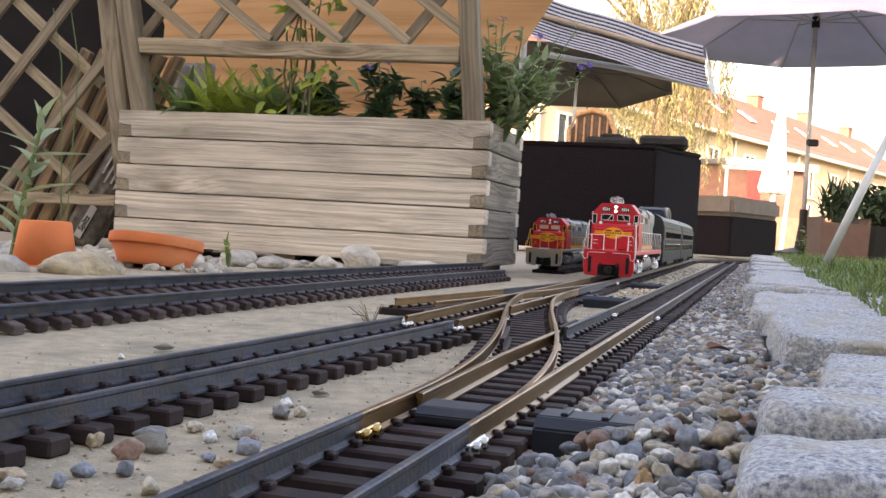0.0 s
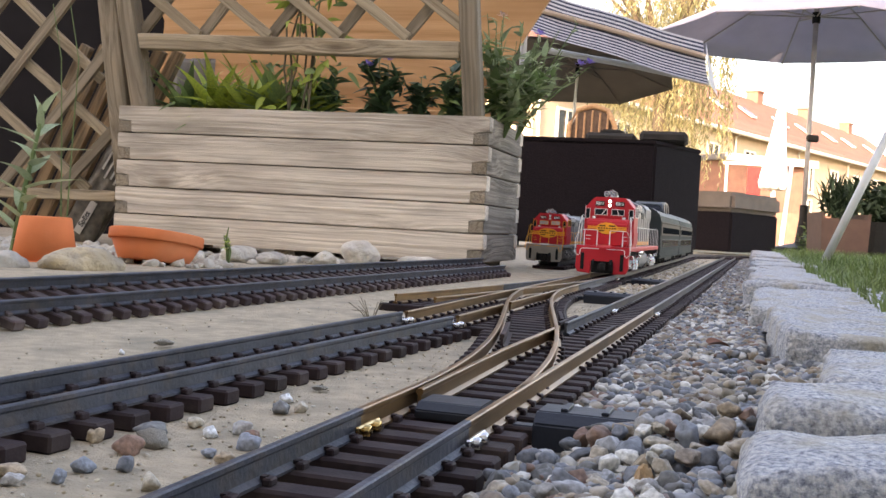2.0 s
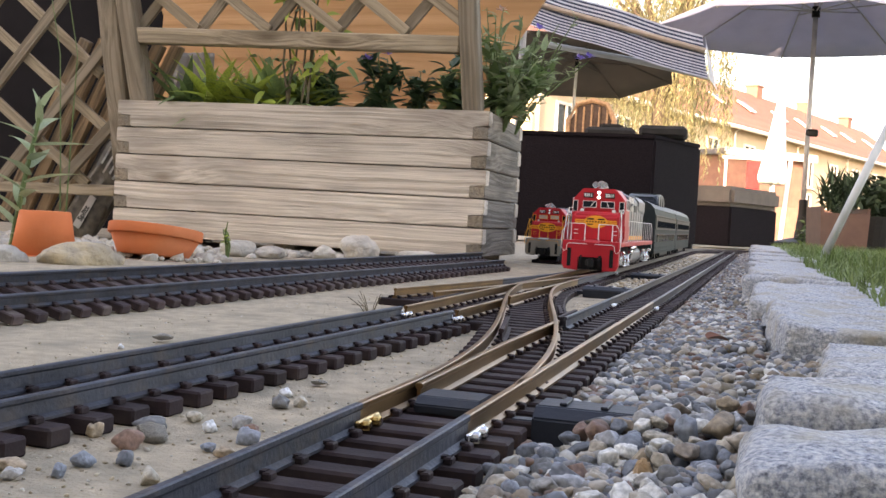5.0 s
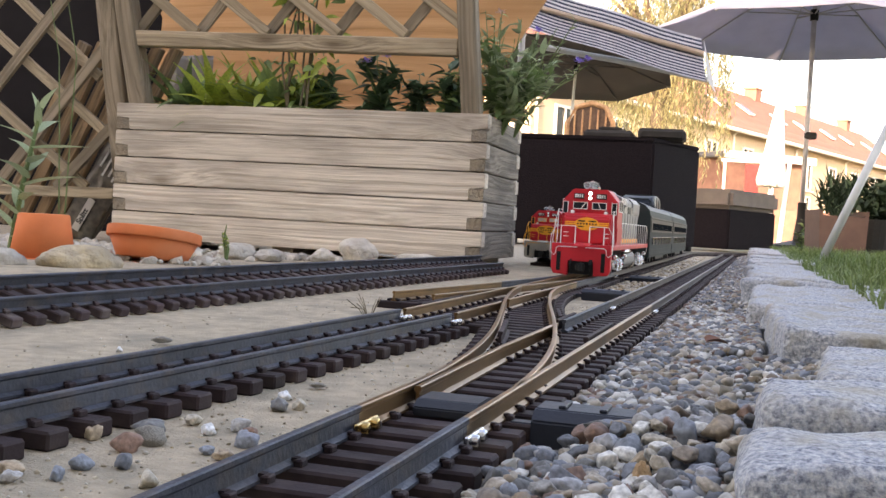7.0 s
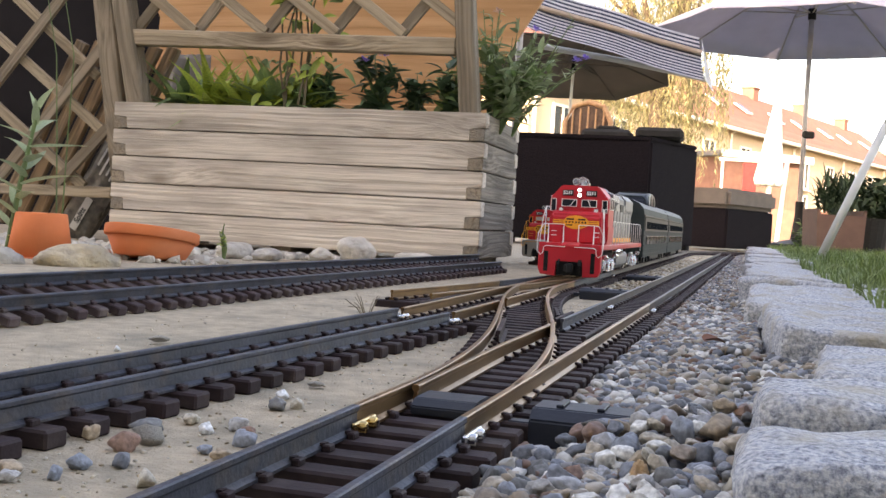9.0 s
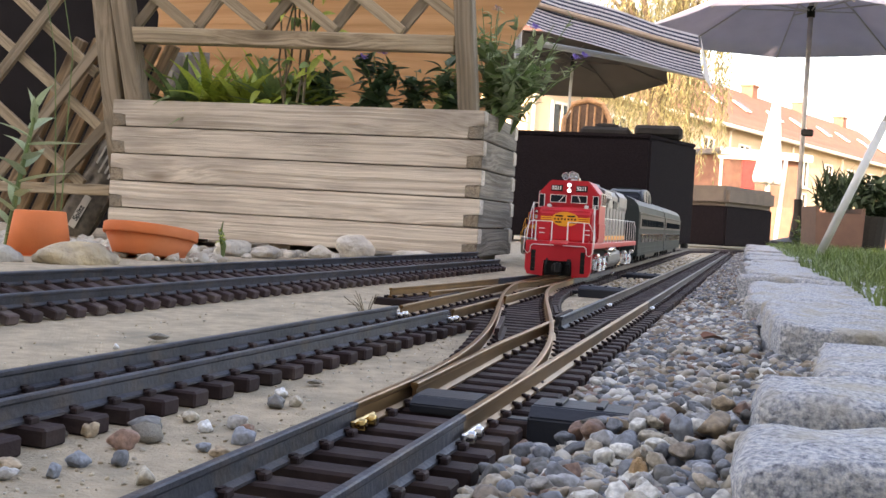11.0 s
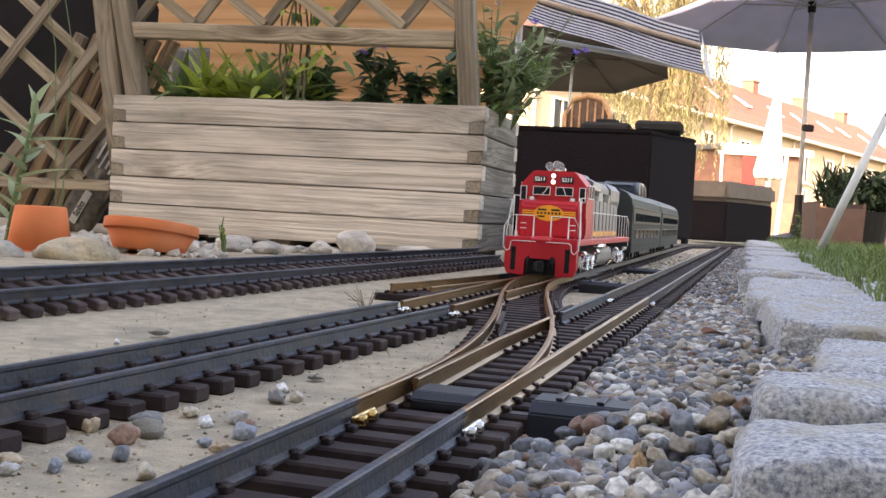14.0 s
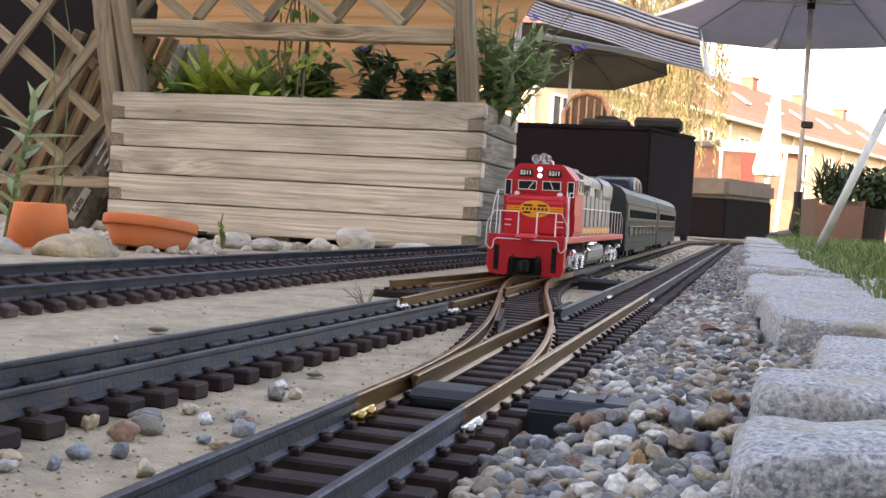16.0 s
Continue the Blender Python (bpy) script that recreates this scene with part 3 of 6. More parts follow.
def joiner(p, slope, material, label):
    """A rail joiner clamped round two rail ends, with two screws."""
    t = thing("rail_joiner", pose(p.x, p.y, TIE_H, 0, 0, -math.degrees(math.atan(slope))), label, "rail joiner", "rail joiners")
    b = BM()
    for s in (-1, 1):
        box(b, (s * 0.0042, 0, 0.0028), (0.0022, 0.026, 0.0052), bev=0.0006)
    part("clamp", b, material, t)
    for y in (-0.006, 0.006):
        b = BM()
        lathe(b, [(0.0026, 0), (0.0026, 0.0022), (0.0020, 0.0028), (0.0003, 0.0028)], 10, Matrix.Translation((0.0052, y, 0.0030)) @ pose(0, 0, 0, 0, 90, 0))
        part("screw", b, material, t, smooth=True)
    return t


STEEL = mat("bright_steel", (0.6, 0.6, 0.6), (0.45, 0.45, 0.46), 60, 0.25, 1.0)
for line, y, s, mt in ((T3, 0.448, -1, BRASS_BRIGHT), (T3, 0.448, 1, STEEL), (T2N, 0.948, -1, STEEL), (T2N, 0.948, 1, STEEL), (T3, 1.20, 1, STEEL), (T3, 1.20, -1, STEEL), (T2, 2.06, 1, STEEL)):
    joiner(offset(line_pts(line, y - 0.01, y + 0.01), s * GAUGE / 2)[1], line[1], mt, "bright metal rail joiner with two small screws")

# ---- kerb of granite setts ----
KERB = 0.2885


def sett(y0, y1, top, shift, width, seed):
    """A split granite block: nearly square edges, chipped arrises, uneven faces."""
    rnd = random.Random(seed)
    b = BM()
    bmesh.ops.create_cube(b, size=2.0)
    bmesh.ops.subdivide_edges(b, edges=list(b.edges), cuts=17 if y0 < 1.2 else 9, use_grid_fill=True)
    ln = y1 - y0
    h = top + 0.05
    half = Vector((width / 2, ln / 2, h / 2))
    r = 0.0065
    o = Vector((rnd.uniform(0, 90), rnd.uniform(0, 90), 0))
    for v in b.verts:
        p = Vector([math.sin(math.pi / 2 * max(-1.0, min(1.0, c))) * k for c, k in zip(v.co, half)])
        core = Vector([max(-k + r, min(k - r, c)) for c, k in zip(p, half)])
        d = p - core
        edge = sum(1 for c in d if abs(c) > r * 0.3)
        if d.length > 1e-6:
            p = core + d.normalized() * min(d.length, r * (1.15 if edge < 2 else 1.0))
        p += Vector((noise.noise(p * 22 + o), noise.noise(p * 22 - o), noise.noise(p * 22 + o * 2))) * 0.0050
        p += Vector((noise.noise(p * 75 + o), noise.noise(p * 75 - o), noise.noise(p * 75 + o * 2))) * 0.0022
        p += Vector((noise.noise(p * 210 + o), noise.noise(p * 210 - o), noise.noise(p * 210 + o * 2))) * 0.0011
        v.co = p
    ym = (y0 + y1) / 2
    ob = new("kerb_stone", finish(b, "kerb_stone", GRANITE, True))
    ob.matrix_basis = Matrix.Translation((KERB * ym + shift + width / 2 * 0.96, ym - width * 0.14, top - h / 2)) @ pose(0, 0, 0, rnd.uniform(-2, 2), rnd.uniform(-2, 2), -16.1 + rnd.uniform(-3, 3))
    return tagged(ob, "rough grey granite sett in the lawn's edging", "kerb stone", "granite edging")


sett(0.12, 0.262, 0.036, 0.004, 0.13, 1)
sett(0.285, 0.362, 0.041, 0.002, 0.15, 2)
sett(0.376, 0.452, 0.042, 0.008, 0.16, 3)
sett(0.492, 0.645, 0.040, 0.042, 0.16, 4)
sett(0.735, 0.965, 0.040, 0.018, 0.17, 5)
sett(0.985, 1.16, 0.042, 0.006, 0.16, 6)
rnd = random.Random(5)
y = 1.175
i = 7
while y < 6.0:
    ln = rnd.uniform(0.14, 0.2)
    sett(y, y + ln, 0.041 + rnd.uniform(-0.005, 0.004), rnd.uniform(-0.008, 0.01), 0.16, i)
    y += ln + rnd.uniform(0.008, 0.02)
    i += 1

# ---- gravel strip ----
bm = BM()
prev = None
for i in range(60):
    y = 0.1 + i * 0.1
    xl, xr = on(T3, y).x + 0.036, KERB * y + 0.05
    row = [bm.verts.new((xl + (xr - xl) * k / 6, y, -0.003 + 0.016 * (k / 6) ** 0.7 + 0.003 * noise.noise(Vector((k, i, 0))))) for k in range(7)]
    if prev:
        for a in range(6):
            bm.faces.new((prev[a], prev[a + 1], row[a + 1], row[a]))
    prev = row
gravel = structure("gravel_bed", bm, GRAVEL_BED, "strip of mixed river gravel between track and kerb", "gravel")
PEB = [pebble_mesh("pebble", PEBBLES_OBJ, s, 3) for s in range(16)]
rnd = random.Random(11)
near = []


def near_pebbles(tries, most, y0, y1, r0, r1):
    """Single stones of the strip between y0 and y1, none on another, none before the motor's open side."""
    count = 0
    for i in range(tries):
        y = rnd.uniform(y0, y1)
        xl, xr = on(T3, y).x + 0.050, KERB * y + (0.006 if not 0.45 < y < 0.74 else 0.055)
        f = rnd.random()
        x = xl + (xr - xl) * f
        r = rnd.uniform(r0, r1)
        if 0.468 < y < 0.520 and x < 0.094 or 0.448 < y <= 0.468 and x < 0.066:
            continue
        heap = 0.011 * max(0.0, 1 - abs(y - 0.45) / 0.10) * min(1.0, max(0.0, (x - 0.055) / 0.03))
        z = 0.003 + 0.012 * f + heap + rnd.uniform(-0.002, 0.004)
        if all((x - a) ** 2 + (y - b) ** 2 > ((r + c) * 0.70) ** 2 for a, b, c in near):
            near.append((x, y, r))
            count += 1
            piece("pebble", rnd.choice(PEB), gravel, Matrix.LocRotScale((x, y, z + r * 0.2), Euler([rnd.uniform(-0.6, 0.6), rnd.uniform(-0.6, 0.6), rnd.uniform(0, 6.3)]), (r, r * rnd.uniform(0.8, 1.1), r * rnd.uniform(0.85, 1.25))))
            if count >= most:
                return


near_pebbles(6000, 235, 0.30, 0.475, 0.0040, 0.0072)
near_pebbles(2000, 65, 0.475, 0.56, 0.0034, 0.0056)


def scatter(name, material, spots, level, label, seed, kind="stuff"):
    """Many stones in one mesh."""
    r = random.Random(seed)
    base = []
    for s in range(8):
        b = BM()
        bmesh.ops.create_icosphere(b, subdivisions=level, radius=1.0)
        o = Vector((r.uniform(0, 50), r.uniform(0, 50), r.uniform(0, 50)))
        sq, sx = r.uniform(0.5, 0.75), r.uniform(0.7, 1.0)
        vs = []
        for v in b.verts:
            d = 1 + 0.55 * noise.noise(v.co * 1.3 + o) + 0.30 * noise.noise(v.co * 2.7 + o)
            vs.append((v.co.x * d, v.co.y * d * sx, v.co.z * d * sq))
        fs = [[v.index for v in f.verts] for f in b.faces]
        b.free()
        base.append((np.array(vs), np.array(fs)))
    V, F, n = [], [], 0
    for x, y, z, rad in spots:
        vs, fs = base[r.randrange(8)]
        e = np.array(Euler((r.uniform(-0.5, 0.5), r.uniform(-0.5, 0.5), r.uniform(0, 6.3))).to_matrix())
        V.append(vs @ e.T * rad + np.array((x, y, z)))
        F.append(fs + n)
        n += len(vs)
    me = bpy.data.meshes.new(name)
    me.from_pydata(np.concatenate(V).tolist(), [], np.concatenate(F).tolist())
    me.materials.append(material)
    me.shade_smooth()
    return tagged(new(name, me), label, "gravel", kind=kind)


spots = []
rnd = random.Random(21)
for i in range(13000):
    y = 0.26 + (5.2 - 0.26) * rnd.random() ** 1.9
    xl, xr = on(T3, y).x + 0.050, KERB * y + 0.012 + (0.065 if 0.45 < y < 0.76 else 0)
    f = rnd.random()
    r = rnd.uniform(0.0022, 0.0048)
    x = xl + (xr - xl) * f
    if 0.450 < y < 0.520 and x < 0.090:
        continue
    spots.append((x, y, 0.002 + 0.013 * f + rnd.uniform(-0.002, 0.004), r))
for i in range(5200):
    y = rnd.uniform(0.40, 1.15)
    if 0.40 < y < 0.520 and on(T3, y).x + 0.05 < 0.094 and rnd.random() < 0.5:
        continue
    xl, xr = max(on(T3, y).x + 0.050, 0.094 if y < 0.52 else -1), KERB * y + 0.012 + (0.060 if 0.45 < y < 0.76 else 0)
    f = rnd.random()
    spots.append((xl + (xr - xl) * f, y, 0.004 + 0.013 * f + rnd.uniform(-0.002, 0.004), rnd.uniform(0.0028, 0.0052)))
scatter("gravel", PEBBLES, spots, 2, "mixed grey, white and brown river gravel", 3)

spots = []
for i in range(1100):
    y = rnd.uniform(1.75, 4.8)
    spots.append((on(T2, y).x + 0.050 + rnd.random() * 0.055, y, 0.001, rnd.uniform(0.0025, 0.006)))
TAN_GRAVEL = palette("tan_gravel_stones", [(0.42, 0.33, 0.21), (0.50, 0.42, 0.30), (0.30, 0.23, 0.15), (0.38, 0.33, 0.26), (0.55, 0.50, 0.42)])
scatter("fine_gravel", TAN_GRAVEL, spots, 1, "tan fine gravel between the far tracks", 4)

# loose pebbles on the concrete
PALE_PEB = pebble_mesh("pebble", PALE_STONE, 3, 3)
DRY_TONES = palette("dry_loose_pebbles", [tuple(min(0.7, c * 1.45) for c in tone) for tone in STONE_TONES], island=False, speck=2.6)
LOOSE_PEB = [pebble_mesh("pebble", DRY_TONES, 20 + s, 3) for s in range(8)]
LOOSE = [(-0.14, 0.446, 0.0042), (-0.121, 0.427, 0.0045), (-0.116, 0.442, 0.0056), (-0.121, 0.461, 0.0049), (-0.108, 0.487, 0.0036), (-0.097, 0.468, 0.0032),
         (-0.085, 0.477, 0.004), (-0.079, 0.472, 0.0025), (-0.089, 0.43, 0.0027), (-0.081, 0.422, 0.0031), (-0.077, 0.447, 0.0042), (-0.076, 0.533, 0.0045), (-0.078, 0.563, 0.0036),
         (-0.067, 0.54, 0.0034), (-0.065, 0.605, 0.0038), (-0.149, 0.38, 0.004), (-0.145, 0.37, 0.0031), (-0.131, 0.378, 0.003), (-0.128, 0.394, 0.0033), (-0.114, 0.4, 0.0034),
         (-0.098, 0.375, 0.0036), (-0.193, 0.757, 0.006), (-0.209, 0.71, 0.0022), (-0.164, 0.457, 0.0024), (-0.151, 0.441, 0.0026)]
for i, (x, y, r) in enumerate(LOOSE):
    rnd = random.Random(i)
    s = r * 1.35
    ob = new("pebble", PALE_PEB if i in (2, 14, 21, 24) else rnd.choice(LOOSE_PEB))
    ob.matrix_basis = Matrix.LocRotScale((x, y, s * 0.55), Euler((0, 0, rnd.uniform(0, 6))), (s, s * 0.9, s * (0.5 if i in (14, 21) else 1.0)))
    tagged(ob, "small smooth loose pebble on the concrete", "pebble", "loose pebbles")

spots = []
rnd = random.Random(61)
for i in range(900):
    y = 0.33 + 1.3 * rnd.random() ** 1.5
    f = rnd.random()
    x = on(T2N, y).x + 0.04 + f * (on(T3, y).x - on(T2N, y).x - 0.085) if i % 3 else on(T2N, y).x - 0.05 - f * 0.16
    spots.append((x, y, 0.0003, rnd.uniform(0.0004, 0.0014)))
scatter("grit", TAN_GRAVEL, spots, 1, "fine grit scattered over the concrete", 6)

for x, y, z, a, c, d, turn in ((0.0735, 0.366, 0.013, 0.0085, 0.0075, 0.0105, 20), (0.092, 0.452, 0.019, 0.0060, 0.0045, 0.0042, 55)):
    b = BM()
    bmesh.ops.create_cone(b, cap_ends=True, segments=5, radius1=1.0, radius2=0.28, depth=1.6)
    bmesh.ops.bevel(b, geom=list(b.edges), offset=0.12, segments=2, affect="EDGES")
    for v in b.verts:
        v.co = Vector((v.co.x * a, v.co.y * c, v.co.z * d)) * (1 + 0.15 * noise.noise(v.co * 1.5))
    ob = new("angular_stone", finish(b, "angular_stone", mat("ochre_stone", (0.40, 0.25, 0.13), (0.30, 0.19, 0.11), 180, 0.85, bump=0.4, bump_scale=500) if turn == 20 else mat("red_brown_stone", (0.20, 0.10, 0.075), (0.14, 0.075, 0.06), 180, 0.85), True))
    ob.matrix_basis = pose(x, y, z, 8, -6, turn)
    tagged(ob, "angular ochre stone lying on the gravel" if turn == 20 else "angular red-brown stone lying on the gravel", "stone", "angular stones")

# ---- planter ----
S = 0.8333
PL = pose(0.0833, 2.25, 0, 0, 0, -14.92)


def pz(z):
    return 0.0996 + (z - 0.0996) * S


PW, PD, PH0, PH = 0.875, 0.375, 0.020, 0.0613
planter = thing("planter", PL, "weathered grey-brown timber planter box with notched corners", "planter")
for i in range(5):
    z0 = PH0 + i * 0.0619
    h = PH * 0.97
    for back in (0, 1):
        b = BM()
        prism(b, [(-PW, z0 + h), (-PW, z0 + h * 0.46), (-PW + 0.034, z0 + h * 0.46), (-PW + 0.034, z0), (-0.034, z0), (-0.034, z0 + h * 0.46), (0, z0 + h * 0.46), (0, z0 + h)],
              back * (PD - 0.036), back * (PD - 0.036) + 0.036, "y")
        bmesh.ops.bevel(b, geom=list(b.edges), offset=0.0016, segments=2, affect="EDGES")
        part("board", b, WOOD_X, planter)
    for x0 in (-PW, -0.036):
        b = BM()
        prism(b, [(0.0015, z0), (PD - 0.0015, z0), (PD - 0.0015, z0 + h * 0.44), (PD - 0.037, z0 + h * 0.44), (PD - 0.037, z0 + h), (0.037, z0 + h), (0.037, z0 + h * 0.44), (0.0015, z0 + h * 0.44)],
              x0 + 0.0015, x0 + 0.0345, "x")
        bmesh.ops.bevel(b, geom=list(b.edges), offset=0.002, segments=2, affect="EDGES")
        # side faces' shade is in this timber's colour
        side_board = part("board", b, WOOD_Y_SHADED, planter)
        b = BM()
        box(b, (x0 + 0.018, 0.0006, z0 + h * 0.22), (0.0315, 0.0016, h * 0.41))
        part("end_grain", b, WOOD_END, side_board)
for x in (-PW + 0.05, -PW * 0.52, -0.06):
    b = BM()
    box(b, (x, PD / 2, PH0 / 2), (0.05, PD * 0.9, PH0 - 0.001), bev=0.002)
    part("foot", b, WOOD_END, planter)
b = BM()
bmesh.ops.create_grid(b, x_segments=40, y_segments=18, size=0.5, matrix=Matrix.Translation((-PW / 2, PD / 2, pz(0.36))) @ Matrix.Diagonal((PW - 0.07, PD - 0.07, 1, 1)))
for v in b.verts:
    v.co.z += 0.008 * noise.noise(v.co * 25)
part("soil", b, SOIL, planter, "dark potting soil")


# ---- trellis: frames of posts, rails and crossed slats ----
def bar(parent, name, p, q, w, d, material, y):
    """A flat timber from p to q (x, z) in the trellis plane, d thick, its middle at depth y."""
    p, q = Vector((p[0], p[1])), Vector((q[0], q[1]))
    ln, a = (q - p).length, math.atan2(q.y - p.y, q.x - p.x)
    b = BM()
    box(b, (0, 0, 0), (ln, d, w), bev=min(w, d) * 0.09)
    mid = (p + q) / 2
    return part(name, b, material, parent, m=Matrix.Translation((mid.x, y, mid.y)) @ pose(0, 0, 0, 0, -math.degrees(a), 0))


def uv(u, z):
    return (-u * S, pz(z))


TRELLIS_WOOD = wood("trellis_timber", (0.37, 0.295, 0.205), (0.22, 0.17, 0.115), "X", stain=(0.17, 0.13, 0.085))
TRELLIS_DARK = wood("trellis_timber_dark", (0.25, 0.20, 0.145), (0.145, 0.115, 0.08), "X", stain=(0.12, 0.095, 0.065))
trellis = thing("trellis", PL, "weathered timber lattice trellis standing in the planter", "trellis")
V0 = 0.055 * S
TOP = 1.15


def beyond(a, b, z):
    """The line through a and b carried up to the height z."""
    k = (z - a[1]) / (b[1] - a[1])
    return (a[0] + (b[0] - a[0]) * k, z)


a, c = (0.057, 0.391), (0.087, 0.689)
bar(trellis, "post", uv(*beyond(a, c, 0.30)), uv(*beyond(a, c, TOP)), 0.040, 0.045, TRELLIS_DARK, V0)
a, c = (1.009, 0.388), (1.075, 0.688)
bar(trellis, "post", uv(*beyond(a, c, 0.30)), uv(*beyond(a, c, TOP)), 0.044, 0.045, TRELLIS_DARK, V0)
bar(trellis, "rail", uv(1.028, 0.557), uv(0.098, 0.544), 0.036, 0.03, TRELLIS_WOOD, V0 - 0.004)
for u in (1.195, 0.998, 0.787, 0.583, 0.397, 0.21):
    p0, p1 = (u, 0.688), (u - 0.154, 0.575)
    hi = beyond(p0, p1, TOP)
    k = min(1.0, (1.09 - p1[0]) / max(hi[0] - p1[0], 1e-6))
    hi = (p1[0] + (hi[0] - p1[0]) * k, p1[1] + (hi[1] - p1[1]) * k)
    lo = p1 if p1[0] > 0.09 else beyond(p0, p1, 0.688 - (u - 0.09) * 0.113 / 0.154)
    if u < 1.1:
        bar(trellis, "slat", uv(*lo), uv(*hi), 0.024, 0.010, TRELLIS_WOOD, V0 - 0.006)
for u in (1.03, 0.841, 0.635, 0.442, 0.254):
    p0, p1 = (u, 0.580), (u - 0.068, 0.664)
    hi = beyond(p0, p1, TOP)
    k = min(1.0, (p0[0] - 0.10) / max(p0[0] - hi[0], 1e-6))
    hi = (p0[0] + (hi[0] - p0[0]) * k, p0[1] + (hi[1] - p0[1]) * k)
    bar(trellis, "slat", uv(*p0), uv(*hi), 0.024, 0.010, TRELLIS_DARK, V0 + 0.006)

side = thing("lattice_gate", PL, "weathered timber lattice panel leaning beside the planter", "trellis")
VL = 0.1 * S
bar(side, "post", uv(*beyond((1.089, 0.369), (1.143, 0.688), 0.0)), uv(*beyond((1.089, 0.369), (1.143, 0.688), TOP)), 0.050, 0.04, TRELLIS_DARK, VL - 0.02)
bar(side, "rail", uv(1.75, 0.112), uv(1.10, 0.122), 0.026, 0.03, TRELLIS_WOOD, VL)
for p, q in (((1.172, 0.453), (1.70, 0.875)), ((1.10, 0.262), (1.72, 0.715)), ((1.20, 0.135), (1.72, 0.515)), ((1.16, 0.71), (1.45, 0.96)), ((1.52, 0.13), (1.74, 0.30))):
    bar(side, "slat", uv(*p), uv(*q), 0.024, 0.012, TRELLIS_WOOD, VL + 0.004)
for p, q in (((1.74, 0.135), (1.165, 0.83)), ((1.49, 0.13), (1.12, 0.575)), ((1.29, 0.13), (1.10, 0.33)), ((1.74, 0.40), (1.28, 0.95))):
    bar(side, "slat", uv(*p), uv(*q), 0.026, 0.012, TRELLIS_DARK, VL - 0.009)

# boards behind the planter
panel = thing("plywood_panel", PL, "orange-brown wooden panel leaning behind the planter", "panel")
b = BM()
prism(b, [(-1.30 * S, pz(0.10)), (-0.25 * S, pz(0.10)), (-0.15 * S, pz(0.50)), (-0.09 * S, pz(0.60)), (0.03 * S, pz(0.80)), (0.30 * S, pz(1.30)), (-1.55 * S, pz(1.30)), (-1.27 * S, pz(0.72))], 0.6 * S, 0.6 * S + 0.012, "y")
part("sheet", b, PLY, panel)
b = BM()
box(b, (-0.62 * S, 0.6 * S - 0.012, pz(0.43)), (1.2 * S, 0.02, 0.03), bev=0.003)
part("batten", b, PLY, panel)
bm = BM()
box(bm, (-1.9, 0.95, 0.95), (2.6, 0.05, 1.9), PL)
structure("wall_shed", bm, SHADOW_WALL, "shed boarding coloured black for the deep shadow there", "wall")
planks = thing("plank_stack", PL, "brown rough planks leaning behind the lattice", "planks")
PLANK = wood("brown_plank", (0.33, 0.22, 0.13), (0.17, 0.115, 0.07), "X")
for i in range(6):
    bar(planks, "plank", uv(1.52 - i * 0.052, 0.02), uv(1.26 - i * 0.052, 0.56), 0.030, 0.02, PLANK, 0.13 + i * 0.012)

# ---- pots and stones before the planter ----
def pot(p, r0, r1, h, rim, label, m):
    t = thing("flower_pot", Matrix.Translation(p) @ m, label, "flower pot", "terracotta pots")
    b = BM()
    lathe(b, [(0.001, 0), (r0 - 0.002, 0), (r0, 0.002), (r1 * 0.965, h - rim), (r1 * 0.96, h - rim), (r1 * 0.9, h - rim - 0.001), (r1 * 0.88, h - 0.004), (r0 * 0.9, 0.004), (0.001, 0.004)], 40)
    part("body", b, TERRACOTTA, t, smooth=True)
    b = BM()
    lathe(b, [(r1 * 0.9, h - rim), (r1 * 1.02, h - rim), (r1 * 1.035, h - rim + 0.002), (r1 * 1.035, h - 0.002), (r1 * 1.02, h), (r1 * 0.93, h), (r1 * 0.9, h - 0.003), (r1 * 0.9, h - rim)], 40)
    part("rim", b, TERRACOTTA, t, smooth=True)
    return t


pot((-0.652, 1.76, 0.073), 0.0405, 0.0535, 0.073, 0.001, "orange terracotta pot standing upside down among stones", pose(0, 0, 0, 180, 0, 0))
pot((-0.500, 1.86, 0.002), 0.060, 0.078, 0.052, 0.018, "shallow orange terracotta bowl tilted among pebbles", pose(0, 0, 0, -6, 5.5, 20))


def boulder(x, y, z, sx, sy, sz, seed, material=None, label="pale rounded boulder before the planter"):
    b = BM()
    bmesh.ops.create_icosphere(b, subdivisions=4, radius=1.0)
    o = Vector((seed * 3.1, seed * 1.7, 0))
    for v in b.verts:
        d = 1 + 0.28 * noise.noise(v.co * 1.2 + o) + 0.08 * noise.noise(v.co * 3 + o) + 0.03 * noise.noise(v.co * 9 + o)
        v.co = Vector((v.co.x * d * sx, v.co.y * d * sy, v.co.z * d * sz))
    ob = new("boulder", finish(b, "boulder", material or PALE_STONE, True))
    ob.matrix_basis = pose(x, y, z, 0, 0, seed * 40)
    return tagged(ob, label, "boulder", "boulders")


TAN = mat("tan_rough_stone", (0.52, 0.41, 0.26), (0.27, 0.24, 0.20), 30, 0.85, bump=1.0, bump_scale=70, third=(0.55, 0.40, 0.2), third_scale=14)
boulder(-0.535, 1.60, 0.004, 0.062, 0.045, 0.026, 1, TAN, "rough tan and grey boulder beside the pots")
boulder(-0.632, 1.56, 0.004, 0.03, 0.03, 0.018, 2, None, "rough grey boulder beside the upturned pot")
boulder(-0.165, 2.16, 0.024, 0.042, 0.038, 0.03, 3)
boulder(-0.043, 2.18, 0.010, 0.052, 0.036, 0.020, 4)
boulder(-0.235, 2.14, 0.012, 0.022, 0.02, 0.016, 5)
boulder(-0.40, 2.12, 0.012, 0.055, 0.03, 0.019, 6)
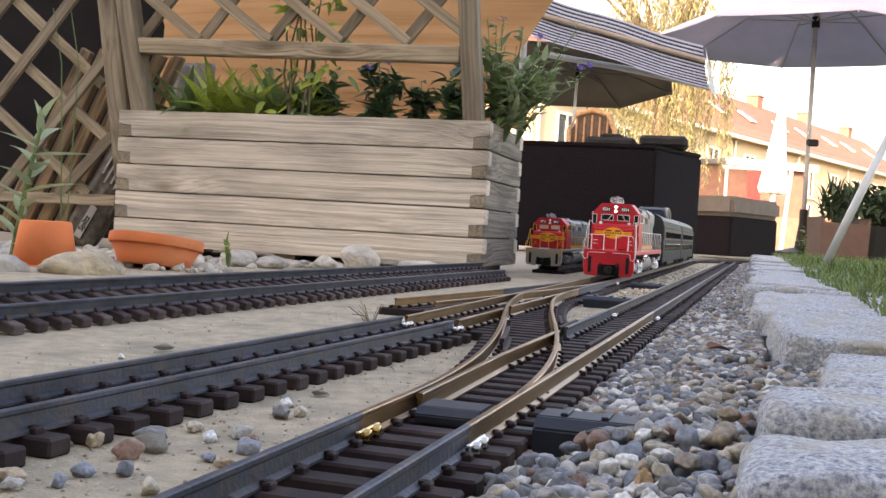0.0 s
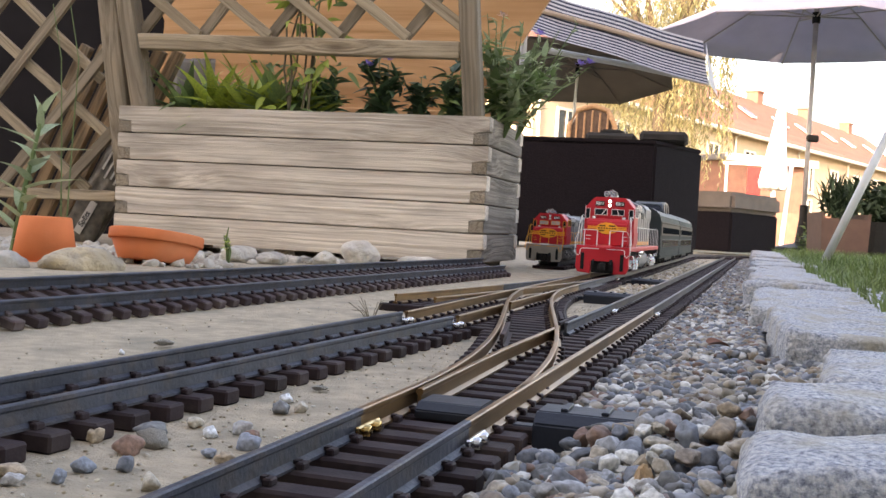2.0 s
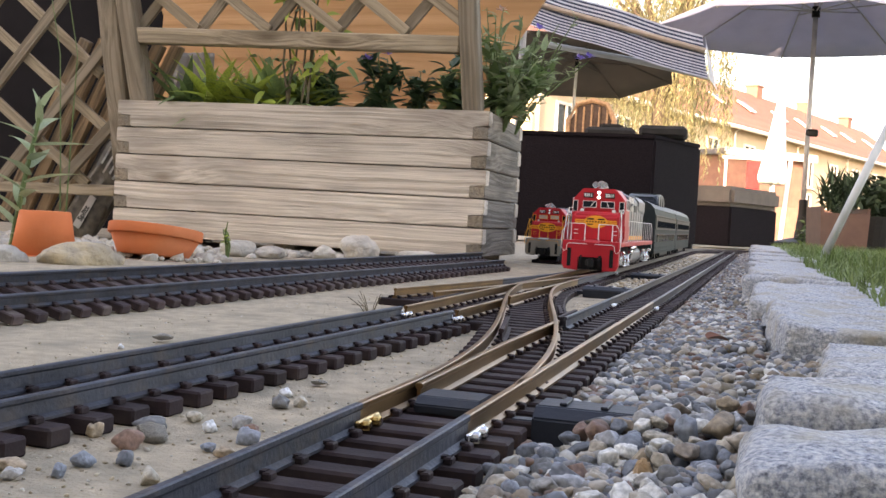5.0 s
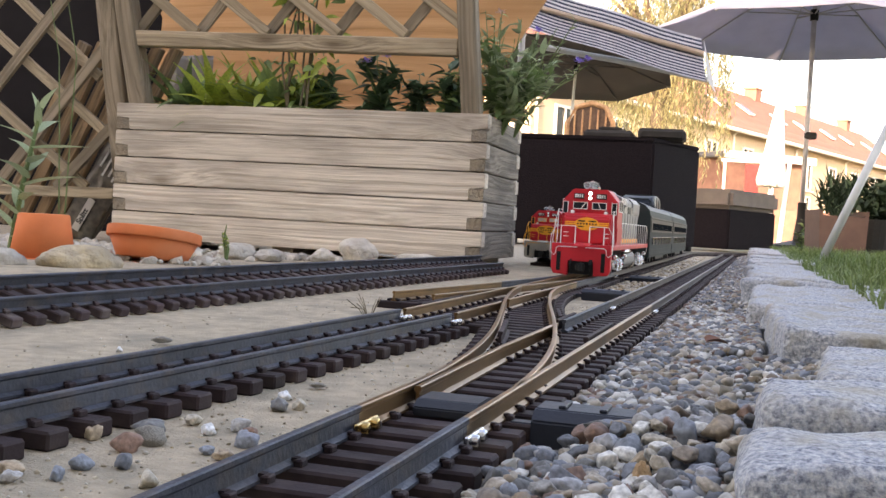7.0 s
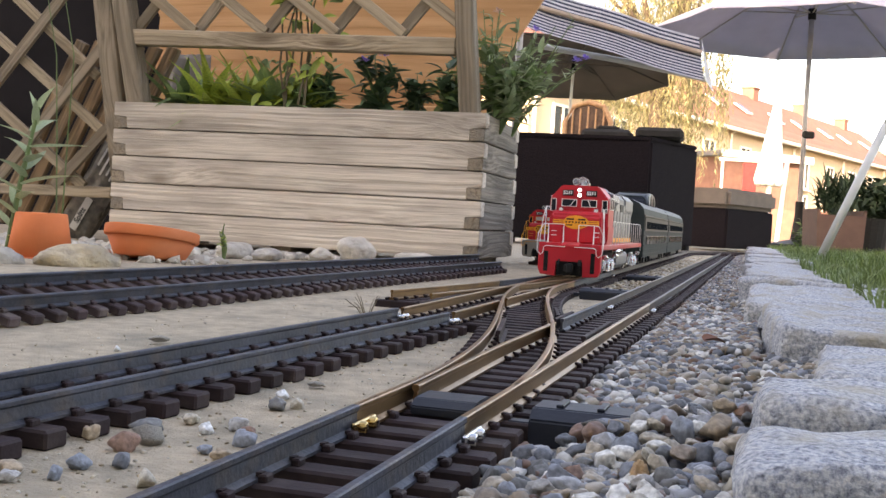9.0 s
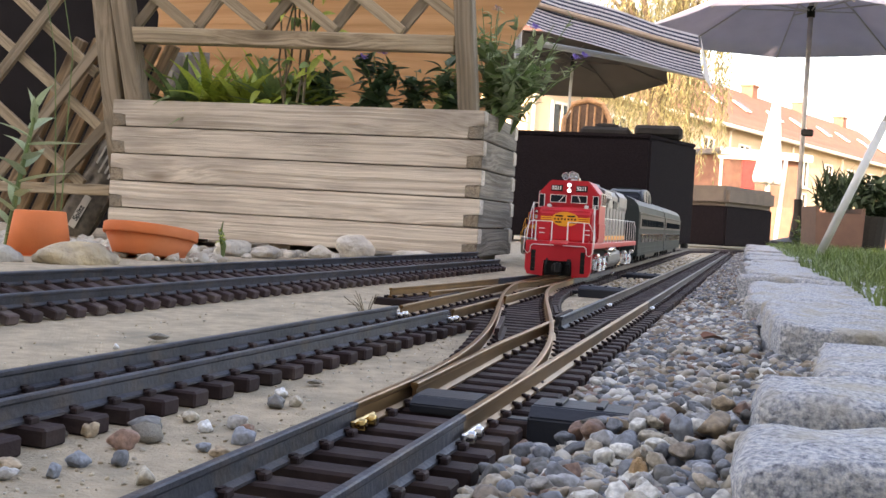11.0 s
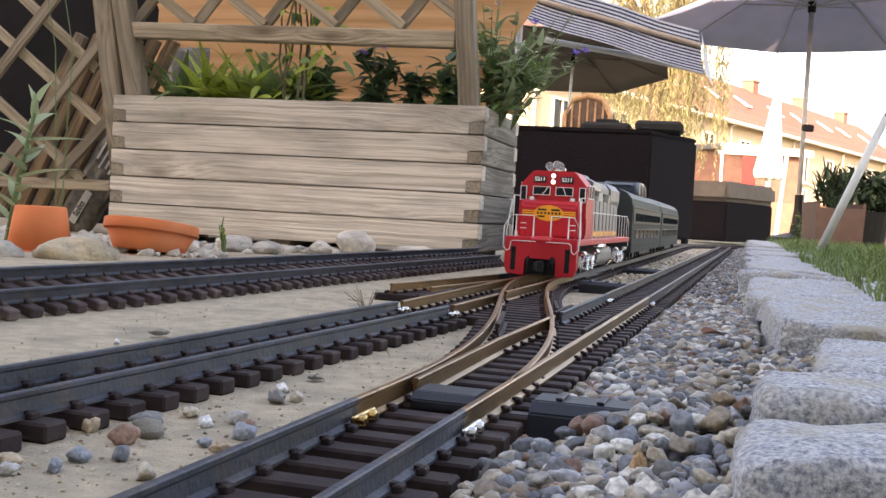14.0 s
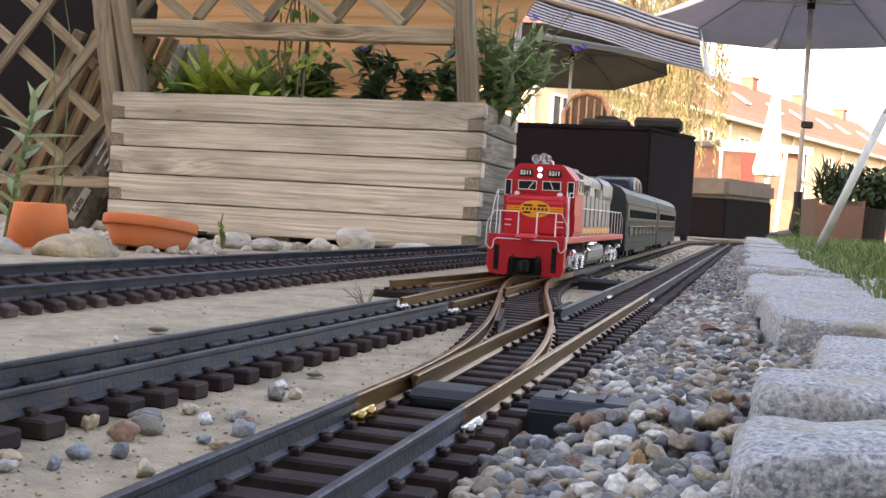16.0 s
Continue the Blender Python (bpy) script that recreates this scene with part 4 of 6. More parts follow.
boulder(-0.335, 2.10, 0.01, 0.03, 0.03, 0.014, 7)
boulder(-0.47, 2.02, 0.01, 0.026, 0.024, 0.016, 8)
boulder(-0.71, 1.62, 0.006, 0.03, 0.03, 0.016, 9)
spots = []
rnd = random.Random(31)
for i in range(420):
    x = rnd.uniform(-1.1, 0.02)
    front = 2.25 + (0.0833 - x) * 0.2665
    y = front - rnd.uniform(0.05, 0.62 if x < -0.35 else 0.16)
    back_of_track = 0.786 + (x + 0.321) / 0.3406 + 0.30
    if y < back_of_track:
        continue
    spots.append((x, y, 0.003, rnd.uniform(0.006, 0.016)))
scatter("rounded_stones", PALE_STONE, spots, 2, "pale rounded stones before the planter", 9)

# grey plastic sack of chippings behind the pots, and a grey sheet behind the planter
SACK = mat("grey_plastic_sack", (0.17, 0.15, 0.125), (0.08, 0.07, 0.06), 60, 0.4, bump=0.6, bump_scale=25)
LABEL_WHITE = mat("white_sack_label", (0.6, 0.58, 0.54), (0.52, 0.5, 0.47), 20, 0.6)
INK = mat("black_ink", (0.02, 0.02, 0.02), (0.03, 0.03, 0.03), 20, 0.6)
SACK_POSE = pose(-0.925, 2.70, 0.0, 0, 0, -12) @ pose(0, 0, 0, 0, 30, 0) @ Matrix.Scale(1.0, 4)
sack = thing("chippings_sack", SACK_POSE, "grey plastic sack with a white printed label", "sack")
b = BM()
bmesh.ops.create_cube(b, size=1.0)
bmesh.ops.subdivide_edges(b, edges=list(b.edges), cuts=9, use_grid_fill=True)
for v in b.verts:
    c = v.co * 2
    f = (1 - 0.5 * max(abs(c.x) ** 4, abs(c.z) ** 6))
    v.co = Vector((c.x * 0.047, c.y * 0.022 * f, 0.155 + c.z * 0.155)) + Vector((0, noise.noise(c * 2.1) * 0.006, 0)) + Vector((noise.noise(c * 3.0), 0, 0)) * 0.004
part("sack_body", b, SACK, sack, smooth=True)
b = BM()
box(b, (0.004, -0.0265, 0.075), (0.020, 0.0015, 0.090), bev=0.0004)
sack_label = part("label", b, LABEL_WHITE, sack)
b = BM()
for k, (x, ln) in enumerate(((-0.022, 0.050), (-0.006, 0.085), (0.010, 0.070), (0.024, 0.085))):
    box(b, (x, -0.0262, 0.225), (0.0055, 0.0014, ln), bev=0.0003)
part("print", b, LABEL_WHITE, sack, "white lines of print too small to read")
sheet = thing("grey_sheet", PL, "crumpled grey sheet hanging behind the planter", "sheet")
b = BM()
bmesh.ops.create_grid(b, x_segments=24, y_segments=24, size=0.5)
for v in b.verts:
    x, z = v.co.x, v.co.y
    v.co = Vector((-(1.06 + x * 0.15) * S, 0.42 * S + 0.018 * noise.noise(Vector((x * 5, z * 2, 0))), pz(0.20 + (z + 0.5) * 0.37)))
bmesh.ops.solidify(b, geom=b.faces[:], thickness=0.003)
part("cloth", b, mat("grey_sheet_cloth", (0.26, 0.235, 0.21), (0.20, 0.18, 0.16), 10, 0.9, bump=0.3), sheet, smooth=True)


# ---- the trains (x: forwards, y: left, z: up from the rail's top) ----
RED = mat("red_gloss_paint", (0.52, 0.018, 0.028), (0.47, 0.015, 0.025), 25, 0.42, third=(0.40, 0.014, 0.022), third_scale=12, third_amount=0.3, spec=0.3)
SILVER = mat("silver_paint", (0.19, 0.19, 0.195), (0.15, 0.15, 0.16), 40, 0.45, 0.4, spec=0.3)
CHROME = mat("chrome_plating", (0.78, 0.78, 0.8), (0.6, 0.6, 0.62), 60, 0.2, 1.0)
YELLOW = mat("golden_yellow_paint", (0.88, 0.37, 0.02), (0.82, 0.33, 0.02), 30, 0.4)
WHITE_RAIL = mat("white_handrail", (0.78, 0.76, 0.74), (0.66, 0.64, 0.62), 60, 0.4)
BLACK = mat("black_plastic", (0.008, 0.008, 0.009), (0.012, 0.012, 0.012), 60, 0.55, spec=0.2)
GLASS_DARK = mat("dark_window_glass", (0.008, 0.010, 0.013), (0.014, 0.017, 0.022), 10, 0.18, spec=0.2)
DOME_GLASS = mat("smoky_dome_glass", (0.030, 0.034, 0.045), (0.022, 0.025, 0.034), 12, 0.35, spec=0.03)
COACH_WINDOW = mat("smoky_coach_window", (0.016, 0.018, 0.02), (0.010, 0.012, 0.014), 20, 0.6, spec=0.0)
WINDSHIELD = mat("pale_windshield", (0.62, 0.60, 0.58), (0.40, 0.39, 0.39), 30, 0.25)
GREY_PILOT = mat("grey_beige_paint", (0.36, 0.33, 0.29), (0.28, 0.26, 0.23), 30, 0.5)
COACH = mat("grey_green_coach_metal", (0.044, 0.055, 0.055), (0.035, 0.044, 0.044), 30, 0.55, 0.0, spec=0.03)
COACH_ROOF = mat("dark_coach_roof", (0.045, 0.052, 0.054), (0.034, 0.040, 0.042), 30, 0.5, 0.3, spec=0.2)
FLUTE = mat("fluted_stainless", (0.085, 0.084, 0.075), (0.06, 0.060, 0.055), 30, 0.45, 0.1, spec=0.05)
LAMP = glow("lit_headlight", (1.0, 0.95, 0.93), 2.0)
LENS = mat("unlit_lamp_glass", (0.75, 0.72, 0.7), (0.6, 0.58, 0.56), 40, 0.1)
TEXT_WHITE = mat("white_lettering", (0.85, 0.84, 0.82), (0.8, 0.8, 0.78), 40, 0.5)


def lettering(body, size, material, parent, m):
    """Characters in the built-in font, as a thin mesh of their own."""
    cu = bpy.data.curves.new("lettering", "FONT")
    cu.body, cu.size, cu.extrude, cu.offset, cu.align_x, cu.align_y = body, size, 0.0002, size * 0.035, "CENTER", "CENTER"
    tmp = bpy.data.objects.new("lettering", cu)
    scene.collection.objects.link(tmp)
    me = bpy.data.meshes.new_from_object(tmp.evaluated_get(bpy.context.evaluated_depsgraph_get()))
    bpy.data.objects.remove(tmp)
    me.materials.clear()
    me.materials.append(material)
    ob = new("lettering", me)
    ob.parent = parent
    ob.matrix_basis = m
    return ob


FACE = Matrix(((0, 0, 1, 0), (1, 0, 0, 0), (0, 1, 0, 0), (0, 0, 0, 1)))   # x of the sheet to the left, y up, its face forwards
WHEELS = []


def disc(bm, x, y, z, r, depth, n=16):
    return lathe(bm, [(0.0001, 0), (r, 0), (r, depth * 0.7), (r * 0.8, depth), (0.0001, depth)], n, Matrix.Translation((x, y, z)) @ FACE)


def truck(loco, x, material, ln, moving):
    """A three-axled bogie: side frames with journals and springs, wheels between them."""
    for s in (-1, 1):
        b = BM()
        y = s * 0.040
        prism(b, [(x - ln / 2, 0.016), (x - ln / 2 + 0.01, 0.012), (x - ln * 0.2, 0.010), (x, 0.014), (x + ln * 0.2, 0.010), (x + ln / 2 - 0.01, 0.012), (x + ln / 2, 0.016), (x + ln / 2, 0.027), (x + ln * 0.3, 0.031), (x - ln * 0.3, 0.031), (x - ln / 2, 0.027)],
              y - 0.003, y + 0.003, "y")
        for k in (-1, 0, 1):
            box(b, (x + k * ln * 0.34, s * 0.0445, 0.0175), (0.013, 0.006, 0.013), bev=0.0015)
            tube(b, [(x + k * ln * 0.34, s * 0.044, 0.0175), (x + k * ln * 0.34, s * 0.0505, 0.0175)], 0.0048, 10)
            for d in (-0.011, 0.011):
                tube(b, [(x + k * ln * 0.34 + d, s * 0.0440, 0.011), (x + k * ln * 0.34 + d, s * 0.0440, 0.028)], 0.0016, 6)
        part("side_frame", b, material, loco)
        for k in (-0.5, 0.5):
            b = BM()
            prof = [(0.0001, 0.008)]
            for i in range(6):
                prof += [(0.0032, 0.0085 + i * 0.0032), (0.0046, 0.0095 + i * 0.0032), (0.0046, 0.0105 + i * 0.0032)]
            lathe(b, prof + [(0.0001, 0.029)], 10, Matrix.Translation((x + k * ln * 0.34, s * 0.0465, 0)))
            part("spring", b, material, loco, smooth=True)
            b = BM()
            tube(b, [(x + k * ln * 0.9 - 0.012, s * 0.048, 0.033), (x + k * ln * 0.9 + 0.012, s * 0.048, 0.033)], 0.0042, 10)
            tube(b, [(x + k * ln * 0.9 + 0.012, s * 0.048, 0.033), (x + k * ln * 0.9 + 0.022, s * 0.048, 0.031)], 0.0014, 6)
            part("brake_cylinder", b, material, loco)
            b = BM()
            tube(b, [(x + k * ln * 1.02, s * 0.044, 0.030), (x + k * ln * 1.0, s * 0.043, 0.014), (x + k * ln * 0.92, s * 0.034, 0.004)], 0.0011, 5)
            part("sand_pipe", b, material, loco)
    for k in (-1, 0, 1):
        b = BM()
        for s in (-1, 1):
            lathe(b, [(0.0001, 0), (0.015, 0), (0.016, 0.001), (0.016, 0.005), (0.0185, 0.0055), (0.0185, 0.007), (0.0001, 0.007)], 20, Matrix.Translation((0, s * 0.0285, 0)) @ pose(0, 0, 0, 90 * s, 0, 0))
        tube(b, [(0, -0.028, 0), (0, 0.028, 0)], 0.003, 8)
        box(b, (0.009, 0.0287, 0), (0.004, 0.001, 0.004))
        w = part("wheelset", b, RAIL, loco, "dark steel wheels on one axle", m=Matrix.Translation((x + k * ln * 0.34, 0, 0.016)))
        if moving:
            WHEELS.append((w, x + k * ln * 0.34, 0.016))


def window(parent, y, z, w, h, x, frame_mat, glass, slant=0.0):
    """A cab window: glass pane with a raised frame round it, facing forwards."""
    b = BM()
    box(b, (x, y, z), (0.0012, w, h))
    pane = part("window", b, glass, parent)
    b = BM()
    t = 0.0009
    for dy, dz, sy, sz in ((0, h / 2, w + 2 * t, t), (0, -h / 2, w + 2 * t, t), (w / 2 + t / 2, 0, t, h), (-w / 2 - t / 2, 0, t, h)):
        box(b, (x + 0.0008, y + dy, z + dz), (0.0022, sy, sz))
    part("window_frame", b, frame_mat, pane)
    return pane


def emblem(loco, x, z, big=1.0):
    b = BM()
    pts = [(0.021 * big * math.cos(a), z + 0.0112 * big * math.sin(a)) for a in [k * math.tau / 32 for k in range(32)]]
    prism(b, pts, x, x + 0.0012, "x")
    disc_ob = part("emblem", b, YELLOW, loco, "yellow oval nose emblem with side bars")
    for s in (-1, 1):
        for dz in (-0.0026, 0.0004, 0.0034):
            b = BM()
            box(b, (x + 0.0004, s * 0.0285 * big, z + dz * big - 0.001), (0.0010, 0.019 * big, 0.0020 * big))
            part("bar", b, YELLOW, disc_ob)
        b = BM()
        box(b, (x + 0.0014, s * 0.0095 * big, z + 0.0048 * big), (0.0006, 0.012 * big, 0.0024 * big))
        box(b, (x + 0.0014, s * 0.0105 * big, z - 0.0048 * big), (0.0006, 0.010 * big, 0.0020 * big))
        part("dark_bar", b, BLACK, disc_ob)
    for k in range(7):
        b = BM()
        box(b, (x + 0.0014, (k - 3) * 0.0052 * big, z), (0.0006, 0.0026 * big, 0.0028 * big))
        part("dark_bar", b, BLACK, disc_ob)


def locomotive(m, label, hand, pilot_mat, glass, lit, moving, L=0.69):
    t = thing("locomotive", m, label, "model locomotive", "model locomotives")
    R = 0.0007
    # frame and pilot
    b = BM()
    box(b, (-L / 2, 0, 0.0495), (L, 0.098, 0.009), bev=0.0012)
    part("deck", b, RED if pilot_mat is RED else SILVER, t)
    b = BM()
    prism(b, [(-0.050, 0.012), (-0.046, 0.003), (-0.022, 0.001), (-0.022, 0.026), (0.022, 0.026), (0.022, 0.001), (0.046, 0.003), (0.050, 0.012), (0.050, 0.054), (-0.050, 0.054)], -0.014, 0.002, "x")
    bmesh.ops.bevel(b, geom=list(b.edges), offset=0.0008, segments=1, affect="EDGES")
    part("pilot", b, pilot_mat, t)
    for s in (-1, 1):
        b = BM()
        for k in range(4):
            box(b, (0.0022, s * 0.0375, 0.012 + k * 0.0085), (0.004, 0.0065, 0.0012))
        box(b, (0.0015, s * 0.0375, 0.024), (0.0016, 0.0068, 0.032))
        part("step_well", b, BLACK, t)
    b = BM()
    box(b, (0.004, 0, 0.015), (0.018, 0.014, 0.012), bev=0.002)
    box(b, (0.015, 0.003, 0.015), (0.010, 0.010, 0.016), bev=0.002)
    box(b, (-0.006, 0, 0.015), (0.004, 0.042, 0.024))
    part("coupler", b, BLACK, t)
    for y in (-0.016, 0.016, 0.019):
        b = BM()
        tube(b, [(0.003, y, 0.028), (0.010, y, 0.020), (0.008, y, 0.008)], 0.0014, 6)
        part("hose", b, BLACK, t)
    b = BM()
    box(b, (0.008, 0.004, 0.0560), (0.022, 0.026, 0.003), pose(0, 0, 0, 0, 12, 0), bev=0.0006)
    part("drop_step", b, pilot_mat, t)
    # nose, cab, hood
    b = BM()
    prism(b, [(-0.047, 0.0535), (-0.074, 0.0535), (-0.074, 0.108), (-0.064, 0.107), (-0.052, 0.104), (-0.047, 0.100)], -0.041, 0.041, "y")
    bmesh.ops.bevel(b, geom=list(b.edges), offset=0.0035, segments=3, affect="EDGES")
    part("nose", b, RED, t)
    b = BM()
    prism(b, [(-0.0485, 0.0535), (0.0485, 0.0535), (0.0485, 0.128), (0.030, 0.1495), (-0.030, 0.1495), (-0.0485, 0.128)], -0.148, -0.0715, "x")
    bmesh.ops.bevel(b, geom=list(b.edges), offset=0.0018, segments=2, affect="EDGES")
    part("cab", b, RED, t)
    for s in (-1, 1):
        window(t, s * 0.0165, 0.1205, 0.0235, 0.0115, -0.0705, hand, glass)
        window(t, s * 0.0425, 0.1165, 0.0075, 0.020, -0.0705, hand, GLASS_DARK)
        b = BM()
        tube(b, [(-0.0690, s * 0.010 + 0.004, 0.1272), (-0.0685, s * 0.017 + 0.002, 0.1155)], 0.0006, 5)
        part("wiper", b, hand, t)
        b = BM()
        box(b, (-0.112, s * 0.0490, 0.122), (0.046, 0.0012, 0.017))
        pane = part("window", b, GLASS_DARK, t)
        b = BM()
        for dx, dz, sx, sz in ((0, 0.0092, 0.05, 0.0016), (0, -0.0092, 0.05, 0.0016), (0.024, 0, 0.0016, 0.017), (-0.024, 0, 0.0016, 0.017), (0, 0, 0.0014, 0.017)):
            box(b, (-0.112 + dx, s * 0.0496, 0.122 + dz), (sx, 0.0016, sz))
        part("window_frame", b, hand, pane)
        # number boards
        b = BM()
        box(b, (-0.0705, s * 0.0195, 0.1370), (0.0022, 0.0180, 0.0095), bev=0.0003)
        nb = part("number_board", b, BLACK, t)
        lettering("5211", 0.0078, TEXT_WHITE, nb, Matrix.Translation((-0.0692, s * 0.0195, 0.1370)) @ FACE)
        # ditch lamps on the nose
        b = BM()
        disc(b, -0.0690, s * 0.029, 0.1085, 0.0042, 0.004)
        dl = part("ditch_lamp", b, CHROME, t)
        b = BM()
        disc(b, -0.0648, s * 0.029, 0.1085, 0.0030, 0.0012)
        part("lamp_glass", b, LENS, dl)
    for z in (0.1335, 0.1420):
        b = BM()
        disc(b, -0.0705, 0, z, 0.0040, 0.003)
        hl = part("headlight", b, CHROME, t)
        b = BM()
        disc(b, -0.0673, 0, z, 0.0025, 0.0012)
        part("lamp_glass", b, LAMP if lit else LENS, hl)
    emblem(t, -0.047, 0.0885, 1.0 if lit else 1.3)
    # horns
    for y, dx, dz in ((-0.0080, 0.0, 0.0), (0.0, -0.016, 0.003), (0.0080, 0.002, 0.0)):
        b = BM()
        lathe(b, [(0.0014, 0), (0.0018, 0.012), (0.0034, 0.017), (0.0058, 0.020), (0.0050, 0.0195), (0.0014, 0.012)], 14, Matrix.Translation((-0.095 + dx, y, 0.1565 + dz)) @ pose(0, 0, 0, 0, 90, 0))
        part("horn", b, CHROME, t, smooth=True)
    b = BM()
    box(b, (-0.094, 0, 0.1525), (0.006, 0.026, 0.006), bev=0.001)
    part("horn_mount", b, CHROME, t)
    # long hood
    HW = 0.0285
    b = BM()
    prism(b, [(-HW, 0.0535), (HW, 0.0535), (HW, 0.138), (0.019, 0.148), (-0.019, 0.148), (-HW, 0.138)], -L + 0.055, -0.1475, "x")
    bmesh.ops.bevel(b, geom=list(b.edges), offset=0.0015, segments=2, affect="EDGES")
    part("hood", b, SILVER, t)
    for s in (-1, 1):
        b = BM()
        box(b, (-L / 2 - 0.05, s * (HW + 0.0007), 0.060), (L - 0.21, 0.0012, 0.008))
        part("stripe", b, YELLOW, t)
        for k in range(9):
            b = BM()
            box(b, (-0.185 - k * 0.05, s * (HW + 0.0007), 0.095), (0.040, 0.0018, 0.056), bev=0.0006)
            part("hood_door", b, SILVER, t)
        b = BM()
        prism(b, [(s * HW, 0.112), (s * 0.0435, 0.128), (s * 0.0435, 0.140), (s * 0.022, 0.149)], -0.26, -0.165, "x")
        blow = part("blower_duct", b, SILVER, t)
        b = BM()
        prism(b, [(s * HW, 0.105), (s * 0.0315, 0.120), (s * 0.0315, 0.139), (s * 0.022, 0.149)], -L + 0.06, -L + 0.20, "x")
        rad = part("radiator", b, SILVER, t)
        for k in range(6):
            b = BM()
            box(b, (-0.212, s * 0.0438, 0.1295 + k * 0.0019), (0.085, 0.0014, 0.0009))
            part("louvre", b, WHITE_RAIL, blow)
    for s in (-1, 1):
        for k in range(5):
            b = BM()
            box(b, (-0.30 - k * 0.066, s * (HW + 0.0014), 0.122), (0.050, 0.0016, 0.014), bev=0.0004)
            part("grille", b, GREY_PILOT if k % 2 else BLACK, t)
        for z in (0.066, 0.073):
            b = BM()
            tube(b, [(-0.0465, s * 0.031, z), (-0.0435, s * 0.031, z), (-0.0435, s * 0.039, z), (-0.0465, s * 0.039, z)], R * 0.9, 5)
            part("grab_iron", b, hand, t)
    b = BM()
    box(b, (-0.0457, -0.030, 0.067), (0.0012, 0.014, 0.030), bev=0.0004)
    part("nose_door", b, RED, t)
    for k in range(3):
        b = BM()
        lathe(b, [(0.019, 0), (0.019, 0.004), (0.016, 0.0045), (0.001, 0.003)], 20, Matrix.Translation((-L + 0.09 + k * 0.046, 0, 0.1475)))
        part("roof_fan", b, SILVER, t)
    b = BM()
    box(b, (-0.30, 0, 0.151), (0.05, 0.028, 0.007), bev=0.0015)
    part("exhaust", b, SILVER, t)
    # handrails: front platform and both sides
    R = 0.00068
    for y in (-0.0365, -0.012, 0.012, 0.0365):
        b = BM()
        tube(b, [(-0.002, y, 0.054), (-0.002, y, 0.0840)], R * 1.7, 6, r2=R * 1.1)
        part("stanchion", b, hand, t)
    for s in (-1, 1):
        b = BM()
        tube(b, [(-0.002, s * 0.012, 0.0840), (-0.002, s * 0.0365, 0.0840), (-0.001, s * 0.044, 0.0835), (0.0, s * 0.0525, 0.068), (0.003, s * 0.0525, 0.040), (0.003, s * 0.0465, 0.034), (0.003, s * 0.043, 0.037), (0.003, s * 0.042, 0.046), (0.003, s * 0.0385, 0.0485), (0.003, s * 0.007, 0.0485)], R, 6)
        part("handrail", b, hand, t)
        b = BM()
        tube(b, [(-0.014, s * 0.049, 0.036), (-0.014, s * 0.052, 0.060), (-0.018, s * 0.049, 0.095), (-0.024, s * 0.046, 0.112)], R, 6)
        part("handrail", b, hand, t)
        b = BM()
        tube(b, [(-0.030, s * 0.0475, 0.054), (-0.034, s * 0.0475, 0.112), (-0.066, s * 0.0475, 0.112)], R, 6)
        part("handrail", b, hand, t)
        for k in range(12):
            b = BM()
            x = -0.165 - k * (L - 0.21) / 11
            tube(b, [(x, s * 0.0475, 0.054), (x, s * 0.0475, 0.0935)], R * 0.95, 5)
            part("stanchion", b, hand, t)
        b = BM()
        tube(b, [(-0.150, s * 0.0475, 0.0935), (-L + 0.045, s * 0.0475, 0.0935), (-L + 0.012, s * 0.0475, 0.082), (-L + 0.006, s * 0.0475, 0.036)], R, 6)
        part("handrail", b, hand, t)
        b = BM()
        box(b, (-0.110, s * 0.0492, 0.072), (0.075, 0.0012, 0.024), bev=0.0004)
        part("battery_box", b, RED, t)
        # tank, air reservoirs
        b = BM()
        tube(b, [(-0.245, s * 0.044, 0.041), (-0.325, s * 0.044, 0.041)], 0.0055, 12)
        part("air_tank", b, CHROME, t, smooth=True)
    b = BM()
    prism(b, [(-0.046, 0.034), (-0.046, 0.018), (-0.034, 0.007), (0.034, 0.007), (0.046, 0.018), (0.046, 0.034), (0.040, 0.040), (-0.040, 0.040)], -0.43, -0.245, "x")
    bmesh.ops.bevel(b, geom=list(b.edges), offset=0.002, segments=2, affect="EDGES")
    part("fuel_tank", b, SILVER, t)
    for x in (-0.145, -L + 0.145):
        truck(t, x, CHROME if pilot_mat is RED else SILVER, 0.155, moving)
    return t


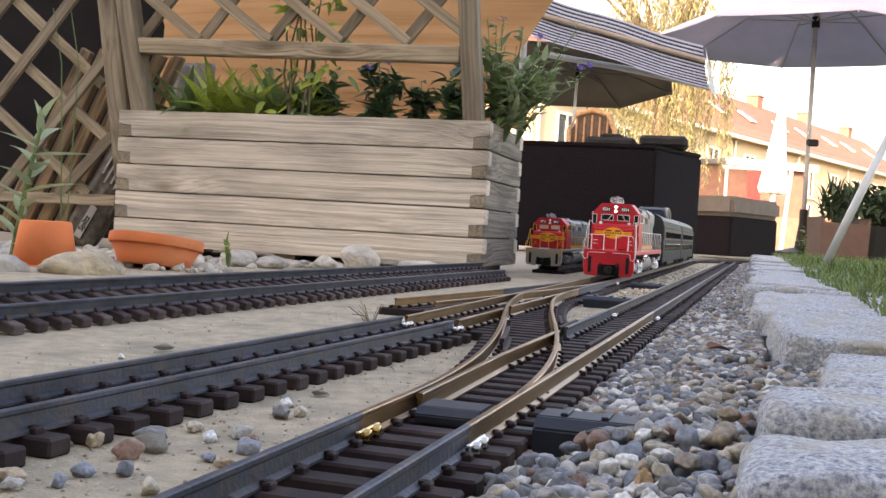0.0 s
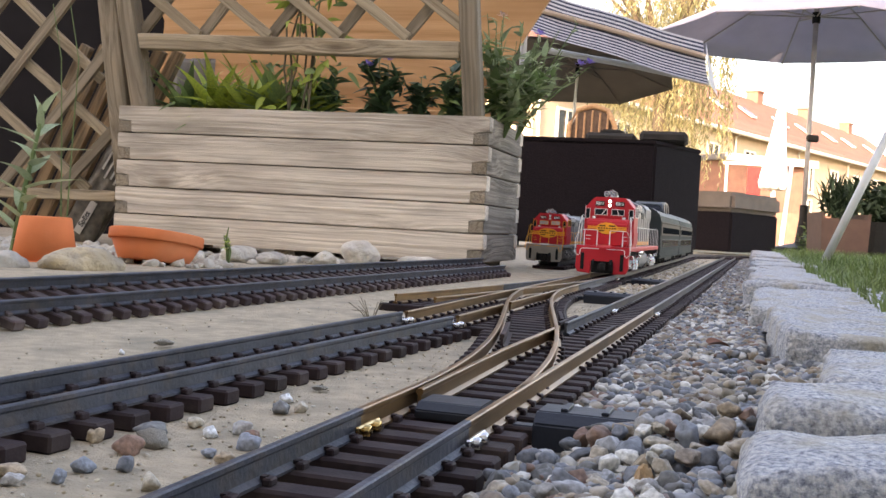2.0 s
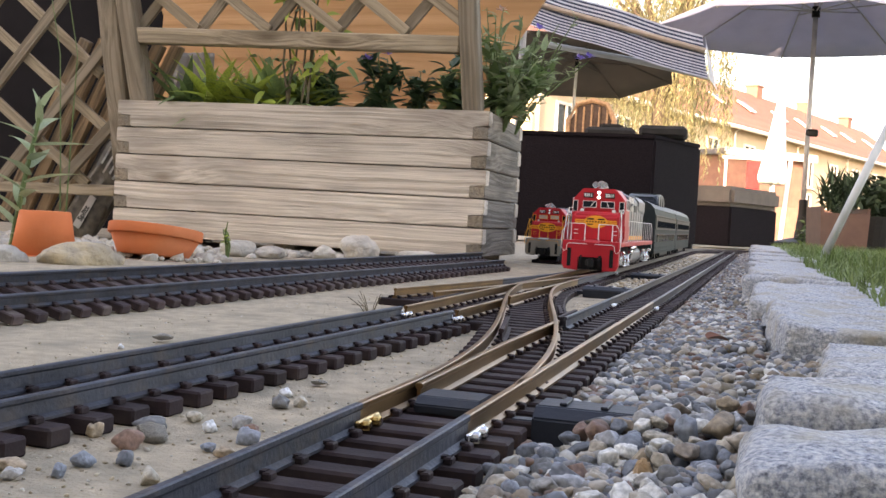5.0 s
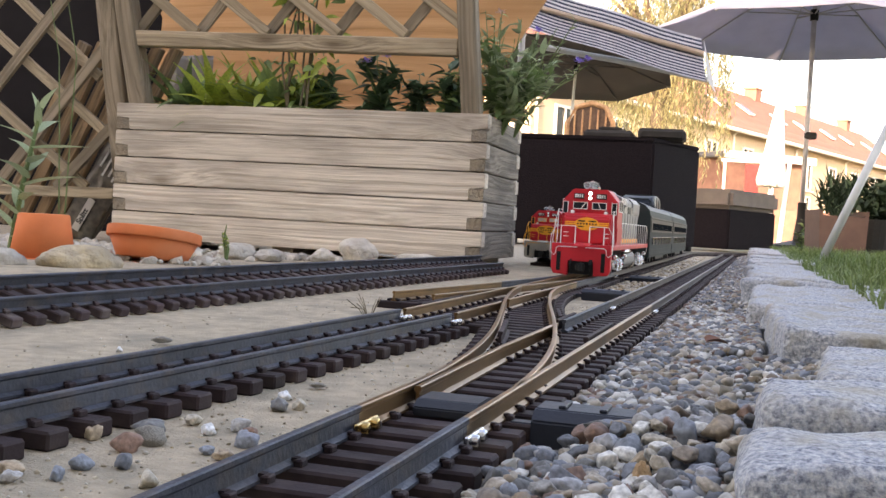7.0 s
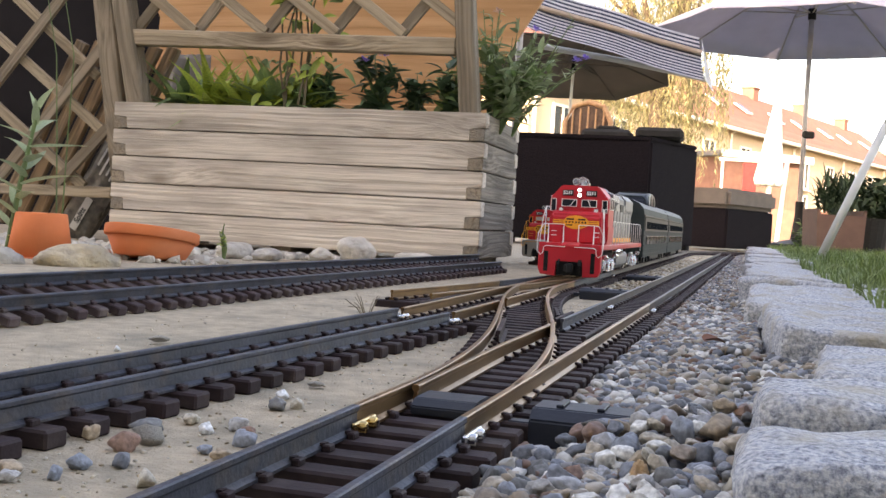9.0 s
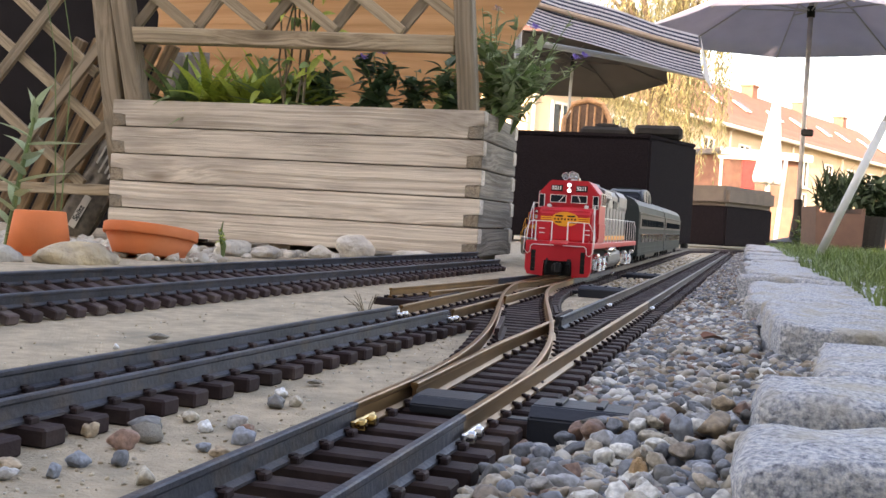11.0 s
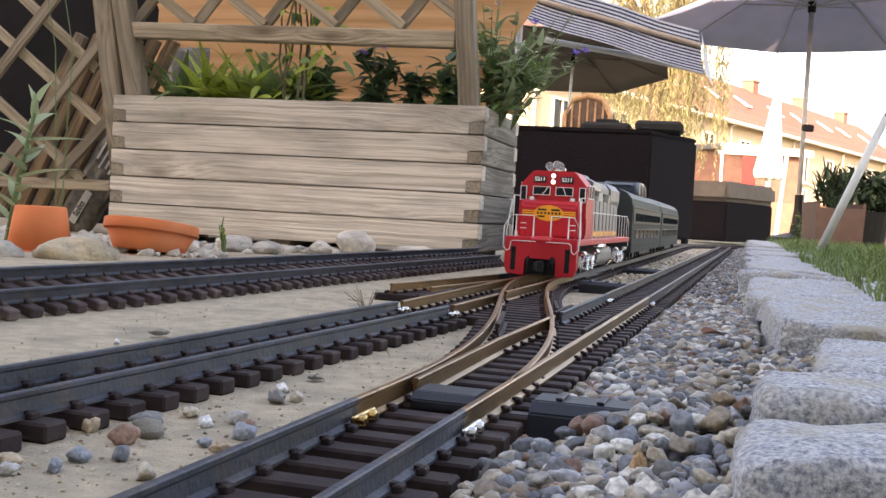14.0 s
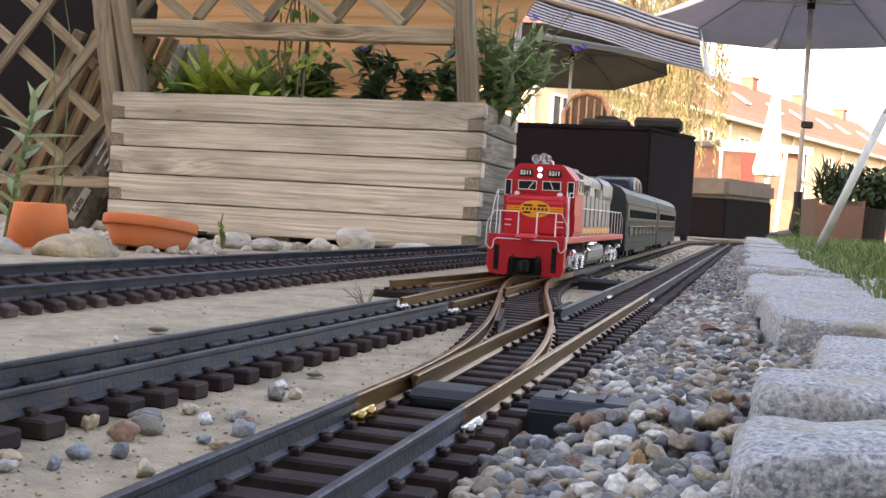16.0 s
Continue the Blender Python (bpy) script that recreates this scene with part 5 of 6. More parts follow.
def coach(label, dome, L=0.755):
    t = thing("passenger_coach", Matrix(), label, "model coach", "model coaches")
    w, h = 0.052, 0.150
    side = [(-w, 0.022), (-w, 0.114), (-w * 0.93, 0.130), (-w * 0.72, 0.141), (-w * 0.4, 0.148), (0, h), (w * 0.4, 0.148), (w * 0.72, 0.141), (w * 0.93, 0.130), (w, 0.114), (w, 0.022)]
    b = BM()
    prism(b, side, -L, 0, "x")
    part("body", b, COACH, t, smooth=False)
    b = BM()
    prism(b, [(-w * 0.94, 0.1305), (-w * 0.73, 0.1420), (-w * 0.4, 0.1492), (0, h + 0.0013), (w * 0.4, 0.1492), (w * 0.73, 0.1420), (w * 0.94, 0.1305), (0, 0.126)], -L - 0.001, 0.001, "x")
    part("roof", b, COACH_ROOF, t)
    b = BM()
    box(b, (0.004, 0, 0.072), (0.012, 0.030, 0.095), bev=0.002)
    part("diaphragm", b, BLACK, t)
    for s in (-1, 1):
        b = BM()
        box(b, (-L / 2, s * (w + 0.0006), 0.096), (L - 0.03, 0.0016, 0.030))
        band = part("window_band", b, FLUTE, t)
        n = 14
        for k in range(n):
            b = BM()
            box(b, (-0.07 - k * (L - 0.14) / (n - 1), s * (w + 0.0015), 0.094), (0.034, 0.0016, 0.016), bev=0.0005)
            part("window", b, COACH_WINDOW, band)
        for k in range(7):
            b = BM()
            box(b, (-0.10 - k * (L - 0.20) / 6, s * (w + 0.0012), 0.060), (0.070, 0.0018, 0.018), bev=0.0005)
            part("window", b, GLASS_DARK, t)
        for k in range(5):
            b = BM()
            box(b, (-L / 2, s * (w + 0.0004), 0.028 + k * 0.0105), (L - 0.01, 0.0014, 0.0034), bev=0.0004)
            part("flute", b, COACH, t)
        b = BM()
        box(b, (-L / 2, s * (w + 0.0008), 0.1145), (L - 0.01, 0.0016, 0.0028))
        part("trim", b, FLUTE, t)
    if dome:
        x0, x1 = -0.48, -0.15
        b = BM()
        rings = []
        for i in range(9):
            a = math.pi * i / 8
            rings.append([((x0 + x1) / 2 - math.cos(a) * (x1 - x0) / 2, math.sin(a) ** 0.55 * 0.040)])
        prism(b, [(x, 0.134 + hh[1]) for x, hh in [(r[0][0], r[0]) for r in rings]], -0.036, 0.036, "y")
        bmesh.ops.bevel(b, geom=list(b.edges), offset=0.006, segments=3, affect="EDGES")
        gl = part("dome", b, DOME_GLASS, t, "dark glazed observation dome", smooth=True)
        for k in range(5):
            x = x0 + 0.02 + k * (x1 - x0 - 0.04) / 4
            b = BM()
            zt = 0.134 + (max(0.0, 1 - ((x - (x0 + x1) / 2) / ((x1 - x0) / 2)) ** 2)) ** 0.275 * 0.040
            tube(b, [(x, -0.0365, 0.132), (x, -0.0355, zt - 0.006), (x, -0.028, zt + 0.0008), (x, 0.028, zt + 0.0008), (x, 0.0355, zt - 0.006), (x, 0.0365, 0.132)], 0.0016, 6)
            part("dome_rib", b, COACH, gl)
    for x in (-0.13, -L + 0.13):
        for s in (-1, 1):
            b = BM()
            prism(b, [(x - 0.06, 0.012), (x - 0.03, 0.008), (x + 0.03, 0.008), (x + 0.06, 0.012), (x + 0.06, 0.022), (x - 0.06, 0.022)], s * 0.040 - 0.003, s * 0.040 + 0.003, "y")
            for d in (-0.038, 0.038):
                tube(b, [(x + d, s * 0.042, 0.015), (x + d, s * 0.047, 0.015)], 0.006, 10)
            part("side_frame", b, BLACK, t)
        for d in (-0.038, 0.038):
            b = BM()
            for s in (-1, 1):
                lathe(b, [(0.0001, 0), (0.014, 0), (0.015, 0.004), (0.017, 0.0055), (0.017, 0.007), (0.0001, 0.007)], 20, Matrix.Translation((0, s * 0.0285, 0)) @ pose(0, 0, 0, 90 * s, 0, 0))
            tube(b, [(0, -0.028, 0), (0, 0.028, 0)], 0.003, 8)
            wh = part("wheelset", b, RAIL, t, "dark steel wheels on one axle", m=Matrix.Translation((x + d, 0, 0.015)))
            WHEELS.append((wh, x + d, 0.015))
    for s in (-1, 1):
        b = BM()
        box(b, (-L / 2, s * 0.036, 0.018), (0.26, 0.022, 0.012), bev=0.002)
        part("underfloor_box", b, BLACK, t)
    return t


HEAD = math.degrees(math.atan2(-1, -T2[1]))
DIR = Vector((-T2[1], -1, 0)).normalized()


def train_pose(y, back):
    """The place of a vehicle whose front is back metres behind the train's front, which stands at y."""
    p = on(T2, y) - DIR * back
    return pose(p.x, p.y, RAIL_TOP, 0, 0, HEAD)


engine = locomotive(train_pose(2.14, 0), "glossy red and silver model diesel locomotive running on the track", WHITE_RAIL, RED, GLASS_DARK, True, True)
coach_a = coach("dark slate-green model dome coach coupled behind the locomotive", True)
coach_b = coach("dark slate-green model passenger coach at the train's end", False)
coach_a.matrix_basis, coach_b.matrix_basis = train_pose(2.14, 0.70), train_pose(2.14, 1.47)

T4 = (0.252 - 0.29 * 2.62, 0.29)
ground_track("railway_track", "short garden railway track under the parked locomotive", line_pts(T4, 2.66, 4.2), RAIL)
_p = on(T4, 2.63) + Vector((-0.008, 0, 0))
locomotive(pose(_p.x, _p.y, RAIL_TOP, 0, 0, math.degrees(math.atan2(-1, -0.29))) @ Matrix.Diagonal((0.86, 0.88, 0.80, 1)), "parked red and silver model locomotive with yellow handrails", YELLOW, GREY_PILOT, WINDSHIELD, False, False)

lettering("Splitt", 0.020, INK, sack_label, Matrix.Translation((0.004, -0.0275, 0.070)) @ pose(0, 0, 0, 90, 0, 0) @ pose(0, 0, 0, 0, 0, 90))


# ---- plants ----
LEAF_LIGHT = mat("light_green_leaf", (0.40, 0.47, 0.08), (0.24, 0.33, 0.06), 30, 0.5, rand=0.3, translucent=0.3)
LEAF_MID = mat("mid_green_leaf", (0.21, 0.30, 0.115), (0.14, 0.22, 0.085), 30, 0.5, rand=0.3, translucent=0.25)
LEAF_DARK = mat("dark_green_leaf", (0.07, 0.125, 0.062), (0.048, 0.095, 0.05), 30, 0.45, rand=0.3, translucent=0.15)
STEM = mat("brown_stem", (0.16, 0.12, 0.07), (0.10, 0.08, 0.05), 60, 0.8)
GREEN_STEM = mat("green_stem", (0.12, 0.18, 0.06), (0.09, 0.14, 0.05), 60, 0.6)
PETAL = mat("violet_petal", (0.30, 0.22, 0.62), (0.22, 0.15, 0.5), 40, 0.6, translucent=0.3)
PETAL_PINK = mat("faded_pink_petal", (0.6, 0.4, 0.33), (0.5, 0.34, 0.3), 40, 0.6, translucent=0.3)


def leaf_mesh(width, droop, material, fold=0.25, n=6, tip=0.55):
    """A leaf of length 1 along x with a fold down its middle, bending over."""
    bm = BM()
    rows = []
    for i in range(n + 1):
        s = i / n
        w = width * math.sin(math.pi * min(1.0, (0.12 + 0.88 * s) ** tip * 1.0)) if i < n else 0.0
        z = -droop * s * s
        rows.append((bm.verts.new((s, -w / 2, z + w * fold)), bm.verts.new((s, 0, z)), bm.verts.new((s, w / 2, z + w * fold))))
    for a, b in zip(rows, rows[1:]):
        for k in range(2):
            bm.faces.new((a[k], b[k], b[k + 1], a[k + 1]))
    bmesh.ops.remove_doubles(bm, verts=bm.verts, dist=1e-5)
    return finish(bm, "leaf", material, True)


LEAF_GREY = mat("grey_green_leaf", (0.36, 0.43, 0.26), (0.26, 0.33, 0.19), 30, 0.55, rand=0.3, translucent=0.25)
STRAP = {m: [leaf_mesh(0.19, d, m) for d in (0.15, 0.4, 0.7)] for m in (LEAF_LIGHT, LEAF_MID, LEAF_DARK)}
BROAD = {m: [leaf_mesh(0.42, d, m, 0.18, 6, 0.8) for d in (0.05, 0.25, 0.4)] for m in (LEAF_LIGHT, LEAF_MID, LEAF_DARK)}
BROAD[LEAF_GREY] = [leaf_mesh(0.30, d, LEAF_GREY, 0.18, 6, 0.7) for d in (0.02, 0.15, 0.3)]


def tuft(p, ln, n, material, seed, label, spread=1.0):
    """A clump of arching strap leaves."""
    rnd = random.Random(seed)
    t = thing("strap_leaf_plant", Matrix.Translation(p), label, "plant", "planter plants")
    for i in range(n):
        s = ln * rnd.uniform(0.6, 1.1)
        m = pose(rnd.uniform(-0.012, 0.012), rnd.uniform(-0.012, 0.012), 0, 0, 0, rnd.uniform(0, 360)) @ pose(0, 0, 0, 0, -rnd.uniform(18, 82), 0) @ Matrix.Scale(s, 4)
        piece("leaf", rnd.choice(STRAP[material]), t, m)
    b = BM()
    tube(b, [(0, 0, -0.02), (0, 0, ln * 0.35)], 0.004, 6)
    part("stem", b, GREEN_STEM, t)
    return t


def shrub(p, height, radius, stems, leaves, size, material, seed, label, lean=(0, 0), flowers=0, petal=None, top=1.0, mats=None):
    """Upright stems set with leaves all along."""
    rnd = random.Random(seed)
    t = thing("leafy_plant", Matrix.Translation(p), label, "plant", "planter plants")
    for i in range(stems):
        a = rnd.uniform(0, math.tau)
        r = radius * rnd.uniform(0.25, 1.0)
        h = height * rnd.uniform(0.55, 1.0)
        pts = []
        for k in range(6):
            f = k / 5
            pts.append(Vector((math.cos(a) * r * f ** 1.3 + lean[0] * f + rnd.uniform(-0.004, 0.004), math.sin(a) * r * f ** 1.3 + lean[1] * f + rnd.uniform(-0.004, 0.004), h * f * top)))
        b = BM()
        tube(b, [(0, 0, -0.02)] + pts[1:], 0.0024, 5, r2=0.0010)
        part("stem", b, GREEN_STEM, t)
        for j in range(leaves):
            f = rnd.uniform(0.12, 1.0)
            q = pts[int(f * 4.99)].lerp(pts[int(f * 4.99) + 1], f * 4.99 - int(f * 4.99))
            s = size * rnd.uniform(0.6, 1.15) * (1.15 - 0.45 * f)
            mt = rnd.choice(mats) if mats else material
            piece("leaf", rnd.choice(BROAD[mt]), t, Matrix.Translation(q) @ pose(0, 0, 0, rnd.uniform(-25, 25), 0, rnd.uniform(0, 360)) @ pose(0, 0, 0, 0, -rnd.uniform(-15, 60), 0) @ Matrix.Scale(s, 4))
        if i < flowers:
            tip = pts[-1] + Vector((0, 0, 0.01))
            b = BM()
            for k in range(9):
                w = k * math.tau / 9
                m = Matrix.Translation(tip) @ pose(0, 0, 0, 0, 0, math.degrees(w)) @ pose(0, 0, 0, 0, -35 + 20 * (k % 3), 0)
                vs = [b.verts.new(m @ Vector(c)) for c in ((0, 0, 0), (0.007, 0.004, 0), (0.014, 0.0022, 0.001), (0.015, -0.002, 0.001), (0.007, -0.004, 0))]
                b.faces.new(vs)
            part("flower", b, petal, t)
    return t


SOIL_Z = pz(0.36)


def in_planter(u, v):
    return PL @ Vector((-u * S, v * S, SOIL_Z))


for i, (u, v, ln, n) in enumerate(((0.93, 0.16, 0.155, 26), (0.87, 0.22, 0.17, 26), (0.82, 0.13, 0.16, 28), (0.77, 0.2, 0.175, 26), (0.72, 0.13, 0.165, 28), (0.67, 0.18, 0.16, 26), (0.62, 0.13, 0.15, 26), (0.90, 0.26, 0.15, 22), (0.57, 0.17, 0.14, 22))):
    tuft(in_planter(u, v), ln, n, LEAF_LIGHT if i % 3 else LEAF_MID, 40 + i, "arching bright green strap-leaved plant in the planter")
for args in (
    ((0.54, 0.13), 0.11, 0.07, 9, 10, 0.055, LEAF_LIGHT, 51, "low light green leafy plant in the planter", (0, 0), 0, None, [LEAF_LIGHT, LEAF_MID]),
    ((0.50, 0.16), 0.12, 0.07, 9, 9, 0.055, LEAF_MID, 52, "low green leafy plant in the planter", (0, 0), 0, None, [LEAF_MID, LEAF_DARK]),
    ((0.33, 0.14), 0.155, 0.05, 10, 11, 0.06, LEAF_DARK, 53, "dark blue-green leafy plant with a violet flower", (0.0, 0), 2, PETAL, None),
    ((0.24, 0.17), 0.12, 0.06, 9, 10, 0.05, LEAF_DARK, 54, "dark green leafy plant in the planter", (0, 0), 0, None, None),
    ((0.13, 0.18), 0.15, 0.07, 11, 13, 0.055, LEAF_DARK, 55, "dark green leafy plant behind the trellis post", (0, 0), 0, None, [LEAF_DARK, LEAF_MID]),
    ((0.02, 0.24), 0.24, 0.07, 12, 13, 0.06, LEAF_MID, 56, "tall grey-green plant at the planter's corner", (0.01, 0), 0, None, [LEAF_GREY, LEAF_GREY, LEAF_MID]),
    ((0.0, 0.18), 0.18, 0.09, 14, 14, 0.06, LEAF_MID, 57, "bushy green plant hanging over the planter's corner", (0.05, -0.01), 0, None, [LEAF_GREY, LEAF_GREY, LEAF_MID]),
    ((-0.02, 0.24), 0.25, 0.09, 9, 10, 0.036, LEAF_MID, 58, "tall plant with violet flowers at the planter's corner", (0.075, 0.0), 3, PETAL, [LEAF_GREY]),
    ((0.05, 0.26), 0.27, 0.05, 8, 12, 0.034, LEAF_MID, 59, "tall green plant stems in bud", (0.0, 0.0), 1, PETAL_PINK, [LEAF_GREY, LEAF_MID])):
    (u, v), *rest_args, mats = args
    shrub(in_planter(u, v), *rest_args, mats=mats)

# climber on the trellis
vine = thing("climbing_plant", PL, "thin-stemmed climbing plant on the trellis", "climber")
rnd = random.Random(77)
for i in range(6):
    pts = []
    x = -(0.53 + 0.012 * i) * S
    for k in range(9):
        z = SOIL_Z + k * 0.055
        x += rnd.uniform(-0.013, 0.013)
        pts.append(Vector((x, 0.07 + rnd.uniform(-0.01, 0.01), z)))
    b = BM()
    tube(b, pts, 0.0028, 6, r2=0.0014)
    part("stem", b, STEM, vine)
    for j in range(20):
        q = rnd.choice(pts[2:] if i < 5 else pts) + Vector((rnd.uniform(-0.09, 0.10), rnd.uniform(-0.03, 0.02), rnd.uniform(-0.02, 0.02)))
        piece("leaf", rnd.choice(BROAD[LEAF_LIGHT if rnd.random() < 0.5 else LEAF_MID]), vine, Matrix.Translation(q) @ pose(0, 0, 0, rnd.uniform(-50, 50), rnd.uniform(-20, 60), rnd.uniform(0, 360)) @ Matrix.Scale(rnd.uniform(0.028, 0.05), 4))

# lily stalk by the pots
lily = thing("lily_stalk", pose(-0.715, 1.78, 0, 0, 7, 0), "tall blurred green lily stalk beside the upturned pot", "plant")
b = BM()
tube(b, [(0, 0, 0), (0.003, 0, 0.12), (0.012, 0, 0.25)], 0.0055, 8, r2=0.003)
part("stem", b, GREEN_STEM, lily)
rnd = random.Random(91)
for k in range(18):
    z = 0.03 + 0.215 * k / 17
    piece("leaf", BROAD[LEAF_GREY][k % 3], lily, Matrix.Translation((0.012 * z / 0.25, 0, z)) @ pose(0, 0, 0, 0, 0, (k % 2) * 180 + (k // 2) * 64 + rnd.uniform(-12, 12)) @ pose(0, 0, 0, 0, -rnd.uniform(12, 40) - 35 * (k > 14), 0) @ Matrix.Scale(rnd.uniform(0.060, 0.095) * (0.6 if k > 14 else 1.0), 4))
grass_stalk = thing("seed_stalk", pose(-0.70, 1.98, 0), "thin wild seed stalk before the lattice", "plant")
for s in (-0.02, 0.012):
    b = BM()
    tube(b, [(s * 0.2, 0, 0), (s * 0.6, 0, 0.2), (s, 0, 0.36), (s - 0.02, 0, 0.46)], 0.0016, 5, r2=0.0008)
    part("stem", b, GREEN_STEM, grass_stalk)
weed = shrub(Vector((-0.385, 1.93, 0.02)), 0.05, 0.014, 4, 10, 0.012, LEAF_LIGHT, 95, "small yellowing weed beside the terracotta bowl")
dry = thing("dry_weed", pose(-0.012, 0.99, 0), "wispy dry weed growing from a concrete crack", "plant")
for i in range(9):
    a = rnd.uniform(0, math.tau)
    b = BM()
    tube(b, [(0, 0, 0), (math.cos(a) * 0.010, math.sin(a) * 0.010, 0.014), (math.cos(a) * 0.022, math.sin(a) * 0.02, rnd.uniform(0.014, 0.028))], 0.0005, 4, r2=0.0003)
    part("blade", b, STEM, dry)
dry.matrix_basis = pose(-0.062, 0.985, 0)

# ---- lawn ----
LAWN = mat("lawn_turf", (0.05, 0.075, 0.02), (0.07, 0.07, 0.03), 30, 0.95, bump=0.8, bump_scale=150)
bm = BM()
prev = None
for i in range(50):
    y = 0.2 + i * 0.2
    row = [bm.verts.new((KERB * y + 0.10 + (0.0 if k == 0 else 0.35 * k * k), y, 0.030 + 0.006 * noise.noise(Vector((k, y * 3, 0))) if k < 5 else -0.019)) for k in range(6)]
    if prev:
        for a in range(5):
            bm.faces.new((prev[a], prev[a + 1], row[a + 1], row[a]))
    prev = row
structure("lawn", bm, LAWN, "rough lawn turf behind the granite edging", "lawn")
GRASS = mat("grass_blades", (0.085, 0.15, 0.028), (0.13, 0.17, 0.05), 3, 0.6, island=0.35, translucent=0.25)
V, F = [], []
rnd = random.Random(13)
for i in range(15000):
    y = 0.75 + 6.5 * rnd.random() ** 1.7
    x = KERB * y + 0.125 + rnd.random() ** 1.5 * (0.5 + 0.35 * y)
    z = 0.026
    a = rnd.uniform(0, math.tau)
    h, w, bd = rnd.uniform(0.025, 0.062) * (1.0 if x > KERB * y + 0.2 else 0.75), rnd.uniform(0.0010, 0.0022), rnd.uniform(0.2, 1.0)
    dx, dy = math.cos(a), math.sin(a)
    n0 = len(V)
    V += [(x - dy * w, y + dx * w, z), (x + dy * w, y - dx * w, z), (x + dx * h * 0.3 * bd - dy * w * 0.7, y + dy * h * 0.3 * bd + dx * w * 0.7, z + h * 0.6),
          (x + dx * h * 0.3 * bd + dy * w * 0.7, y + dy * h * 0.3 * bd - dx * w * 0.7, z + h * 0.6), (x + dx * h * 0.9 * bd, y + dy * h * 0.9 * bd, z + h * (1 - 0.2 * bd))]
    F += [(n0, n0 + 1, n0 + 3, n0 + 2), (n0 + 2, n0 + 3, n0 + 4)]
me = bpy.data.meshes.new("grass")
me.from_pydata(V, [], F)
me.materials.append(GRASS)
tagged(new("grass", me), "uneven green grass blades behind the edging", "grass", kind="stuff")

LEAF_BROWN = mat("dry_brown_leaf", (0.20, 0.075, 0.04), (0.14, 0.055, 0.03), 40, 0.8)
dead = new("dry_leaf", leaf_mesh(0.6, 0.2, LEAF_BROWN, 0.3, 6, 0.8))
dead.matrix_basis = pose(0.193, 0.765, 0.024, 8, -6, 20) @ Matrix.Scale(0.019, 4)
tagged(dead, "curled reddish brown dry leaf on the gravel", "leaf")

# ---- far terrace ----
RATTAN = mat("black_rattan", (0.0135, 0.0108, 0.0128), (0.010, 0.0080, 0.0094), 90, 0.8, bump=0.3, bump_scale=130, spec=0.05)
CUSHION = mat("beige_cushion_cloth", (0.155, 0.128, 0.105), (0.125, 0.105, 0.087), 12, 0.9, bump=0.3, bump_scale=150)
GREY_CLOTH = mat("grey_parasol_cloth", (0.48, 0.485, 0.59), (0.44, 0.445, 0.55), 6, 0.85, bump=0.05, bump_scale=80, translucent=0.35)
BROWN_CLOTH = mat("taupe_parasol_cloth", (0.17, 0.145, 0.138), (0.15, 0.128, 0.122), 6, 0.85, translucent=0.1)
WHITE_CLOTH = mat("white_cloth", (0.8, 0.79, 0.77), (0.72, 0.71, 0.7), 5, 0.8)
POLE = mat("grey_metal_pole", (0.40, 0.40, 0.41), (0.33, 0.33, 0.34), 20, 0.45, 0.3)
PALE_POLE = mat("pale_painted_pole", (0.55, 0.57, 0.54), (0.47, 0.49, 0.47), 20, 0.45)
NAVY = mat("navy_awning_stripe", (0.045, 0.055, 0.10), (0.035, 0.045, 0.08), 20, 0.85)
CREAM = mat("pale_awning_stripe", (0.62, 0.62, 0.65), (0.55, 0.55, 0.58), 20, 0.85)
BROWN_BAR = mat("brown_awning_bar", (0.42, 0.33, 0.25), (0.36, 0.28, 0.21), 20, 0.7)


def skew_box(name, corners, z0, z1, material, parent, bev=0.01, label=""):
    b = BM()
    prism(b, corners, z0, z1, "z")
    bmesh.ops.bevel(b, geom=list(b.edges), offset=bev, segments=2, affect="EDGES")
    return part(name, b, material, parent, label)


table = thing("rattan_cabinet", pose(1.02, 5.3, 0), "large black woven rattan garden cabinet on the terrace", "garden cabinet")
skew_box("body", [(0, 0), (0.33, 0.43), (-0.67, 0.72), (-1.05, 0.27)], 0.03, 0.545, RATTAN, table)
skew_box("top", [(-0.002, 0.004), (0.325, 0.43), (-0.67, 0.716), (-1.045, 0.27)], 0.545, 0.566, RATTAN, table, 0.004)
for x, y in ((0.0, 0.03), (0.29, 0.41), (-0.62, 0.66), (-0.95, 0.28)):
    b = BM()
    tube(b, [(x, y, 0), (x, y, 0.035)], 0.02, 10)
    part("foot", b, BLACK, table)
DARK_CUSHION = mat("dark_grey_cushion", (0.032, 0.031, 0.03), (0.022, 0.022, 0.021), 14, 0.9, bump=0.3, spec=0.2)
cush = thing("folded_cushions", pose(1.0, 5.6, 0.567, 0, 0, -14), "dark folded seat cushions lying on the cabinet", "cushion")
for c, s in (((-0.16, 0.1, 0.028), (0.26, 0.26, 0.052)), ((0.115, 0.0, 0.033), (0.24, 0.22, 0.060)), ((-0.16, 0.1, 0.066), (0.12, 0.14, 0.022))):
    b = BM()
    box(b, c, s, bev=0.016)
    part("cushion", b, DARK_CUSHION, cush)
seat = thing("rattan_footstool", pose(1.80, 6.75, 0), "low black rattan footstool with a beige cushion", "footstool")
skew_box("body", [(0, 0), (0.46, 0.55), (0.10, 0.85), (-0.30, 0.25)], 0.02, 0.272, RATTAN, seat)
skew_box("cushion", [(0.0, -0.02), (0.48, 0.55), (0.10, 0.88), (-0.32, 0.25)], 0.274, 0.400, CUSHION, seat, 0.025, "thick beige seat cushion")


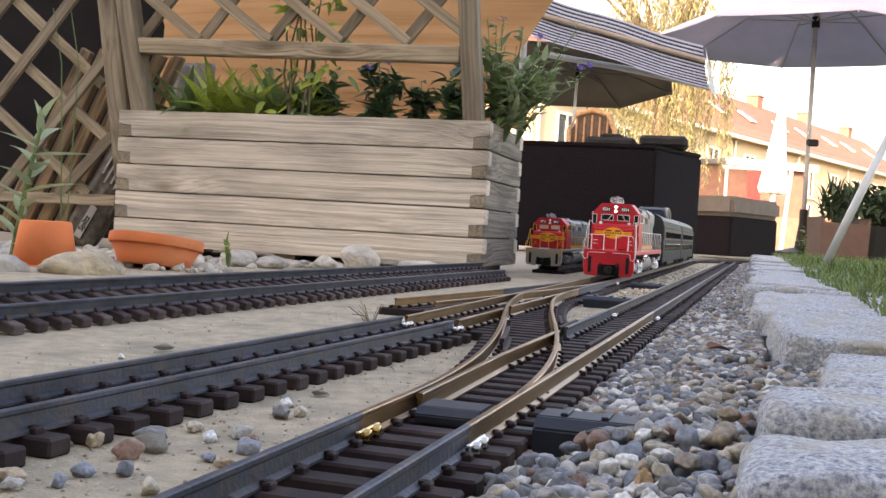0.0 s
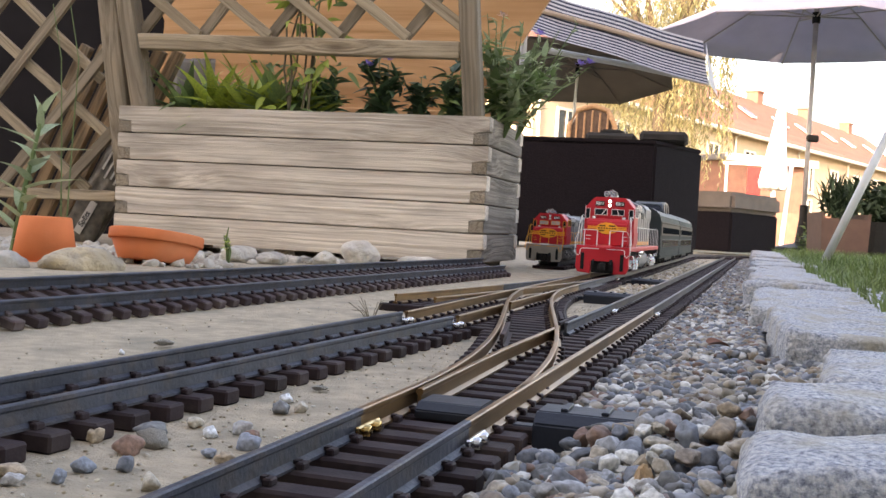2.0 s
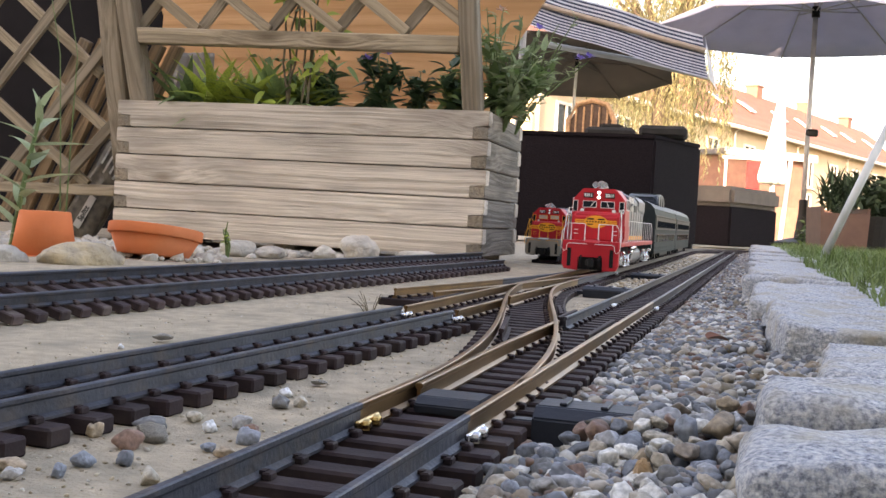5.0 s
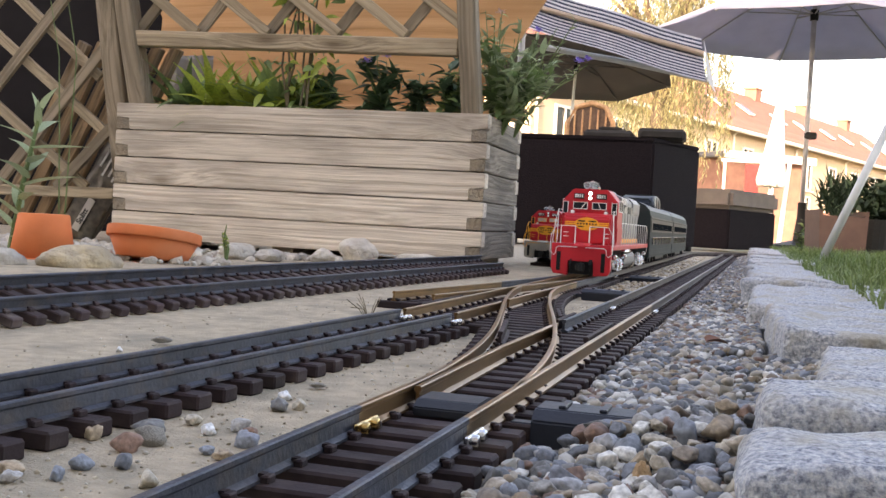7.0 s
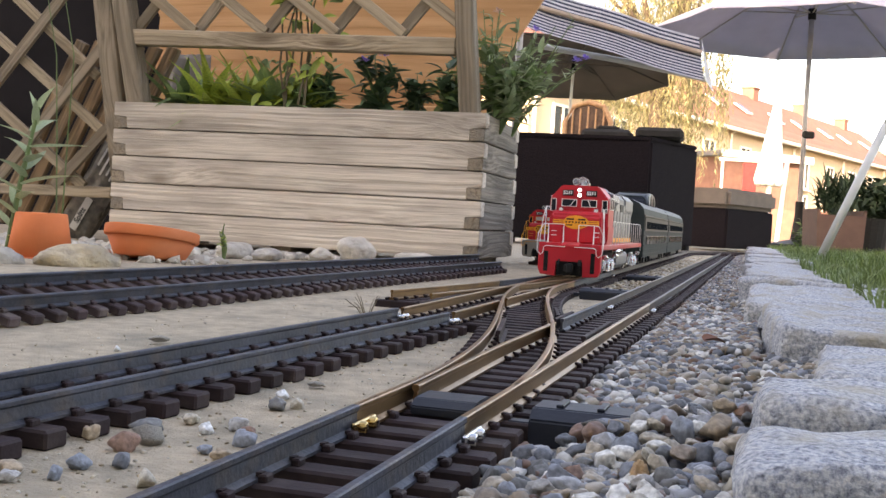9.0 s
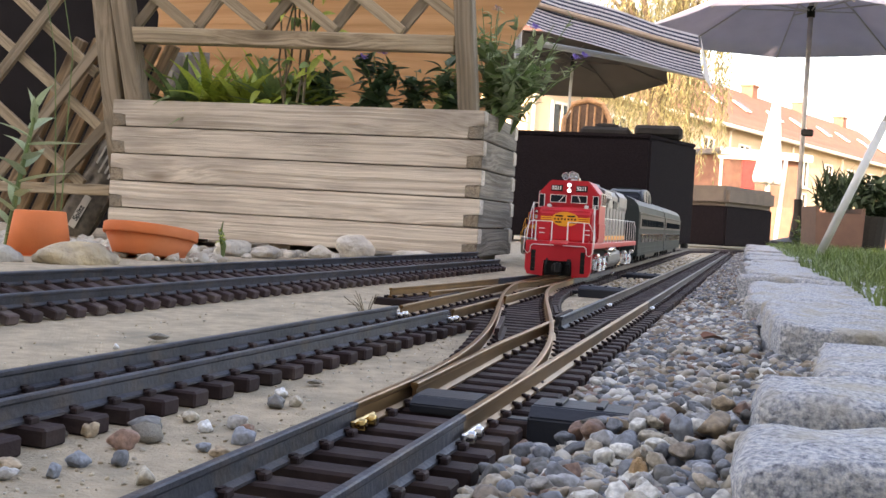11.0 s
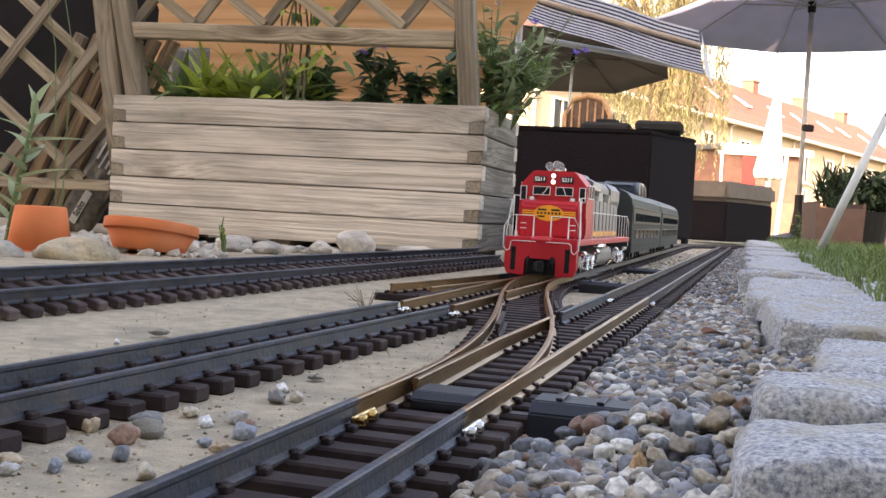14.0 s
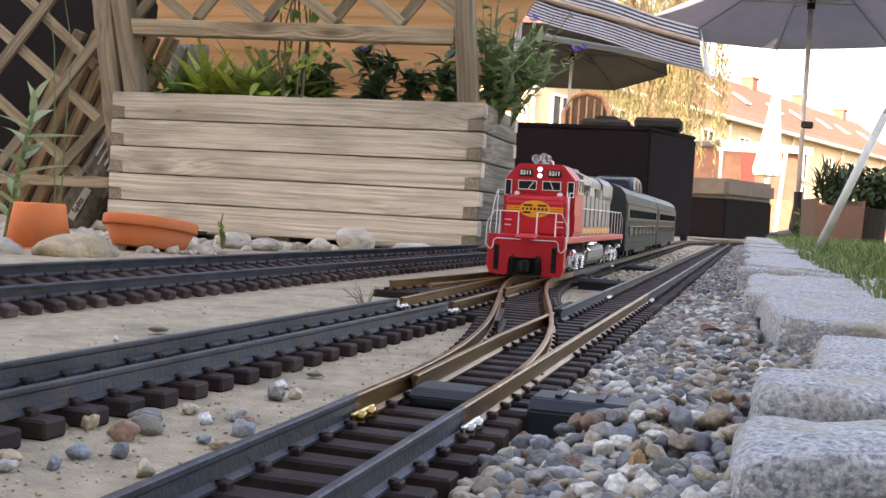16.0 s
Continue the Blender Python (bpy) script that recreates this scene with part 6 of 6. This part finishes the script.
def parasol(p, top, rim, r, turn, cloth, pole_mat, label, lean=0.0, hub=0.35, tilt=0.0, rib_mat=None, thick=0.021):
    t = thing("parasol", Matrix.Translation(p) @ pose(0, 0, 0, tilt, lean, 0), label, "parasol", "parasols")
    c8 = [(r * math.cos(radians(turn + 45 * k)), r * math.sin(radians(turn + 45 * k))) for k in range(8)]
    bm = BM()
    apex = Vector((0, 0, top))
    for k in range(8):
        a, b2 = Vector((*c8[k], rim)), Vector((*c8[(k + 1) % 8], rim))
        grid = []
        for i in range(7):
            f = i / 6
            row = []
            for j in range(7):
                g = j / 6
                q = apex.lerp(a.lerp(b2, g), f)
                q.z -= 0.006 * r * math.sin(math.pi * g) * f - 0.03 * r * math.sin(math.pi * f)
                e = a.lerp(b2, g)
                q -= Vector((e.x, e.y, 0)).normalized() * 0.012 * r * math.sin(math.pi * g) * f
                row.append(bm.verts.new(q))
            grid.append(row)
        for i in range(6):
            for j in range(6):
                bm.faces.new((grid[i][j], grid[i + 1][j], grid[i + 1][j + 1], grid[i][j + 1]))
    bmesh.ops.remove_doubles(bm, verts=bm.verts, dist=0.002)
    bmesh.ops.solidify(bm, geom=bm.faces[:], thickness=0.004)
    can = part("canopy", bm, cloth, t, smooth=True)
    for k in range(8):
        b = BM()
        tube(b, [(0, 0, top - 0.03), (c8[k][0] * 0.5, c8[k][1] * 0.5, (top + rim) / 2 + 0.02), (c8[k][0] * 0.99, c8[k][1] * 0.99, rim - 0.012)], 0.007, 6)
        rb = part("rib", b, rib_mat or pole_mat, can)
        b = BM()
        tube(b, [(0, 0, top - hub), (c8[k][0] * 0.5, c8[k][1] * 0.5, (top + rim) / 2 + 0.01)], 0.006, 6)
        part("strut", b, rib_mat or pole_mat, rb)
    b = BM()
    tube(b, [(0, 0, 0.05), (0, 0, top + 0.03)], thick, 12)
    part("pole", b, pole_mat, t, smooth=True)
    b = BM()
    tube(b, [(0, 0, top - hub - 0.05), (0, 0, top - hub + 0.04)], thick * 1.6, 12)
    part("hub", b, BLACK, t)
    return t


big = parasol((3.0, 9.0, 0), 2.34, 1.815, 1.34, 84, GREY_CLOTH, POLE, "large open grey parasol over the terrace", 0.0, 0.35)
b = BM()
box(b, (0.03, -0.01, 0.98), (0.10, 0.05, 0.06), bev=0.012)
part("crank_box", b, BLACK, big)
b = BM()
lathe(b, [(0.24, 0), (0.25, 0.02), (0.24, 0.06), (0.06, 0.10), (0.035, 0.30), (0.035, 0.42), (0.001, 0.42)], 20)
part("base", b, BLACK, big)
parasol((0.84, 7.6, 0), 1.41, 1.275, 0.74, 100, BROWN_CLOTH, PALE_POLE, "lower taupe parasol beyond the cabinet", 3.0, 0.1, -11.0, BROWN_CLOTH, 0.011)

# striped awning hanging over the terrace
awning = thing("striped_awning", Matrix(), "navy and pale striped awning with a brown bar", "awning")
TL, TR, BR, BL = Vector((0.39, 4.6, 1.10)), Vector((1.035, 4.5, 0.915)), Vector((1.02, 4.3, 0.71)), Vector((0.30, 4.4, 0.905))
n = 25
for k in range(n):
    bm = BM()
    g = []
    for e in (k / n, (k + 1) / n):
        row = []
        for i in range(9):
            q = TL.lerp(TR, i / 8).lerp(BL.lerp(BR, i / 8), e)
            q.z -= 0.012 * math.sin(math.pi * e) + 0.004 * math.sin(i * 1.3)
            row.append(bm.verts.new(q))
        g.append(row)
    for i in range(8):
        bm.faces.new((g[0][i], g[0][i + 1], g[1][i + 1], g[1][i]))
    bmesh.ops.solidify(bm, geom=bm.faces[:], thickness=0.0025)
    part("stripe", bm, NAVY if k % 2 else CREAM, awning)
b = BM()
m0, m1 = TL.lerp(BL, 0.42), TR.lerp(BR, 0.30)
tube(b, [m0 + Vector((0, -0.02, -0.012)), m1 + Vector((0, -0.02, -0.012))], 0.012, 8)
part("bar", b, BROWN_BAR, awning)
b = BM()
tube(b, [Vector((0.40, 4.6, 0.86)), Vector((0.75, 4.5, 0.80)), Vector((1.05, 4.4, 0.735))], 0.013, 8)
part("arm", b, PALE_POLE, awning)
b = BM()
tube(b, [(0.285, 4.45, 0), (0.285, 4.45, 0.93)], 0.014, 10)
part("upright", b, POLE, awning)
b = BM()
e0, e1, e2 = TR + Vector((0.005, -0.02, 0)), BR + Vector((0.035, -0.02, -0.045)), BR + Vector((0.002, -0.02, 0.0))
vs = [b.verts.new(q) for q in (e0, e1, e2)]
b.faces.new(vs)
bmesh.ops.solidify(b, geom=b.faces[:], thickness=0.003)
part("edge_flap", b, WHITE_CLOTH, awning)

leg = thing("leaning_pole", Matrix(), "pale metal pole leaning up out of the lawn", "pole")
b = BM()
tube(b, [(1.235, 3.5, 0.02), (1.432, 3.5, 0.49)], 0.0135, 14)
part("lower_tube", b, PALE_POLE, leg, smooth=True)
b = BM()
tube(b, [(1.424, 3.5, 0.47), (1.80, 3.5, 1.37)], 0.0115, 14)
part("upper_tube", b, PALE_POLE, leg, smooth=True)

# rattan chair, potted plants, closed parasol
chair = thing("wicker_chair", pose(0.93, 7.1, 0, 0, 0, -20), "tan wicker garden chair behind the cabinet", "chair")
WICKER = mat("tan_wicker", (0.42, 0.25, 0.13), (0.30, 0.17, 0.09), 60, 0.7, bump=0.5, bump_scale=120)
b = BM()
tube(b, [(-0.15, 0, 0.42), (-0.155, 0.02, 0.80), (-0.10, 0.03, 0.90), (0, 0.03, 0.93), (0.10, 0.03, 0.90), (0.155, 0.02, 0.80), (0.15, 0, 0.42)], 0.018, 8)
part("back_frame", b, WICKER, chair)
for x in (-0.10, -0.05, 0.0, 0.05, 0.10):
    b = BM()
    tube(b, [(x, 0.0, 0.43), (x * 1.04, 0.025, 0.90 - abs(x) * 0.3)], 0.007, 6)
    part("back_slat", b, WICKER, chair)
b = BM()
prism(b, [(-0.135, 0.44), (-0.145, 0.79), (-0.095, 0.885), (0, 0.915), (0.095, 0.885), (0.145, 0.79), (0.135, 0.44)], 0.030, 0.045, "y")
part("woven_back", b, mat("dark_brown_wicker", (0.10, 0.062, 0.042), (0.06, 0.038, 0.028), 40, 0.8, bump=0.5, bump_scale=90), chair, "dark brown woven back")
b = BM()
box(b, (0, -0.18, 0.42), (0.34, 0.36, 0.05), bev=0.015)
part("seat", b, WICKER, chair)
for x in (-0.14, 0.14):
    for y in (-0.32, 0.0):
        b = BM()
        tube(b, [(x, y, 0), (x, y, 0.42)], 0.016, 8)
        part("leg", b, WICKER, chair)
LEAF_DEEP = mat("deep_green_leaf", (0.030, 0.052, 0.028), (0.022, 0.04, 0.022), 30, 0.6, rand=0.3, spec=0.2)
DEEP_STRAP = [leaf_mesh(0.13, d, LEAF_DEEP) for d in (0.1, 0.3)]
DEEP_BROAD = [leaf_mesh(0.42, d, LEAF_DEEP, 0.18, 6, 0.8) for d in (0.1, 0.3)]
tub = thing("plant_tub", pose(2.965, 8.1, 0), "square brown planter tub with a spiky shrub", "planter")
b = BM()
prism(b, [(-0.17, 0.0), (0.17, 0.0), (0.185, 0.34), (0.165, 0.34), (0.155, 0.30), (-0.155, 0.30), (-0.165, 0.34), (-0.185, 0.34)], -0.16, 0.16, "y")
part("tub", b, mat("brown_clay", (0.085, 0.048, 0.036), (0.07, 0.038, 0.028), 14, 0.8), tub)
rnd = random.Random(17)
for k in range(150):
    q = Vector((rnd.uniform(-0.12, 0.12), rnd.uniform(-0.1, 0.1), 0.30 + 0.24 * rnd.random()))
    piece("leaf", DEEP_STRAP[rnd.randrange(2)], tub, Matrix.Translation(q) @ pose(0, 0, 0, 0, 0, rnd.uniform(0, 360)) @ pose(0, 0, 0, 0, -rnd.uniform(35, 80), 0) @ Matrix.Scale(rnd.uniform(0.10, 0.19), 4))
tub_b = thing("plant_tub", pose(3.36, 8.6, 0), "dark tub with a dense dark shrub", "planter")
b = BM()
lathe(b, [(0.001, 0), (0.2, 0), (0.24, 0.30), (0.22, 0.30), (0.2, 0.26), (0.001, 0.26)], 24)
part("tub", b, BLACK, tub_b)
for k in range(850):
    v = Vector((rnd.gauss(0, 1), rnd.gauss(0, 1), rnd.gauss(0, 1))).normalized() * rnd.uniform(0.6, 1.0)
    piece("leaf", DEEP_BROAD[rnd.randrange(2)], tub_b, Matrix.Translation((v.x * 0.32, v.y * 0.25, 0.42 + v.z * 0.20)) @ pose(0, 0, 0, rnd.uniform(-60, 60), rnd.uniform(-60, 60), rnd.uniform(0, 360)) @ Matrix.Scale(rnd.uniform(0.065, 0.11), 4))
small = shrub(Vector((2.93, 8.7, 0.0)), 0.28, 0.13, 10, 12, 0.07, LEAF_DARK, 66, "small dark shrub at the parasol's foot", mats=[LEAF_DARK, LEAF_MID])

closed = thing("closed_parasol", pose(4.2, 14.0, 0, 0, 3, 0), "closed white parasol in the sun", "parasol")
b = BM()
prof = [(0.03, 1.9), (0.05, 1.8), (0.12, 1.2), (0.17, 0.85), (0.15, 0.78), (0.02, 0.8)]
rings = []
for r, z in prof:
    rings.append([b.verts.new((r * (1 + 0.18 * math.cos(8 * k * math.tau / 48)) * math.cos(k * math.tau / 48), r * (1 + 0.18 * math.cos(8 * k * math.tau / 48)) * math.sin(k * math.tau / 48), z)) for k in range(48)])
for q, w in zip(rings, rings[1:]):
    for k in range(48):
        b.faces.new((q[k], q[(k + 1) % 48], w[(k + 1) % 48], w[k]))
part("cloth", b, WHITE_CLOTH, closed, smooth=True)
b = BM()
tube(b, [(0, 0, 0), (0, 0, 1.95)], 0.02, 8)
part("pole", b, WHITE_CLOTH, closed)
post = thing("white_post", pose(4.55, 14.5, 0, 0, 4.0, 0), "slim white garden post in the sun", "post")
b = BM()
tube(b, [(0, 0, 0), (0, 0, 1.15)], 0.03, 8)
part("shaft", b, WHITE_CLOTH, post)
b = BM()
lathe(b, [(0.036, 1.15), (0.036, 1.17), (0.01, 1.19)], 8)
part("cap", b, WHITE_CLOTH, post)
red_cloth = thing("red_towel", pose(4.42, 15.5, 0), "red towel hanging on a white rack", "towel")
b = BM()
box(b, (0, 0, 0.95), (0.20, 0.03, 0.42), bev=0.012)
part("towel", b, mat("red_cloth", (0.55, 0.04, 0.04), (0.45, 0.03, 0.03), 12, 0.85), red_cloth)
b = BM()
for x in (-0.4, 0.3):
    tube(b, [(x, 0, 0), (x, 0, 1.22)], 0.02, 6)
tube(b, [(-0.45, 0, 1.2), (0.35, 0, 1.2)], 0.025, 6)
part("rack", b, WHITE_CLOTH, red_cloth)

# ---- willow ----
WILLOW = mat("yellowing_willow_leaf", (0.30, 0.27, 0.145), (0.20, 0.205, 0.11), 0.8, 0.6, island=0.4, translucent=0.4)
BARK = mat("grey_brown_bark", (0.13, 0.10, 0.075), (0.08, 0.065, 0.05), 12, 0.9, bump=0.6, bump_scale=30)
willow = thing("willow_tree", pose(4.6, 23.0, 0), "weeping willow with yellowing hanging foliage in sun", "tree")
b = BM()
tube(b, [(0, 0.3, 0), (0.05, 0.3, 1.2), (-0.05, 0.3, 2.6), (0.1, 0.3, 3.8)], 0.26, 12, r2=0.16)
part("trunk", b, BARK, willow)
rnd = random.Random(23)
V, F = [], []
for i in range(14):
    a = rnd.uniform(0, math.tau)
    r = rnd.uniform(0.8, 2.0)
    top = Vector((math.cos(a) * r, math.sin(a) * r + 0.3, rnd.uniform(4.6, 7.0)))
    b = BM()
    tube(b, [(0.05, 0.3, 3.2 + rnd.uniform(-0.6, 0.6)), (top.x * 0.5, top.y * 0.5 + 0.15, top.z * 0.86), top], 0.09, 6, r2=0.02)
    part("limb", b, BARK, willow)
for i in range(300):
    a = rnd.uniform(0, math.tau)
    r = 1.9 * rnd.random() ** 0.6
    x, y = math.cos(a) * r * 0.85, math.sin(a) * r * 0.8 + 0.3
    z = 7.0 - 0.75 * r + rnd.uniform(-0.9, 0.3) - (1.8 * max(0.0, x / 1.6) ** 2)
    z_end = rnd.uniform(0.8, 2.4) + rnd.choice((0, 0, 0.8)) + rnd.random() * 0.8
    n = int((z - z_end) / 0.075)
    for k in range(max(n, 4)):
        zz = z - k * 0.075
        x += rnd.uniform(-0.012, 0.012)
        w = rnd.uniform(0, math.tau)
        ln, wd = rnd.uniform(0.08, 0.15), rnd.uniform(0.012, 0.022)
        dx, dy = math.cos(w), math.sin(w)
        n0 = len(V)
        V += [(x, y, zz), (x + dx * ln * 0.4 - dy * wd, y + dy * ln * 0.4 + dx * wd, zz - ln * 0.45), (x + dx * ln * 0.6, y + dy * ln * 0.6, zz - ln), (x + dx * ln * 0.4 + dy * wd, y + dy * ln * 0.4 - dx * wd, zz - ln * 0.45)]
        F.append((n0, n0 + 1, n0 + 2, n0 + 3))
me = bpy.data.meshes.new("crown")
me.from_pydata(V, [], F)
me.materials.append(WILLOW)
ob = new("crown", me)
ob.parent = willow

# ---- row of houses ----
RENDER_WALL = mat("cream_house_render", (0.55, 0.45, 0.33), (0.50, 0.41, 0.30), 1.2, 0.9, bump=0.1, bump_scale=20)
TILE = mat("red_roof_tile", (0.27, 0.115, 0.08), (0.21, 0.09, 0.065), 3, 0.85, rand=0.18, third=(0.2, 0.1, 0.075), third_scale=0.8)
BRICK_RED = mat("red_brick", (0.27, 0.145, 0.11), (0.22, 0.115, 0.09), 6, 0.9)
WINDOW_FRAME = mat("white_window_frame", (0.75, 0.74, 0.7), (0.7, 0.69, 0.66), 8, 0.6)


def house(m, ln, eave, ridge, depth, label, dormer=False):
    """A terraced house: x along the row, y back, gable roof, windows, gutter, chimney, roof lights."""
    t = thing("terraced_house", m, label, "house", "row of houses")
    b = BM()
    prism(b, [(0, 0), (depth, 0), (depth, eave), (depth / 2, ridge - 0.12), (0, eave)], 0, ln, "x")
    wall = part("wall", b, RENDER_WALL, t)
    rise, run = ridge - eave, depth / 2
    ang = math.degrees(math.atan2(rise, run))
    sl = math.hypot(rise, run) + 0.45
    for s in (0, 1):
        b = BM()
        box(b, (ln / 2, sl / 2 - 0.45, 0.0), (ln, sl, 0.08))
        rm = Matrix.Translation((0, 0, eave + 0.05)) @ pose(0, 0, 0, ang, 0, 0) if s == 0 else Matrix.Translation((ln, depth, eave + 0.05)) @ pose(0, 0, 0, 0, 0, 180) @ pose(0, 0, 0, ang, 0, 0)
        rf = part("roof", b, TILE, t, m=rm)
        if s == 0:
            n = 15
            for k in range(n):
                b = BM()
                y0 = -0.45 + sl * k / n
                box(b, (ln / 2, y0 + sl / n / 2, 0.065), (ln - 0.01, sl / n * 1.06, 0.03), pose(0, 0, 0, -2.5, 0, 0))
                part("tile_course", b, TILE, rf)
            for x in (ln * 0.28, ln * 0.72):
                b = BM()
                box(b, (x, sl * 0.42, 0.13), (0.55, 0.85, 0.08), bev=0.02)
                rl = part("roof_light", b, WINDOW_FRAME, rf)
                b = BM()
                box(b, (x, sl * 0.42, 0.175), (0.42, 0.7, 0.02))
                part("pane", b, GLASS_DARK, rl)
    b = BM()
    tube(b, [(0, -0.38, eave - 0.16), (ln, -0.38, eave - 0.16)], 0.08, 8)
    part("gutter", b, WINDOW_FRAME, t)
    b = BM()
    tube(b, [(0.2, -0.05, 0), (0.2, -0.06, eave - 0.3), (0.2, -0.36, eave - 0.15)], 0.05, 6)
    part("downpipe", b, WINDOW_FRAME, t)
    b = BM()
    box(b, (ln * 0.5, depth / 2, ridge + 0.05), (0.7, 0.6, 0.9), bev=0.02)
    box(b, (ln * 0.5, depth / 2, ridge + 0.52), (0.82, 0.72, 0.1), bev=0.02)
    part("chimney", b, BRICK_RED, t)
    for z, hh in ((eave - 1.35, 1.25), (1.45, 1.4)):
        for x in (ln * 0.25, ln * 0.75):
            b = BM()
            for dx, dz, sx, sz in ((0, hh / 2, 1.1, 0.08), (0, -hh / 2, 1.1, 0.08), (0.53, 0, 0.08, hh), (-0.53, 0, 0.08, hh), (0, 0, 0.06, hh)):
                box(b, (x + dx, -0.02, z + dz), (sx, 0.10, sz))
            w = part("window", b, WINDOW_FRAME, t)
            b = BM()
            box(b, (x, 0.0, z), (1.0, 0.03, hh - 0.08))
            part("pane", b, GLASS_DARK, w)
            b = BM()
            box(b, (x, -0.07, z - hh / 2 - 0.06), (1.25, 0.18, 0.06))
            part("sill", b, WINDOW_FRAME, w)
    return t


ROW = Vector((11.48, 15.0, 0)).normalized()
row_a = math.degrees(math.atan2(ROW.y, ROW.x))
first = Vector((10.88, 42.0, 0)) - ROW * 14.0
ln = 7.2
for k in range(6):
    p = first + ROW * (ln * k)
    house(pose(p.x, p.y, -0.02, 0, 0, row_a), ln - 0.02, 4.45, 6.9, 7.0, "cream rendered terraced house with a red tiled roof")
shed_roof = thing("garden_shed", pose(7.4, 27.0, 0, 0, 0, 25), "garden shed with a flat pale-edged roof", "shed")
b = BM()
box(b, (0, 0, 1.0), (2.6, 1.8, 2.0))
part("wall", b, BRICK_RED, shed_roof)
b = BM()
box(b, (0, 0, 2.06), (2.9, 2.1, 0.14), bev=0.02)
part("roof", b, mat("grey_roof_felt", (0.2, 0.2, 0.22), (0.16, 0.16, 0.18), 3, 0.9), shed_roof)
b = BM()
box(b, (0, -1.07, 2.06), (2.9, 0.04, 0.18), bev=0.01)
part("fascia", b, WHITE_CLOTH, shed_roof)
bm = BM()
box(bm, (9.0, 22.0, 0.35), (16.0, 0.25, 0.7), pose(0, 0, 0, 0, 0, 0))
structure("wall_garden", bm, BRICK_RED, "low sunlit brick garden wall far off", "wall")

# ---- unseen wall added behind the camera: closes the place, shades the terrace ----
bm = BM()
box(bm, (-3.0, -2.6, 3.5), (16.0, 0.3, 7.0))
structure("wall_house", bm, mat("plain_blocker_wall", (0.62, 0.58, 0.52), (0.56, 0.53, 0.48), 2, 0.9), "unseen plain wall added to shade the terrace", "wall")


# ---- what moves ----
def motions():
    step = 0.5
    times = [i * step for i in range(33)]

    def front(t):
        return 2.139 - 0.0477 * t

    for ob, back in ((engine, 0.0), (coach_a, 0.70), (coach_b, 1.47)):
        walk(ob, [(t, train_pose(front(t), back)) for t in times])
    for ob, x, r in WHEELS:
        walk(ob, [(t, pose(x, 0, r, 0, math.degrees((front(0) - front(t)) / -DIR.y / r), 0)) for t in times])


motions()
